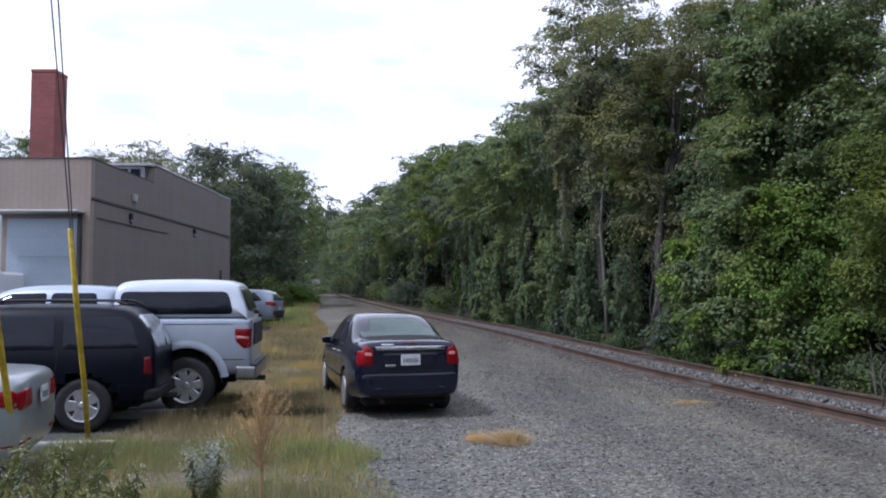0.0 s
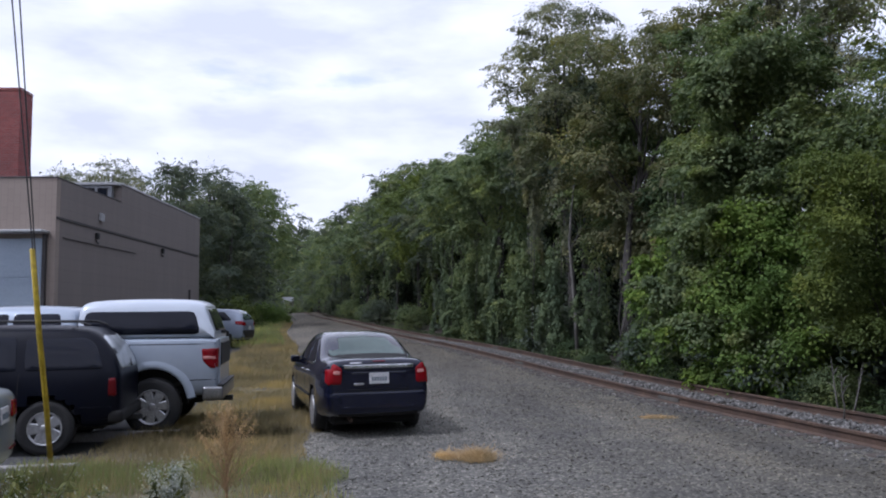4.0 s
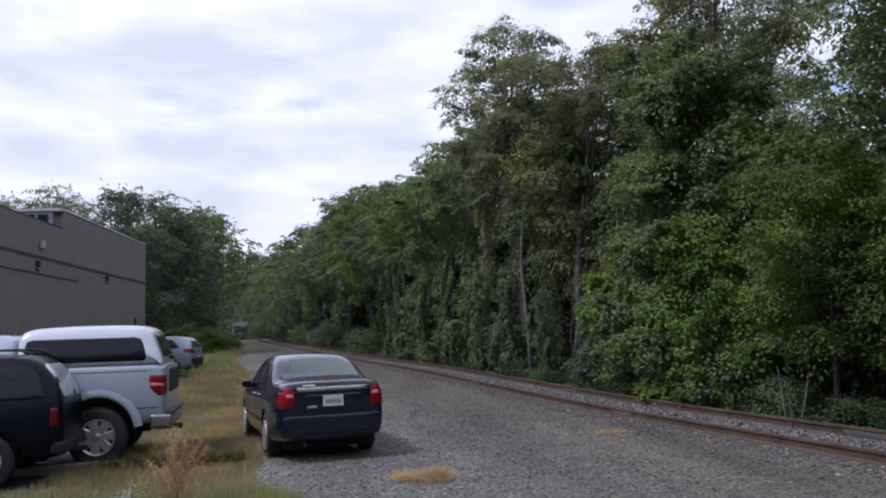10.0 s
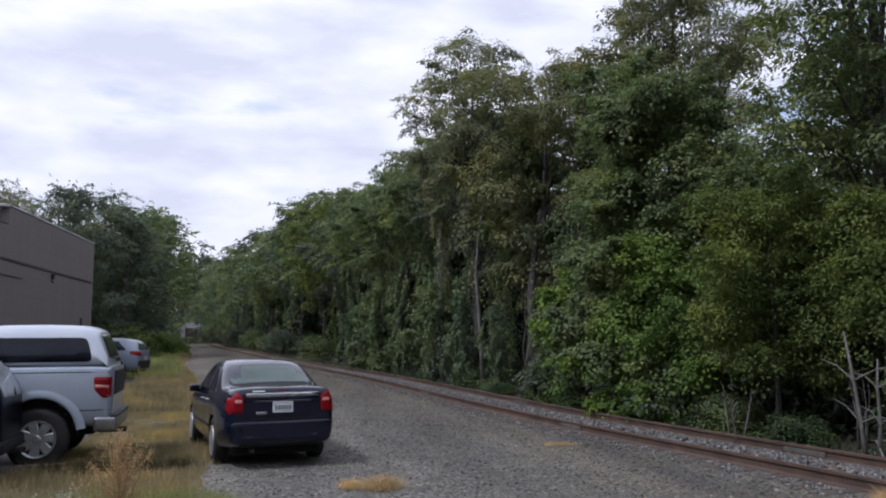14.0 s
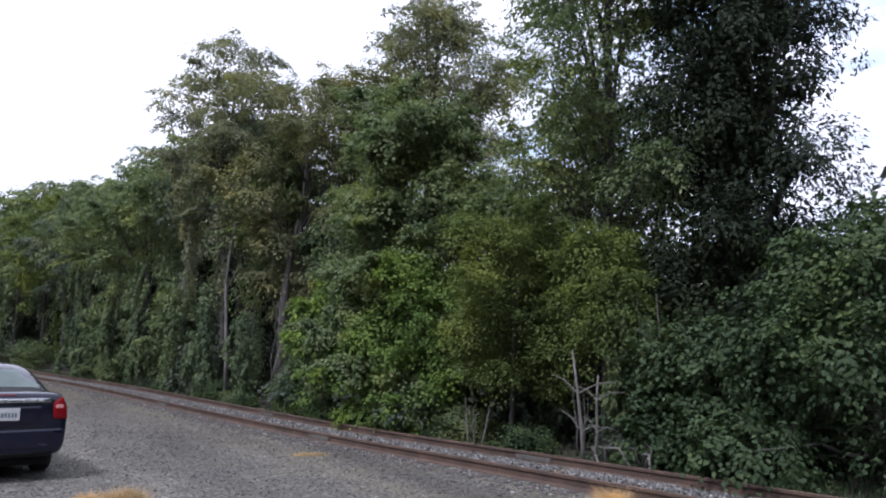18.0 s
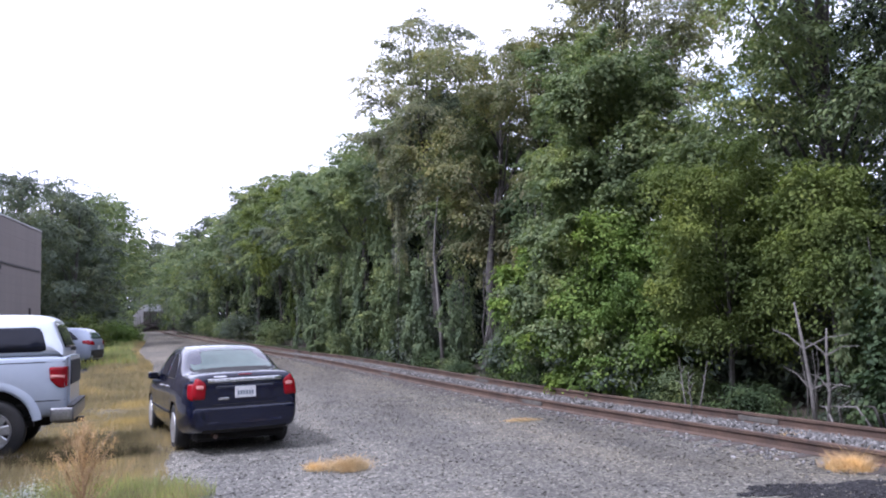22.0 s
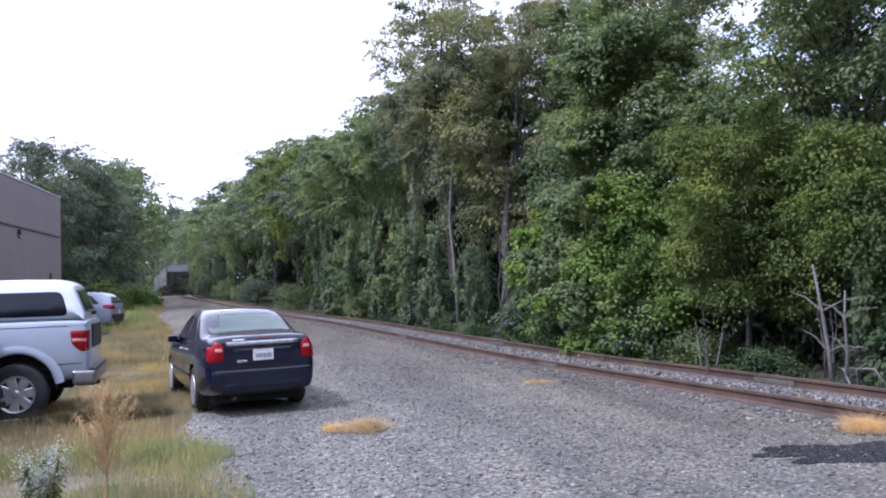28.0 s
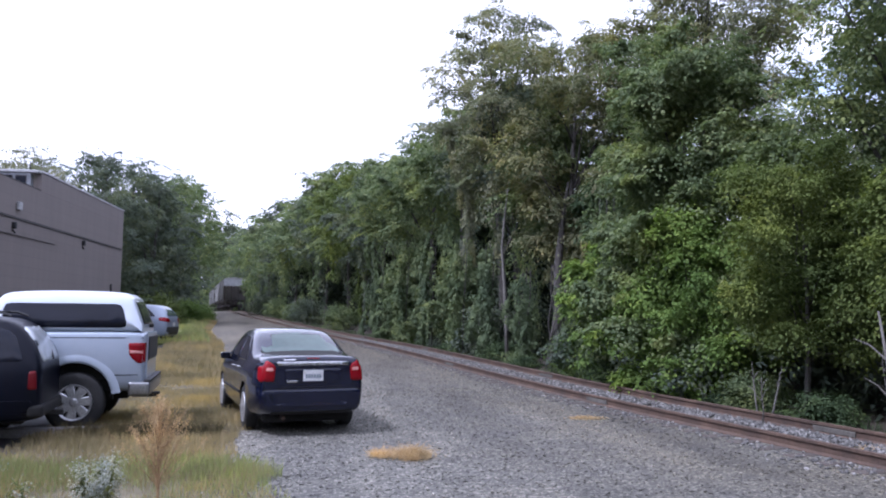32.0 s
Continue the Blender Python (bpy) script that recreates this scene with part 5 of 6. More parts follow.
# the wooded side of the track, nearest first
make_tree("vine_tree", "huge tree hung with vines beside the track, leaf colour darkened for shade", pose(11.4, 10.4, 0), 16.5, 1.5, 0.8, 64, 1400, (0.1, 0.07), LEAF_SHADE, "column", 0.3, 0.85, 0.42, 14, flat=0.9, hang=1.2, fill=30000, strands=8, sprays=1.2, tuft=0.24, coarse=True)
make_tree("ailanthus_tree", "tall feathery green tree with arching branches", pose(10.75, 13.5, 0), 14.5, 2.1, 3.4, 60, 1200, (0.12, 0.058), LEAF_GREEN, "dome", 0.45, 0.95, 0.2, 18, droop=0.6, flat=0.45, hang=0.9, fill=2500, tuft=0.32, up=0.7)
make_tree("woodland_tree", "shaded green tree behind the feathery ones", pose(13.4, 16.6, 0), 9.0, 2.6, 0.6, 34, 700, (0.18, 0.11), LEAF_DARK, "dome", 0.35, 1.05, 0.18, 6, flat=0.7, fill=1500, coarse=True)
make_tree("ailanthus_tree", "tall thin feathery tree with an open crown", pose(10.9, 22.3, 0), 13.6, 2.3, 7.0, 40, 1150, (0.13, 0.062), LEAF_FEATHER, "dome", 0.4, 0.95, 0.2, 18, droop=0.45, flat=0.45, hang=0.5, fill=1500, tuft=0.34, up=0.8)
make_tree("mulberry_tree", "round green broad-leaved tree at the edge of the woods", pose(8.05, 17.9, 0), 8.3, 1.8, 0.7, 50, 1500, (0.11, 0.075), LEAF_GREEN, "column", 0.5, 0.68, 0.16, 10, flat=0.45, hang=0.5, fill=500, up=0.7)
make_tree("mulberry_tree", "smaller green tree filling the edge of the woods", pose(9.4, 15.6, 0), 6.2, 1.2, 1.2, 26, 1200, (0.11, 0.075), LEAF_GREEN, "column", 0.5, 0.6, 0.12, 8, flat=0.45, hang=0.6, fill=300, up=0.7)
make_tree("mulberry_tree", "leaning green tree crowded into the row", pose(9.2, 20.6, 0), 9.6, 1.6, 2.2, 32, 1300, (0.11, 0.075), LEAF_GREEN, "column", 0.5, 0.72, 0.16, 8, flat=0.45, fill=300, lean=(-0.6, -0.5), up=0.7, strands=5)
make_tree("olive_shrub", "tall olive-green shrub beside the track", pose(8.2, 13.3, 0), 4.9, 1.1, 1.2, 32, 1500, (0.066, 0.04), LEAF_OLIVE, "column", 0.55, 0.46, 0.06, 8, flat=0.5, fill=200, category="shrub", up=0.6, hang=0.6)
make_tree("bright_shrub", "fresh green shrub pressing out to the rail", pose(7.62, 16.7, 0), 4.3, 1.15, 0.3, 34, 1100, (0.09, 0.06), LEAF_BRIGHT, "dome", 0.35, 0.5, 0.06, 6, hang=0.8, fill=150, category="shrub", up=0.6)
make_tree("olive_shrub", "yellowish shrub hanging over the track side", pose(8.95, 11.3, 0), 4.2, 0.75, 1.7, 17, 1400, (0.075, 0.044), LEAF_OLIVE, "dome", 0.35, 0.6, 0.06, 6, hang=1.0, fill=150, category="shrub", up=0.6)
make_tree("vine_mound", "mound of dark green vines beside the track", pose(10.7, 7.4, 0), 4.2, 2.2, 0.2, 36, 1000, (0.095, 0.07), LEAF_MOUND, "dome", 0.35, 0.75, 0.08, 6, hang=0.8, fill=600, category="shrub")
make_tree("vine_mound", "mound of dark green vines beside the track", pose(9.6, 9.5, 0), 2.4, 1.2, 0.1, 22, 1100, (0.095, 0.07), LEAF_MOUND, "dome", 0.35, 0.65, 0.06, 6, hang=0.9, fill=500, category="shrub")
make_tree("brown_topped_tree", "broad tree with browning upper leaves", pose(7.5, 25.3, 0.1), 11.5, 2.3, 3.8, 34, 1200, (0.14, 0.065), LEAF_BROWN, "vase", 0.4, 0.95, 0.17, 18, flat=0.42, hang=0.6, fill=0, up=0.8, strands=9, reach=(0.25, 0.6))
make_tree("brown_topped_tree", "smaller tree with a flat rusty crown", pose(8.7, 23.2, 0.1), 10.9, 1.7, 7.6, 16, 1100, (0.13, 0.062), LEAF_BROWN, "vase", 0.35, 0.85, 0.13, 12, flat=0.36, hang=0.5, fill=0, up=0.85)
make_tree("ailanthus_tree", "tall feathery tree rising above the others", pose(6.1, 30.2, 0.2), 13.9, 2.1, 6.5, 30, 1300, (0.14, 0.065), LEAF_FEATHER, "vase", 0.35, 0.95, 0.2, 16, droop=0.45, flat=0.42, hang=0.5, fill=0, tuft=0.36, up=0.8, strands=5, reach=(0.3, 0.6))
make_tree("woodland_tree", "green shrub tree before a dark hollow", pose(front(20.3) + 0.5, 20.3, 0.05), 4.2, 1.0, 0.5, 20, 1200, (0.12, 0.08), LEAF_BRIGHT, "dome", 0.4, 0.6, 0.08, 6, fill=200, category="shrub", up=0.6)
rows_right = [
    # y, offset beyond the front, height, radius, lowest bough, leaves, hanging strands
    (23.0, 2.6, 7.0, 1.5, 3.6, LEAF_MOUND, 8), (27.6, 2.0, 9.0, 1.6, 4.0, LEAF_GREEN, 9), (31.0, 1.8, 11.2, 2.2, 5.4, LEAF_DARK, 10), (34.0, 0.7, 4.2, 1.2, 0.3, LEAF_GREEN, 4), (36.5, 1.6, 11.4, 2.3, 5.6, LEAF_GREEN, 11), (41.0, 1.5, 11.0, 2.2, 4.6, LEAF_GREEN, 11), (42.6, 0.4, 3.8, 1.1, 0.3, LEAF_GREEN, 3),
    (46.0, 1.5, 11.0, 2.4, 5.0, LEAF_GREEN, 12), (51.0, 1.3, 11.0, 2.4, 4.6, LEAF_DARK, 12), (56.5, 1.5, 11.6, 2.6, 5.0, LEAF_OLIVE, 12), (63.0, 1.6, 12.8, 2.9, 5.4, LEAF_GREEN, 12),
    (70.5, 1.6, 12.6, 3.0, 5.0, LEAF_DARK, 12), (79.0, 1.6, 12.6, 3.0, 4.4, LEAF_GREEN, 12), (88.0, 1.8, 12.0, 3.0, 4.4, LEAF_GREEN, 12), (98.0, 2.0, 13.6, 3.2, 3.4, LEAF_DARK, 10), (110.0, 2.2, 12.6, 3.4, 2.6, LEAF_GREEN, 8), (124.0, 2.4, 13.6, 3.8, 1.6, LEAF_GREEN, 6), (140.0, 2.6, 14.2, 4.2, 1.0, LEAF_DARK, 0), (160.0, 2.8, 15.4, 4.6, 1.0, LEAF_GREEN, 0), (185.0, 3.0, 16.4, 5.0, 1.0, LEAF_DARK, 0),
]
for y, o, h, r, b0, mat, ns in rows_right:
    h = h * (1.0 if y < 60 or h < 6 else 1.05)
    k = 1.0 if y < 33 else 1.3 if y < 62 else 2.0
    small = h < 6
    ns = ns if small else int(ns * 0.48)
    make_tree("woodland_tree", "leafy shrub tree standing before the row" if small else "vine-draped tree in the row beside the track", pose(front(y) + o, y, terrain(y)), h, r * (0.8 if small else 1.1), b0 * (1.0 if small else 1.2), 16 if small else 30, int((900 if k == 1.0 else 1230) / k**1.4), (0.145 * k, 0.085 * k), mat, "dome", 0.4, 0.6 if small else 0.95 * k**0.35 * (r / 2.2) ** 0.5, 0.18, 7, flat=0.42, hang=0.45, fill=int(200 / k), group="trees beside the track", tuft=0.32 * k**0.5, coarse=k > 1.2, strands=ns, up=0.6)


def vine_curtain(m, height, width, strands, mat, leaf=0.09):
    """Vines climbing what stands behind: a few stems, and hanging strands of small leaves."""
    v = thing("vine_curtain", m, "blue-green vines hanging to the ground", "vine", "vine curtains")
    for i in range(3):
        x = width * (i - 1) * 0.4
        part("stem", tube_bm([(0.1, x, -0.05), (0.15, x + 0.1, height * 0.35), (0.2, x - 0.1, height * 0.7), (0.25, x, height * 0.95)], [0.025, 0.02, 0.015, 0.008], 5), BARK, v, smooth=True)
    tops = np.stack([rng.normal(0, 0.15, strands), rng.uniform(-0.5, 0.5, strands) * width, height * rng.uniform(0.35, 1.0, strands)], 1)
    q = curtain_leaves(tops, tops[:, 2] * rng.uniform(0.5, 1.05, strands), 0.12 + 0.16 * rng.uniform(0, 1, strands), 420, (leaf * 1.1, leaf * 0.85), True)
    cr = new("foliage", quads_mesh("foliage", q, mat))
    cr.parent = v


for y, off, h, w, k, mat in ((19.9, 1.9, 4.6, 1.3, 16, LEAF_IVY), (20.9, 2.3, 5.6, 1.0, 12, LEAF_IVY), (16.6, 2.0, 2.4, 1.2, 9, LEAF_BRIGHT), (22.4, 2.2, 3.0, 0.7, 7, LEAF_IVY), (25.6, 2.0, 3.4, 0.8, 9, LEAF_IVY), (28.4, 1.8, 4.4, 1.0, 13, LEAF_IVY), (30.6, 1.6, 5.0, 0.8, 11, LEAF_GREEN), (35.0, 1.7, 5.2, 1.0, 12, LEAF_IVY), (39.0, 1.6, 5.4, 1.2, 12, LEAF_GREEN), (44.0, 1.6, 6.0, 1.4, 13, LEAF_IVY), (10.3, 2.1, 3.0, 1.0, 9, LEAF_GREEN), (8.2, 2.2, 2.4, 1.6, 12, LEAF_MOUND)):
    vine_curtain(pose(track_x(y) + off - 0.35, y, terrain(y), 0, 0, 10), h, w, k, mat, 0.085 if y < 27 else 0.12)
# a second, coarser rank behind closes the view through the woods
for y, o, h in ((3.4, 6.5, 4.6), (9.0, 7.5, 6.0), (14.0, 7.0, 4.8), (18.5, 6.5, 4.6), (23.5, 6.0, 4.8), (29.0, 5.5, 5.4), (35.0, 5.5, 6.2), (42.0, 5.0, 9.0), (46.5, 5.0, 8.5), (50.0, 5.0, 9.5), (54.5, 5.0, 9.0), (59.0, 5.5, 10.5), (64.0, 5.5, 10.5), (70.0, 6.0, 11.5), (76.0, 5.5, 8.0), (81.0, 5.5, 8.0), (86.0, 5.5, 9.0), (92.0, 6.0, 9.0), (84.0, 8.0, 12.5), (100.0, 8.0, 13.5), (118.0, 9.0, 13.0), (138.0, 9.0, 14.0), (160.0, 10.0, 15.0), (28.0, 11.0, 4.6), (40.0, 11.0, 6.5), (54.0, 12.0, 9.0), (72.0, 12.0, 10.0), (90.0, 13.0, 11.0)):
    make_tree("woodland_tree", "tree deeper in the woods, leaf colour darkened for shade", pose(front(y) + o, y, terrain(y)), h, 2.8, 0.2, 30, 300, (0.34, 0.24), LEAF_SHADE, "dome", 0.3, 1.4, 0.2, 4, flat=0.9, hang=1.0, fill=1600, coarse=True, group="trees deeper in the woods", tuft=0.5, sprays=0)
# undergrowth at the foot of the woods; its darker leaf colours stand in for shade
UNDER = [make_tree("undergrowth_shrub", "low tangled shrub at the foot of the trees", pose(front(22) + 0.4, 22, 0.1), 1.7, 0.8, 0.1, 18, 200, (0.13, 0.075), mt, "dome", 0.35, 0.5, 0.03, 4, hang=0.5, fill=100, group="undergrowth", category="shrub", sprays=3.0, coarse=True) for mt in (LEAF_GREEN, LEAF_DARK, LEAF_OLIVE, LEAF_BRIGHT, LEAF_MOUND)]
for i, y in enumerate((16.2, 18.6, 30.0, 39, 60, 72, 80, 90, 101)):
    s = 0.75 + 0.5 * ((i * 37) % 11) / 11 + y / 180
    u = copy_thing(UNDER[1 if i < 2 else (0, 0, 1)[i % 3]], pose(front(y) + 0.1 + 0.5 * ((i * 17) % 7) / 7, y, terrain(y), 0, 0, i * 77))
    u.scale = (s, s, s * 0.9)
for i, (x, y) in enumerate(((10.6, 15.2), (10.9, 13.2), (11.2, 11.2), (11.6, 9.2), (10.2, 16.8), (12.2, 12.3), (12.0, 14.4), (9.9, 19.2), (8.6, 22.2))):
    u = copy_thing(UNDER[1], pose(x, y, 0, 0, 0, i * 61))
    u.scale = (1.5, 1.5, 1.3)
for i in range(17):
    y = 7.4 + 1.7 * i + 0.5 * math.sin(i * 2.1)
    s = 0.36 + 0.3 * ((i * 29) % 13) / 13
    u = copy_thing(UNDER[(4, 4, 1, 4, 0, 4, 1)[i % 7]], pose(track_x(y) + 1.75 + 0.2 * math.sin(i * 1.7), y, terrain(y), 0, 0, i * 71))
    u.scale = (s, s, s * (0.55 + 0.3 * ((i * 17) % 5) / 5))
# the woods beyond the building, and the far end of the line; two trees lean over the track
OVER = ((-22.6, 116), (-19.6, 97))
for x, y, h, r, mat in ((-22.6, 116, 19.0, 4.6, LEAF_GREEN), (-19.6, 97, 17.0, 4.0, LEAF_GREEN), (-26.0, 121, 16.0, 3.6, LEAF_GREEN), (-29.8, 150, 15.0, 3.6, LEAF_DARK), (-33.5, 166, 16.0, 4.0, LEAF_GREEN), (-37.5, 184, 17.0, 4.4, LEAF_GREEN), (-22.4, 98, 13.0, 3.4, LEAF_GREEN), (-18.8, 84, 14.0, 3.2, LEAF_DARK), (-17.2, 72, 13.6, 2.8, LEAF_DARK), (-21, 68, 14.0, 3.8, LEAF_DARK), (-23.0, 86, 13.6, 4.2, LEAF_GREEN), (-27, 74, 14.6, 4.2, LEAF_DARK), (-27.5, 99, 14.6, 4.4, LEAF_GREEN), (-22.6, 60, 13.3, 3.4, LEAF_FEATHER), (-27.0, 61, 12.8, 3.4, LEAF_FEATHER), (-18.4, 63, 13.8, 3.2, LEAF_DARK), (-19.4, 75, 15.4, 3.4, LEAF_DARK), (-15.9, 69, 12.4, 2.4, LEAF_DARK), (-33.0, 63, 14.4, 2.8, LEAF_GREEN), (-38, 66, 14.6, 3.4, LEAF_GREEN), (-44, 68, 14.5, 4.2, LEAF_GREEN), (-33, 114, 15.5, 4.6, LEAF_DARK), (-38, 134, 17, 5, LEAF_GREEN), (-47, 165, 18, 5.5, LEAF_GREEN),
                        (-24, 222, 22, 6, LEAF_GREEN), (-53, 212, 21, 6, LEAF_DARK), (-62, 230, 24, 7, LEAF_GREEN), (-30, 250, 25, 7, LEAF_GREEN), (-57, 318, 30, 8, LEAF_GREEN), (-50, 322, 30, 8, LEAF_GREEN), (-64, 316, 31, 8, LEAF_GREEN), (-42, 262, 31, 5.5, LEAF_GREEN), (-41, 288, 35, 6.5, LEAF_DARK), (-66, 262, 28, 6, LEAF_GREEN), (-43, 320, 36, 8, LEAF_GREEN), (-75, 345, 34, 9, LEAF_DARK), (-62, 350, 34, 9, LEAF_GREEN), (-48, 350, 35, 9, LEAF_GREEN), (-34, 345, 34, 9, LEAF_GREEN)):
    k = 1.25 if y < 80 else 1.8 if y < 110 else 2.8 if y < 200 else 5.0
    b0 = 6.5 if (x, y) in OVER else 0.6
    make_tree("woodland_tree", "leafy tree in the woods beyond the building", pose(x, y, terrain(y)), h, r, b0, 30, int(820 / k**1.2), (0.17 * k, 0.1 * k), mat, "dome", 0.4, 0.42 * r, 0.26, 7, flat=0.65, hang=0.7, fill=900, up=0.6, group="trees beyond the building", tuft=0.5 * r / 4, coarse=True)
for x, y, s in ((-13.2, 62, 1.5), (-14.6, 63, 2.0), (-17.5, 62, 1.7), (-13.9, 73, 1.5), (-20.0, 60, 2.0), (-15.5, 82, 1.8), (-13.7, 75.5, 1.5), (-12.6, 75, 1.0)):
    u = copy_thing(UNDER[3 if 72 < y < 77 else 2 if x > -15 and y < 70 else 1], pose(x, y, terrain(y), 0, 0, x * 40))
    u.scale = (s, s, s * 0.8)
# dense thickets close the far end of the line
for i, (x, y, k) in enumerate(((-40, 312, 5.5), (-46, 316, 5.5), (-52, 318, 5.5), (-58, 316, 5.5), (-64, 312, 5.5), (-27, 215, 4.5), (-33, 245, 5.0), (-39, 277, 5.0), (-45, 218, 4.5), (-51, 250, 5.0), (-57, 282, 5.0), (-22.5, 190, 4.0), (-36, 205, 3.0))):
    u = copy_thing(UNDER[i % 2], pose(x, y, terrain(y), 0, 0, i * 53))
    u.scale = (k, k, k)
# unseen trees added behind the camera, to darken what the car paint reflects
for i, x in enumerate(range(-60, 70, 10)):
    y = -13 - 3 * ((i * 7) % 3)
    make_tree("woodland_tree", "unseen leafy tree added behind the camera", pose(x, y, 0), 12 + (i * 5) % 4, 4.4, 0.4, 24, 110, (0.6, 0.4), LEAF_DARK, "dome", 0.3, 2.0, 0.25, 3, fill=500, group="trees behind the yard", tuft=0.7, coarse=True)

# bare trunks and dead wood
bare = thing("sapling_trunk", pose(5.62, 26.9, terrain(26.9)), "thin pale leaning trunk at the edge of the woods", "tree")
part("trunk", tube_bm([(0, 0, -0.1), (-0.05, 0, 1.5), (-0.12, 0.02, 2.8), (-0.2, 0, 4.0), (-0.1, 0.1, 5.0), (0.1, 0.3, 6.4)], [0.075, 0.062, 0.055, 0.045, 0.035, 0.012], 9), BARK_PALE, bare, smooth=True)
part("limb", tube_bm([(-0.18, 0, 3.8), (0.05, 0, 4.2), (0.3, 0.1, 4.7)], [0.04, 0.03, 0.012], 6), BARK_PALE, bare, smooth=True)
stump = thing("old_trunk", pose(6.6, 24.2, terrain(24.2)), "thick grey trunk wrapped in old vines", "tree")
part("trunk", tube_bm([(0, 0, -0.1), (0.0, 0, 0.7), (0.1, 0, 1.8), (0.06, 0, 3.2), (0.25, 0.1, 4.6), (0.5, 0.3, 6.0)], [0.32, 0.24, 0.16, 0.13, 0.09, 0.03], 11), BARK, stump, smooth=True)
for i in range(5):
    a = i * 1.3
    part("vine_stem", tube_bm([(0.3 * math.cos(a + z) + 0.05 * z, 0.3 * math.sin(a + z), z) for z in (0, 0.7, 1.5, 2.4, 3.3)], [0.035, 0.03, 0.028, 0.022, 0.015], 5), BARK, stump, smooth=True)


def dead_shrub(m, height, stems, seed, spread=0.35):
    r = random.Random(seed)
    d = thing("dead_sapling", m, "bare grey dead sapling with broken twigs", "dead tree", "dead saplings")
    for i in range(stems):
        a = r.uniform(0, 6.28)
        h = height * r.uniform(0.6, 1.0)
        tip = Vector((math.cos(a) * spread * h, math.sin(a) * spread * h, h))
        base = Vector((0.12 * math.cos(a), 0.12 * math.sin(a), -0.05))
        pts = [base, base.lerp(tip, 0.35) + Vector((r.uniform(-0.05, 0.05), 0, 0)), base.lerp(tip, 0.7) + Vector((0, r.uniform(-0.08, 0.08), 0)), tip]
        st = part("stem", tube_bm(pts, [0.017, 0.014, 0.01, 0.005], 6), BARK_PALE, d, smooth=True)
        for j in range(4):
            f = r.uniform(0.35, 0.95)
            o = base.lerp(tip, f)
            e = o + Vector((r.uniform(-0.5, 0.5), r.uniform(-0.4, 0.3), r.uniform(0.1, 0.5))) * (0.55 * height / 2)
            part("twig", tube_bm([o, o.lerp(e, 0.5) + Vector((0, 0, 0.04)), e], [0.01, 0.007, 0.003], 4), BARK_PALE, st)
    return d


dead_shrub(pose(7.12, 12.9, 0), 1.25, 3, 3)
dead_shrub(pose(8.75, 11.9, 0), 1.7, 3, 5, 0.15)
snag = thing("broken_snag", pose(7.75, 10.4, 0), "pale forked dead snag beside the track", "dead tree")
for pts, r0 in (([(0, 0, -0.05), (-0.03, 0.02, 0.6), (-0.08, 0.05, 1.2), (-0.15, 0.1, 1.9)], 0.036), ([(0.1, -0.12, -0.05), (0.14, -0.16, 0.6), (0.1, -0.2, 1.1), (0.12, -0.22, 1.5)], 0.03)):
    st = part("stem", tube_bm(pts, [r0, r0 * 0.85, r0 * 0.7, r0 * 0.35], 8), BARK_PALE, snag, smooth=True)
    for k, (f, dx, dy, dz) in enumerate(((1, 0.15, -0.55, 0.1), (2, -0.25, 0.5, 0.35), (2, 0.2, -0.9, 0.25), (1, -0.3, 0.3, 0.4))):
        o = Vector(pts[f])
        e = o + Vector((dx, dy, dz)) * (0.85 if r0 > 0.033 else 0.6)
        part("twig", tube_bm([o, o.lerp(e, 0.5) + Vector((0, 0, 0.06)), e], [0.015, 0.01, 0.004], 5), BARK_PALE, st)
fallen = thing("fallen_branch", pose(7.95, 9.3, 0), "tangled grey fallen branch at the foot of the vines", "dead wood", "dead wood")
fr = random.Random(12)
for i in range(9):
    o = Vector((fr.uniform(-0.2, 0.35), fr.uniform(-0.9, 0.9), fr.uniform(0.0, 0.15)))
    a = fr.uniform(0.6, 2.6)
    e = o + Vector((fr.uniform(-0.3, 0.3), math.cos(a) * fr.uniform(0.5, 1.0), fr.uniform(0.2, 0.55)))
    part("branch", tube_bm([o, o.lerp(e, 0.45) + Vector((fr.uniform(-0.1, 0.1), 0, 0.16)), e], [0.022, 0.016, 0.006], 6), BARK_PALE, fallen, smooth=True)

# ---- train ----
HOPPER = surface("hopper_grey", (0.32, 0.315, 0.31), (0.46, 0.45, 0.45), 0.5, 5, 0.6, bumps=(0.2, 0.02), random=0.1)
HOPPER_END = surface("hopper_end", (0.42, 0.43, 0.46), (0.56, 0.57, 0.6), 0.6, 5, 0.6)
UNDERFRAME = surface("underframe", (0.03, 0.026, 0.024), (0.07, 0.055, 0.05), 1.0, 12, 0.85)


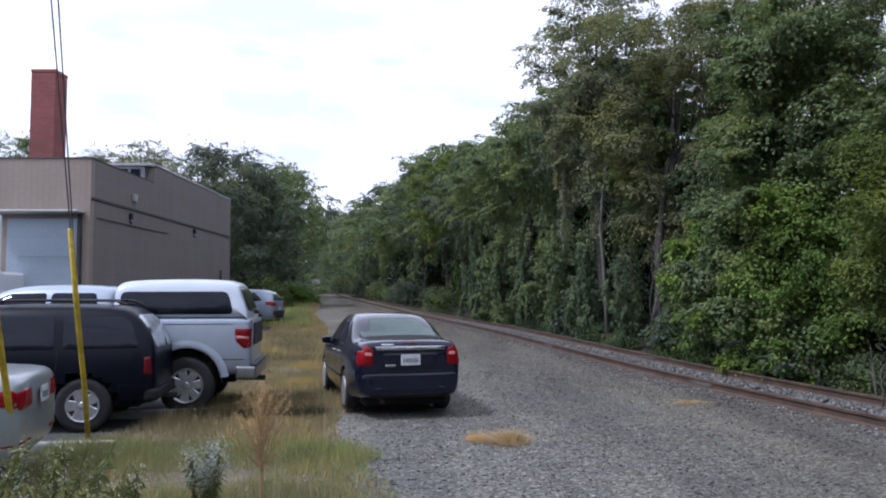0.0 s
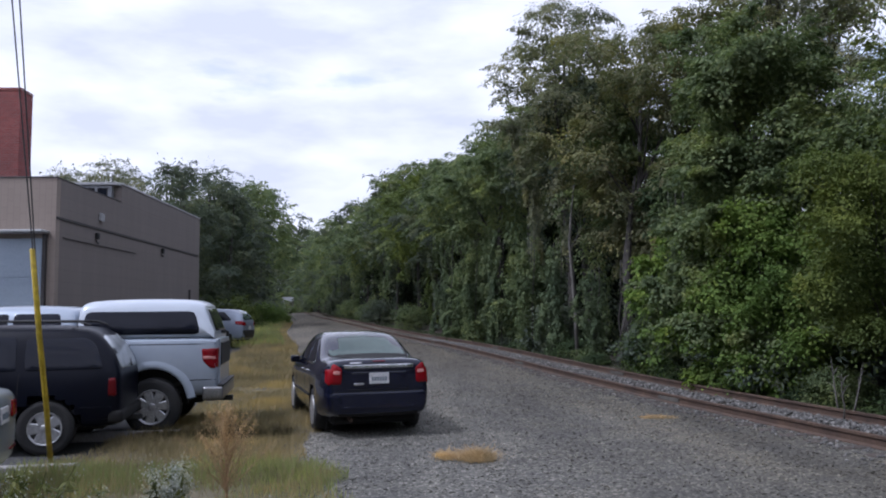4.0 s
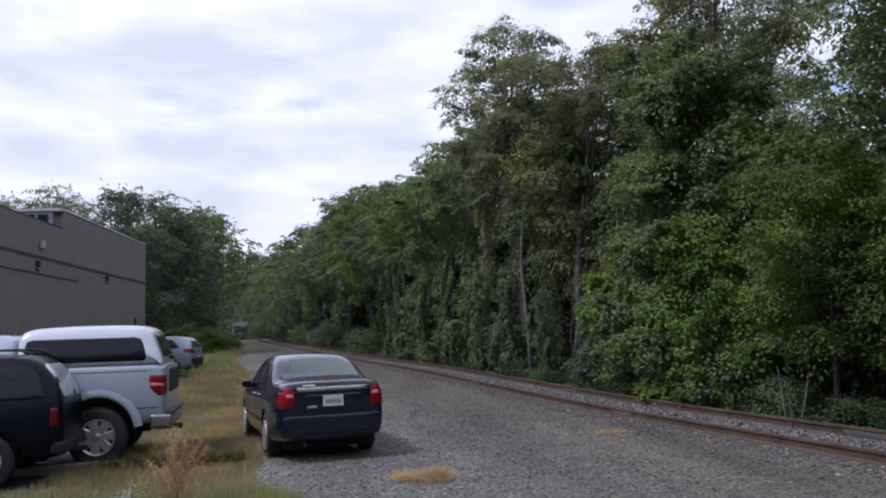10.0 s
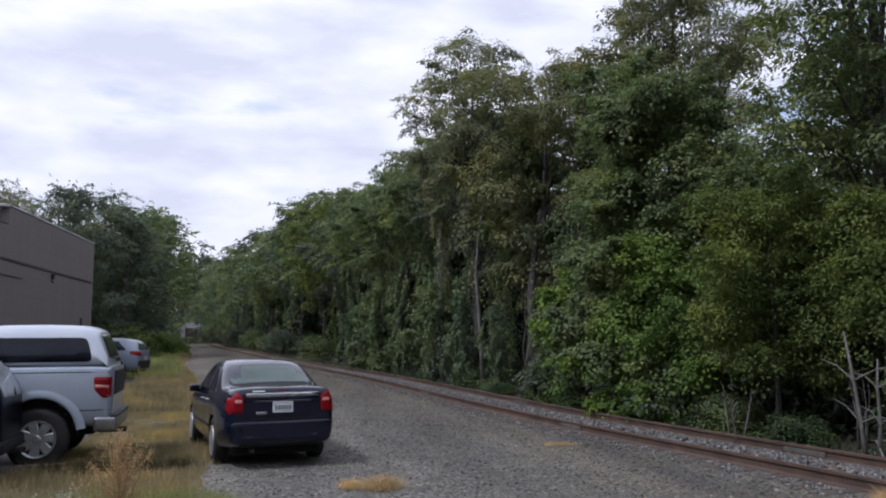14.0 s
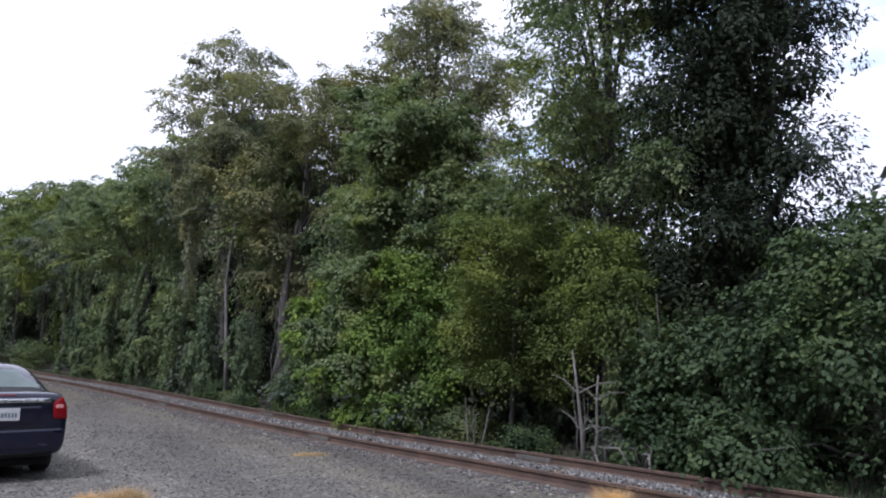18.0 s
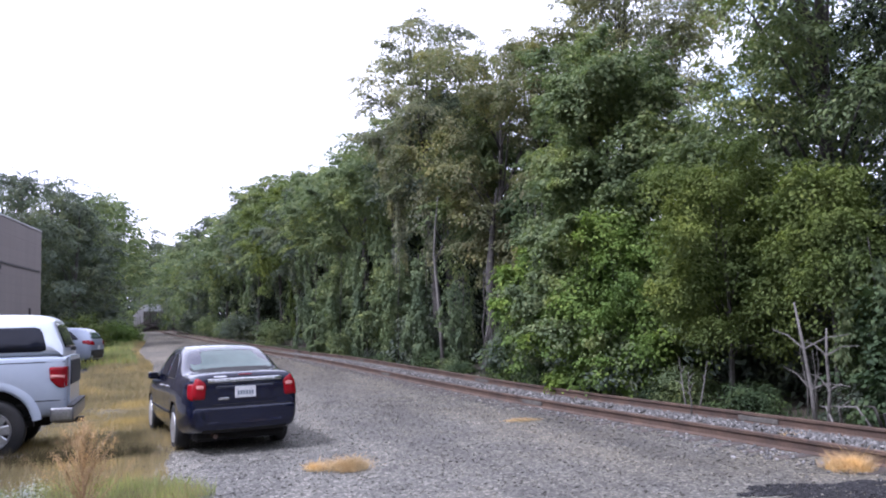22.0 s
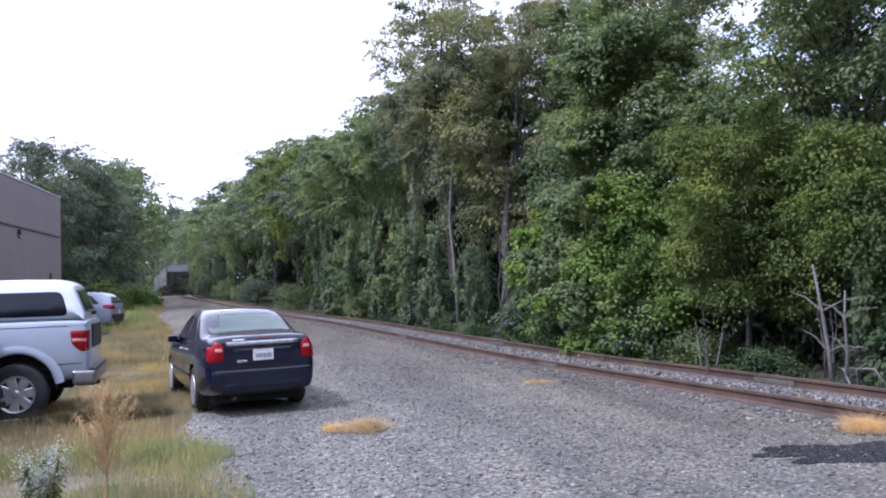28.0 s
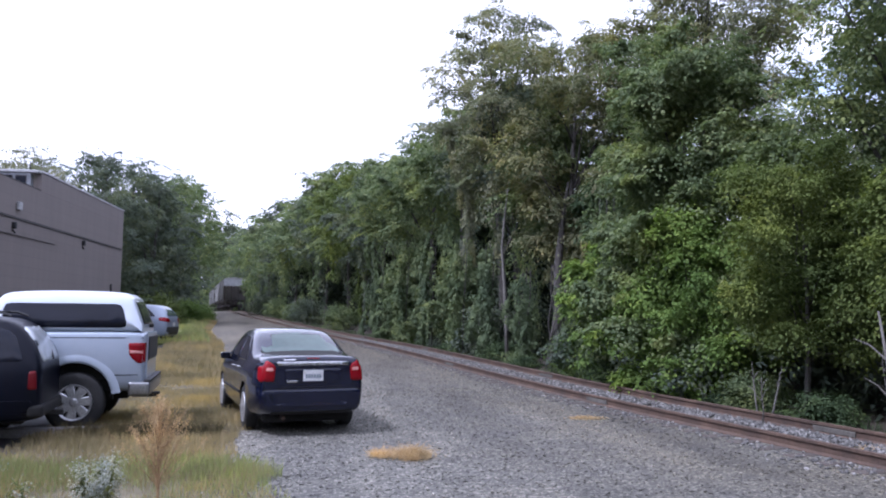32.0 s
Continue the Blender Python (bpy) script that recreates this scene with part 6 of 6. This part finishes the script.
def hopper_car(m):
    """A covered hopper wagon: straight sides, sloping end sheets, bogies, ladders."""
    car = thing("hopper_wagon", m, "grey covered hopper wagon rolling on the track", "rail wagon", "hopper wagons")
    bm = bmesh.new()
    side = [(-7.9, 4.45), (-7.9, 3.35), (-5.2, 1.55), (5.2, 1.55), (7.9, 3.35), (7.9, 4.45)]
    L = [bm.verts.new((-1.55, y, z)) for y, z in side]
    R = [bm.verts.new((1.55, y, z)) for y, z in side]
    bm.faces.new(L[::-1])
    bm.faces.new(R)
    for i in range(6):
        bm.faces.new((L[i], L[(i + 1) % 6], R[(i + 1) % 6], R[i]))
    bmesh.ops.recalc_face_normals(bm, faces=bm.faces[:])
    bmesh.ops.bevel(bm, geom=bm.edges[:], offset=0.05, segments=2, affect="EDGES")
    part("hopper_body", bm, HOPPER, car)
    rf = bmesh.new()
    prof = [(-1.55, 4.4), (-1.3, 4.54), (-0.6, 4.6), (0.6, 4.6), (1.3, 4.54), (1.55, 4.4)]
    a = [rf.verts.new((x, -7.95, z)) for x, z in prof]
    b = [rf.verts.new((x, 7.95, z)) for x, z in prof]
    rf.faces.new(a)
    rf.faces.new(b[::-1])
    for i in range(6):
        rf.faces.new((a[i], b[i], b[(i + 1) % 6], a[(i + 1) % 6]))
    bmesh.ops.recalc_face_normals(rf, faces=rf.faces[:])
    part("roof", rf, HOPPER, car)
    for i in range(4):
        part("hatch", box_bm(-0.35, 0.35, -7 + i * 3.6, -4.2 + i * 3.6, 4.59, 4.69, 0.03, 1), HOPPER, car)
    for i in range(13):
        for s in (-1, 1):
            part("side_rib", box_bm(s * 1.58 - 0.03, s * 1.58 + 0.03, -7.2 + i * 1.2 - 0.05, -7.2 + i * 1.2 + 0.05, 2.9 if abs(i - 6) > 4 else 1.7, 4.38), HOPPER, car)
    part("centre_sill", box_bm(-0.3, 0.3, -8.5, 8.5, 0.85, 1.15), UNDERFRAME, car)
    for e in (-1, 1):
        part("end_platform", box_bm(-1.5, 1.5, e * 8.1 - 0.35, e * 8.1 + 0.35, 1.15, 1.28), UNDERFRAME, car)
        part("end_sheet", box_bm(-1.45, 1.45, e * 7.93 - 0.03, e * 7.93 + 0.03, 3.45, 4.35), HOPPER_END, car, "pale upper end sheet")
        part("coupler", box_bm(-0.15, 0.15, e * 8.75 - 0.3, e * 8.75 + 0.3, 0.75, 1.02, 0.04, 1), UNDERFRAME, car)
        for x in (-1.4, -0.5, 0.5, 1.4):
            part("end_post", box_bm(x - 0.06, x + 0.06, e * 8.3 - 0.06, e * 8.3 + 0.06, 1.28, 3.4), UNDERFRAME, car)
        for k in range(6):
            part("ladder_rung", box_bm(-1.4, -0.95, e * 8.38 - 0.02, e * 8.38 + 0.02, 1.6 + k * 0.35, 1.64 + k * 0.35), UNDERFRAME, car)
        part("brake_wheel", lathe([(-0.03, 0.28), (0.03, 0.28), (0.03, 0.24), (-0.03, 0.24)], 16), UNDERFRAME, car).matrix_basis = pose(0.7, e * 8.42, 2.6, 0, 0, 90)
        bg = part("bogie", box_bm(-1.15, 1.15, e * 6.3 - 0.3, e * 6.3 + 0.3, 0.5, 0.85, 0.05, 1), UNDERFRAME, car)
        for s in (-1, 1):
            part("side_frame", box_bm(s * 1.05 - 0.08, s * 1.05 + 0.08, e * 6.3 - 1.2, e * 6.3 + 1.2, 0.38, 0.72, 0.08, 1), UNDERFRAME, bg)
            for d in (-0.88, 0.88):
                part("wheel", lathe([(-0.07, 0.42), (0.05, 0.42), (0.07, 0.45), (0.1, 0.45), (0.1, 0.1)], 20), UNDERFRAME, bg).matrix_basis = pose(s * 0.76, e * 6.3 + d, 0.42, 0, 0, 180 if s > 0 else 0)
    for i in (-1, 0, 1):
        part("discharge_gate", box_bm(-0.6, 0.6, i * 3.2 - 0.7, i * 3.2 + 0.7, 0.75, 1.6, 0.2, 1), UNDERFRAME, car)
    return car


def wagon_pose(y):
    return Matrix.Translation((0, 0, 0.182)) @ track_frame(y)


def train_y(t):
    """Where the leading wagon's middle is: it rolls nearer and slows down."""
    u = 32.0 - t
    return 122.0 + 1.304 * u + 0.1427 * u * u if u < 12 else 158.2 + 3.85 * (u - 12)


WAGONS = [hopper_car(wagon_pose(train_y(0)))]
for i in range(1, 4):
    WAGONS.append(copy_thing(WAGONS[0], wagon_pose(train_y(0) + 18.2 * i)))

# ---- gravel, ballast, ties ----
def stones(name, xy, sizes, z, mat, squash=0.6):
    """Loose stones: small eight-sided lumps, each turned and dented its own way."""
    n = len(xy)
    base = np.array([(1, 0, 0), (-1, 0, 0), (0, 1, 0), (0, -1, 0), (0, 0, 1), (0, 0, -1)], float)
    tri = np.array([(0, 2, 4), (2, 1, 4), (1, 3, 4), (3, 0, 4), (2, 0, 5), (1, 2, 5), (3, 1, 5), (0, 3, 5)])
    v = base[None] * rng.uniform(0.6, 1.3, (n, 6, 1)) + rng.normal(0, 0.22, (n, 6, 3))
    a = rng.uniform(0, 6.28, n)
    ca, sa = np.cos(a)[:, None], np.sin(a)[:, None]
    v = np.stack([v[..., 0] * ca - v[..., 1] * sa, v[..., 0] * sa + v[..., 1] * ca, v[..., 2] * squash], -1) * sizes[:, None, None]
    v += np.stack([xy[:, 0], xy[:, 1], z + sizes * squash * 0.45], -1)[:, None]
    me = bpy.data.meshes.new(name)
    me.vertices.add(6 * n)
    me.vertices.foreach_set("co", v.astype(np.float32).ravel())
    f = (tri[None] + 6 * np.arange(n)[:, None, None]).reshape(-1)
    me.loops.add(len(f))
    me.loops.foreach_set("vertex_index", f.astype(np.int32))
    me.polygons.add(len(f) // 3)
    me.polygons.foreach_set("loop_start", np.arange(0, len(f), 3, dtype=np.int32))
    me.update(calc_edges=True)
    me.materials.append(mat)
    return new(name, me)


def stone_material(name, dark, light, extra, bands=False):
    m, n, l, b = material(name, 0.9)
    g = n.new("ShaderNodeNewGeometry")
    r = ramp(n, ((0.0, dark), (0.8, light), (1.0, extra)))
    l.new(g.outputs["Random Per Island"], r.inputs["Fac"])
    small = noise_tex(n, l, 60, 3, 0.6)
    q = ramp(n, ((0.3, (0.75, 0.75, 0.75)), (0.7, (1.05, 1.05, 1.05))))
    l.new(small.outputs["Fac"], q.inputs["Fac"])
    col = mixed(n, l, "MULTIPLY", 1.0, r.outputs["Color"], q.outputs["Color"])
    if bands:
        col = mixed(n, l, "MULTIPLY", 1.0, col, gravel_tone(n, l))
    l.new(col, b.inputs["Base Color"])
    return m


def ter(y):
    e = lambda a: (lambda c: c * c * (3 - 2 * c))(np.clip(a, 0, 1))
    return 0.35 * e((y - 14) / 24) + 1.4 * e((y - 30) / 90)


def track_xs(y):
    return 8.6 - 0.1668 * y - 0.00034 * y * y


STONE = stone_material("gravel_stone", (0.098, 0.096, 0.088), (0.235, 0.228, 0.205), (0.45, 0.436, 0.396), True)
BALLAST = stone_material("ballast_stone", (0.07, 0.068, 0.064), (0.155, 0.149, 0.14), (0.31, 0.298, 0.278))
n = 20000
y = 3.5 + 15.5 * rng.uniform(0, 1, n) ** 1.25
gl = np.array([gravel_left(v) for v in y]) - 0.35 * np.abs(rng.normal(0, 1, n))
x = gl + (track_xs(y) - 0.95 - gl) * rng.uniform(0, 1, n)
tagged(stones("loose_gravel", np.stack([x, y], 1), rng.uniform(0.007, 0.017, n) * rng.choice([1, 1, 1, 1.7], n), ter(y) + 0.012, STONE), "loose grey crushed stone on the yard", "gravel", kind="stuff")
n = 7000
y = 17 + 26 * rng.uniform(0, 1, n) ** 1.3
gl = np.array([gravel_left(v) for v in y])
x = gl + (track_xs(y) - 0.95 - gl) * rng.uniform(0, 1, n)
tagged(stones("loose_gravel", np.stack([x, y], 1), rng.uniform(0.01, 0.026, n), ter(y) + 0.012, STONE), "loose grey crushed stone farther along the yard", "gravel", kind="stuff")
n = 15000
y = 3.0 + 42 * rng.uniform(0, 1, n) ** 1.5
x = track_xs(y) + rng.uniform(-0.63, 0.63, n)
hump = 0.045 * np.clip(1 - np.abs(x - track_xs(y)) / 0.7, 0, 1)
tagged(stones("ballast", np.stack([x, y], 1), rng.uniform(0.02, 0.042, n), ter(y) + 0.012 + hump, BALLAST, 0.75), "pale grey ballast stones between the rails", "ballast", kind="stuff")
n = 6000
y = 3.0 + 42 * rng.uniform(0, 1, n) ** 1.4
s = rng.choice([-1, 1, 1], n)
x = track_xs(y) + s * (0.9 + np.abs(rng.normal(0, 0.35, n)))
tagged(stones("ballast_shoulder", np.stack([x, y], 1), rng.uniform(0.018, 0.038, n), ter(y) + 0.012, BALLAST, 0.7), "pale ballast stones along the outside of the rails", "ballast", kind="stuff")
JOINT = surface("joint_steel", (0.075, 0.07, 0.06), (0.15, 0.135, 0.115), 3, 25, 0.8)
# tie ends and a few splinters show beside the rail
TIE = surface("old_tie_wood", (0.045, 0.035, 0.03), (0.11, 0.09, 0.075), 2.0, 20, 0.95, bumps=(0.6, 0.02))
tie_me = None
yy = 3.2
while yy < 40:
    f = track_frame(yy)
    if tie_me is None:
        o = part("tie", box_bm(-1.27, 1.27, -0.11, 0.11, -0.12, 0.022, 0.012, 1), TIE, track)
        tie_me = o.data
    else:
        o = new("tie", tie_me)
        o.parent = track
    o.matrix_basis = f
    yy += 0.56
for off, cuts in JOINTS.items():
    for c in cuts[1:-1]:
        if c < 60:
            for s in (-1, 1):
                jb = part("joint_bar", box_bm(off + s * 0.028 - 0.012, off + s * 0.028 + 0.012, -0.42, 0.42, 0.045, 0.125, 0.006, 1), JOINT, track)
                jb.matrix_basis = track_frame(c)

# ---- grass and weeds ----
def blades(x, y, z, h, w, lean=0.35):
    """Grass blades as bent slivers."""
    n = len(x)
    a = rng.uniform(0, 6.28, n)
    d = np.stack([np.cos(a), np.sin(a), np.zeros(n)], 1)
    p = np.stack([x, y, z], 1)
    b = rng.uniform(0, 6.28, n)
    bend = np.stack([np.cos(b), np.sin(b), np.zeros(n)], 1) * (lean * h * rng.uniform(0.2, 1.4, n))[:, None]
    up = np.zeros((n, 3))
    up[:, 2] = h
    mid = p + up * 0.55 + bend * 0.35
    return np.stack([p - d * w[:, None] * 0.5, mid - d * w[:, None] * 0.35, p + up + bend, mid + d * w[:, None] * 0.35], 1)


def lawn(name, label, n, y0, y1, x0, x1, h, w, mat, keep=None, power=1.0):
    y = y0 + (y1 - y0) * rng.uniform(0, 1, n) ** power
    a, b = np.array([x0(v) for v in y]), np.array([x1(v) for v in y])
    x = a + (b - a) * rng.uniform(0, 1, n)
    patch = np.array([noise.noise((px * 0.7, py * 0.7, 4.0)) for px, py in zip(x, y)])
    fine_patch = np.array([noise.noise((px * 2.6, py * 2.6, 9.0)) for px, py in zip(x, y)])
    k = rng.uniform(-0.6, 0.6, n) < patch * 1.2 + fine_patch * 0.5 + (keep or 0.25)
    x, y, patch = x[k], y[k], patch[k]
    hh = rng.uniform(*h, len(x)) * (1 + 0.7 * patch)
    return tagged(new(name, quads_mesh(name, blades(x, y, ter(y), np.maximum(hh, 0.03), rng.uniform(*w, len(x))), mat)), label, "grass", kind="stuff")


lawn("green_grass", "thin green and yellow grass at the gravel's edge", 42000, 3.0, 9.5, lambda v: -4.6 - 0.3 * (9 - v), lambda v: gravel_left(v) + 0.3 + 0.35 * noise.noise((v * 1.4, 2, 0)), (0.05, 0.2), (0.006, 0.012), GRASS_GREEN, 0.22)
lawn("dry_grass", "dry straw-coloured grass strip beside the lot", 74000, 5.0, 22, lambda v: max(-4.3 - 0.12 * max(0, v - 16), -6), lambda v: gravel_left(v) + 0.2 + 0.35 * noise.noise((v * 1.4, 2, 0)), (0.04, 0.16), (0.007, 0.014), GRASS_BLADE, 0.5, 1.2)
lawn("dry_grass", "dry grass strip farther along the lot", 46000, 21, 75, lambda v: -4.8 - 0.14 * (v - 16), lambda v: gravel_left(v) + 0.15, (0.08, 0.28), (0.02, 0.045), GRASS_BLADE, 0.5, 1.3)
lawn("green_grass", "greener grass beyond the parked crossover", 16000, 36, 95, lambda v: gravel_left(v) - 5.5, lambda v: gravel_left(v) - 0.3, (0.15, 0.5), (0.03, 0.06), GRASS_GREEN, 0.35, 1.2)
lawn("track_side_weeds", "low brown weeds along the foot of the woods", 14000, 5, 70, lambda v: track_x(v) + 1.15, lambda v: track_x(v) + 2.5, (0.05, 0.2), (0.012, 0.03), LEAF_MOUND, 0.0, 1.4)
lawn("lot_grass", "rough grass at the corner of the lot", 16000, 2.5, 8.0, lambda v: -8.5, lambda v: -4.0, (0.08, 0.32), (0.006, 0.012), GRASS_GREEN, 0.3)


def tuft(x, y, rx, ry, n, h, label):
    r = np.sqrt(rng.uniform(0, 1, n))
    a = rng.uniform(0, 6.28, n)
    px, py = x + rx * r * np.cos(a) + 0.06 * rng.normal(0, 1, n), y + ry * r * np.sin(a) + 0.05 * rng.normal(0, 1, n)
    q = blades(px, py, ter(py) + 0.012, h * rng.uniform(0.4, 1.2, n) * (1.15 - 0.7 * r), rng.uniform(0.004, 0.008, n), 1.3)
    return tagged(new("grass_tuft", quads_mesh("grass_tuft", q, GRASS_STRAW)), label, "grass", "straw tufts", kind="stuff")


tuft(0.48, 10.0, 0.13, 0.16, 700, 0.13, "small straw-yellow grass tuft on the gravel")
tuft(0.84, 9.85, 0.2, 0.2, 1600, 0.2, "straw-yellow grass tuft on the gravel")
tuft(4.2, 13.45, 0.28, 0.16, 900, 0.08, "flattened straw-yellow grass on the gravel")
tuft(6.05, 7.65, 0.2, 0.22, 1300, 0.22, "straw-yellow grass tuft by the rail")
tuft(6.95, 9.9, 0.22, 0.12, 500, 0.1, "pale dry grass between the rails")

CINDER = stone_material("black_cinder", (0.006, 0.006, 0.007), (0.018, 0.017, 0.018), (0.06, 0.058, 0.06))
n = 5200
a, r = rng.uniform(0, 6.28, n), np.sqrt(rng.uniform(0, 1, n))
wob = 1 + 0.3 * np.sin(a * 3 + 1) + 0.18 * np.sin(a * 7)
cx, cy = 5.35 + 1.0 * r * wob * np.cos(a), 6.85 + 0.36 * r * wob * np.sin(a)
tagged(stones("cinders", np.stack([cx, cy], 1), rng.uniform(0.008, 0.024, n), ter(cy) + 0.012, CINDER), "patch of black cinders on the gravel", "cinders", kind="stuff")

WEED_BROWN = leafy("weed_brown", (0.42, 0.3, 0.15), (0.56, 0.41, 0.22), (0.66, 0.5, 0.3), 0.3, 3.0)
STEM_BROWN = surface("weed_stem", (0.34, 0.22, 0.11), (0.48, 0.33, 0.18), 3, 20, 0.9, bumps=None)
STEM_GREEN = surface("green_stem", (0.08, 0.1, 0.03), (0.14, 0.16, 0.06), 3, 20, 0.8, bumps=None)
WEED_LEAF = leafy("weed_leaf", (0.085, 0.1, 0.035), (0.175, 0.195, 0.07), (0.28, 0.28, 0.12), 0.3, 3.0)
FLOWER = leafy("white_flower", (0.34, 0.38, 0.33), (0.46, 0.5, 0.45), (0.62, 0.64, 0.58), 0.3, 4.0)


def dry_weed(m, h, seed, label):
    """A dead dock-like weed: one stem, rising side stems, seeds all along them."""
    r = random.Random(seed)
    w = thing("dry_weed", m, label, "weed", "dry weeds")
    part("stem", tube_bm([(0, 0, -0.03), (0.01, 0, h * 0.4), (-0.01, 0, h * 0.75), (0.0, 0.01, h)], [0.016, 0.012, 0.007, 0.002], 6), STEM_BROWN, w)
    pts = []
    for i in range(84):
        f = 0.3 + 0.6 * (i / 83) ** 1.2
        a = i * 2.4 + r.uniform(-0.4, 0.4)
        L = h * (0.62 - 0.5 * f) * r.uniform(0.7, 1.15)
        o = Vector((0, 0, h * f))
        out = r.uniform(0.2, 1.0)
        e = o + Vector((math.cos(a) * L * out, math.sin(a) * L * out, L * 0.85))
        part("side_stem", tube_bm([o, o.lerp(e, 0.5) - Vector((0, 0, 0.03 * out)), e], [0.004, 0.003, 0.0015], 4), STEM_BROWN, w)
        pts += [o.lerp(e, g) for g in (0.35, 0.5, 0.6, 0.7, 0.8, 0.86, 0.92, 0.97, 1.02)]
    pts += [Vector((0, 0, h * (0.75 + 0.25 * k / 14))) for k in range(15)]
    p = np.repeat(np.array([tuple(v) for v in pts]), 5, 0) + rng.normal(0, 0.014, (len(pts) * 5, 3))
    s = new("seed_head", quads_mesh("seed_head", leaf_quads(p, unit(rng.normal(0, 1, p.shape)), 0.02, 0.006), WEED_BROWN))
    s.parent = w
    s["kind"] = "stuff"
    return w


def white_weed(m, h, stems, seed, label, spread=0.3, flowers_each=4, leaf_each=4):
    """A white-flowered weed: leafy stems with sprays of tiny flowers."""
    r = random.Random(seed)
    w = thing("flowering_weed", m, label, "weed", "flowering weeds")
    leaves, flowers = [], []
    for i in range(stems):
        a, hh = r.uniform(0, 6.28), h * r.uniform(0.6, 1.0)
        tip = Vector((math.cos(a) * spread * hh, math.sin(a) * spread * hh, hh))
        base = Vector((0.06 * math.cos(a), 0.06 * math.sin(a), -0.03))
        part("stem", tube_bm([base, base.lerp(tip, 0.5) + Vector((0, 0, 0.05)), tip], [0.007, 0.005, 0.002], 5), STEM_GREEN, w)
        for k in range(18):
            leaves += [tuple(base.lerp(tip, 0.1 + 0.85 * k / 18))] * leaf_each
        for k in range(12):
            c = base.lerp(tip, 0.62 + 0.4 * k / 12)
            flowers += [tuple(c + Vector((r.gauss(0, 0.045), r.gauss(0, 0.045), r.gauss(0, 0.03)))) for _ in range(flowers_each)]
    lp = np.array(leaves)
    lv = new("foliage", quads_mesh("foliage", leaf_quads(lp, unit(rng.normal(0, 1, lp.shape) * np.array([1, 1, 0.3])), 0.1, 0.024), WEED_LEAF))
    lv.parent = w
    lv["kind"] = "stuff"
    fp = np.array(flowers)
    fl = new("flower_spray", quads_mesh("flower_spray", leaf_quads(fp, unit(rng.normal(0, 1, fp.shape)), 0.016, 0.012), FLOWER))
    fl.parent = w
    fl["kind"] = "stuff"
    return w


dry_weed(pose(-1.54, 6.9, 0), 1.02, 4, "dead brown branching weed in the grass")
white_weed(pose(-1.94, 6.6, 0), 0.68, 10, 2, "pale flowering weed in the grass", 0.24, 26, 2)
for i, (x, y, h, s) in enumerate(((-2.75, 5.7, 0.9, 6), (-3.1, 5.9, 0.85, 6), (-2.5, 5.5, 0.7, 5), (-3.0, 5.3, 0.65, 5), (-2.35, 6.1, 0.55, 4), (-3.35, 5.6, 0.8, 6), (-2.9, 6.3, 0.6, 4), (-3.2, 5.05, 0.7, 7), (-2.7, 5.0, 0.6, 7), (-2.3, 5.1, 0.5, 6), (-3.5, 5.3, 0.75, 7))):
    white_weed(pose(x, y, 0, 0, 0, i * 50), h, s, 20 + i, "leafy weed with sprays of small white flowers", 0.55)
CLUMP = leafy("dark_dry_grass", (0.05, 0.047, 0.025), (0.11, 0.095, 0.045), (0.2, 0.16, 0.08), 0.25, 2.0)
# dark clumps of taller grass under the pickup's tail
for i, (x, y) in enumerate(((-3.25, 11.6), (-2.85, 11.7), (-3.6, 11.75), (-2.4, 11.8), (-3.05, 11.85), (-2.0, 11.9))):
    n = 500
    px, py = x + rng.normal(0, 0.2, n), y + rng.normal(0, 0.1, n)
    tagged(new("grass_clump", quads_mesh("grass_clump", blades(px, py, ter(py), rng.uniform(0.1, 0.3, n), rng.uniform(0.006, 0.012, n), 0.6), CLUMP)), "dark tall grass clump beside the truck", "grass", "grass clumps", kind="stuff")

def motions():
    """The train rolls slowly nearer along the track."""
    for i, w in enumerate(WAGONS):
        walk(w, [(float(t), wagon_pose(train_y(t) + 18.2 * i)) for t in range(0, 33, 2)])


motions()
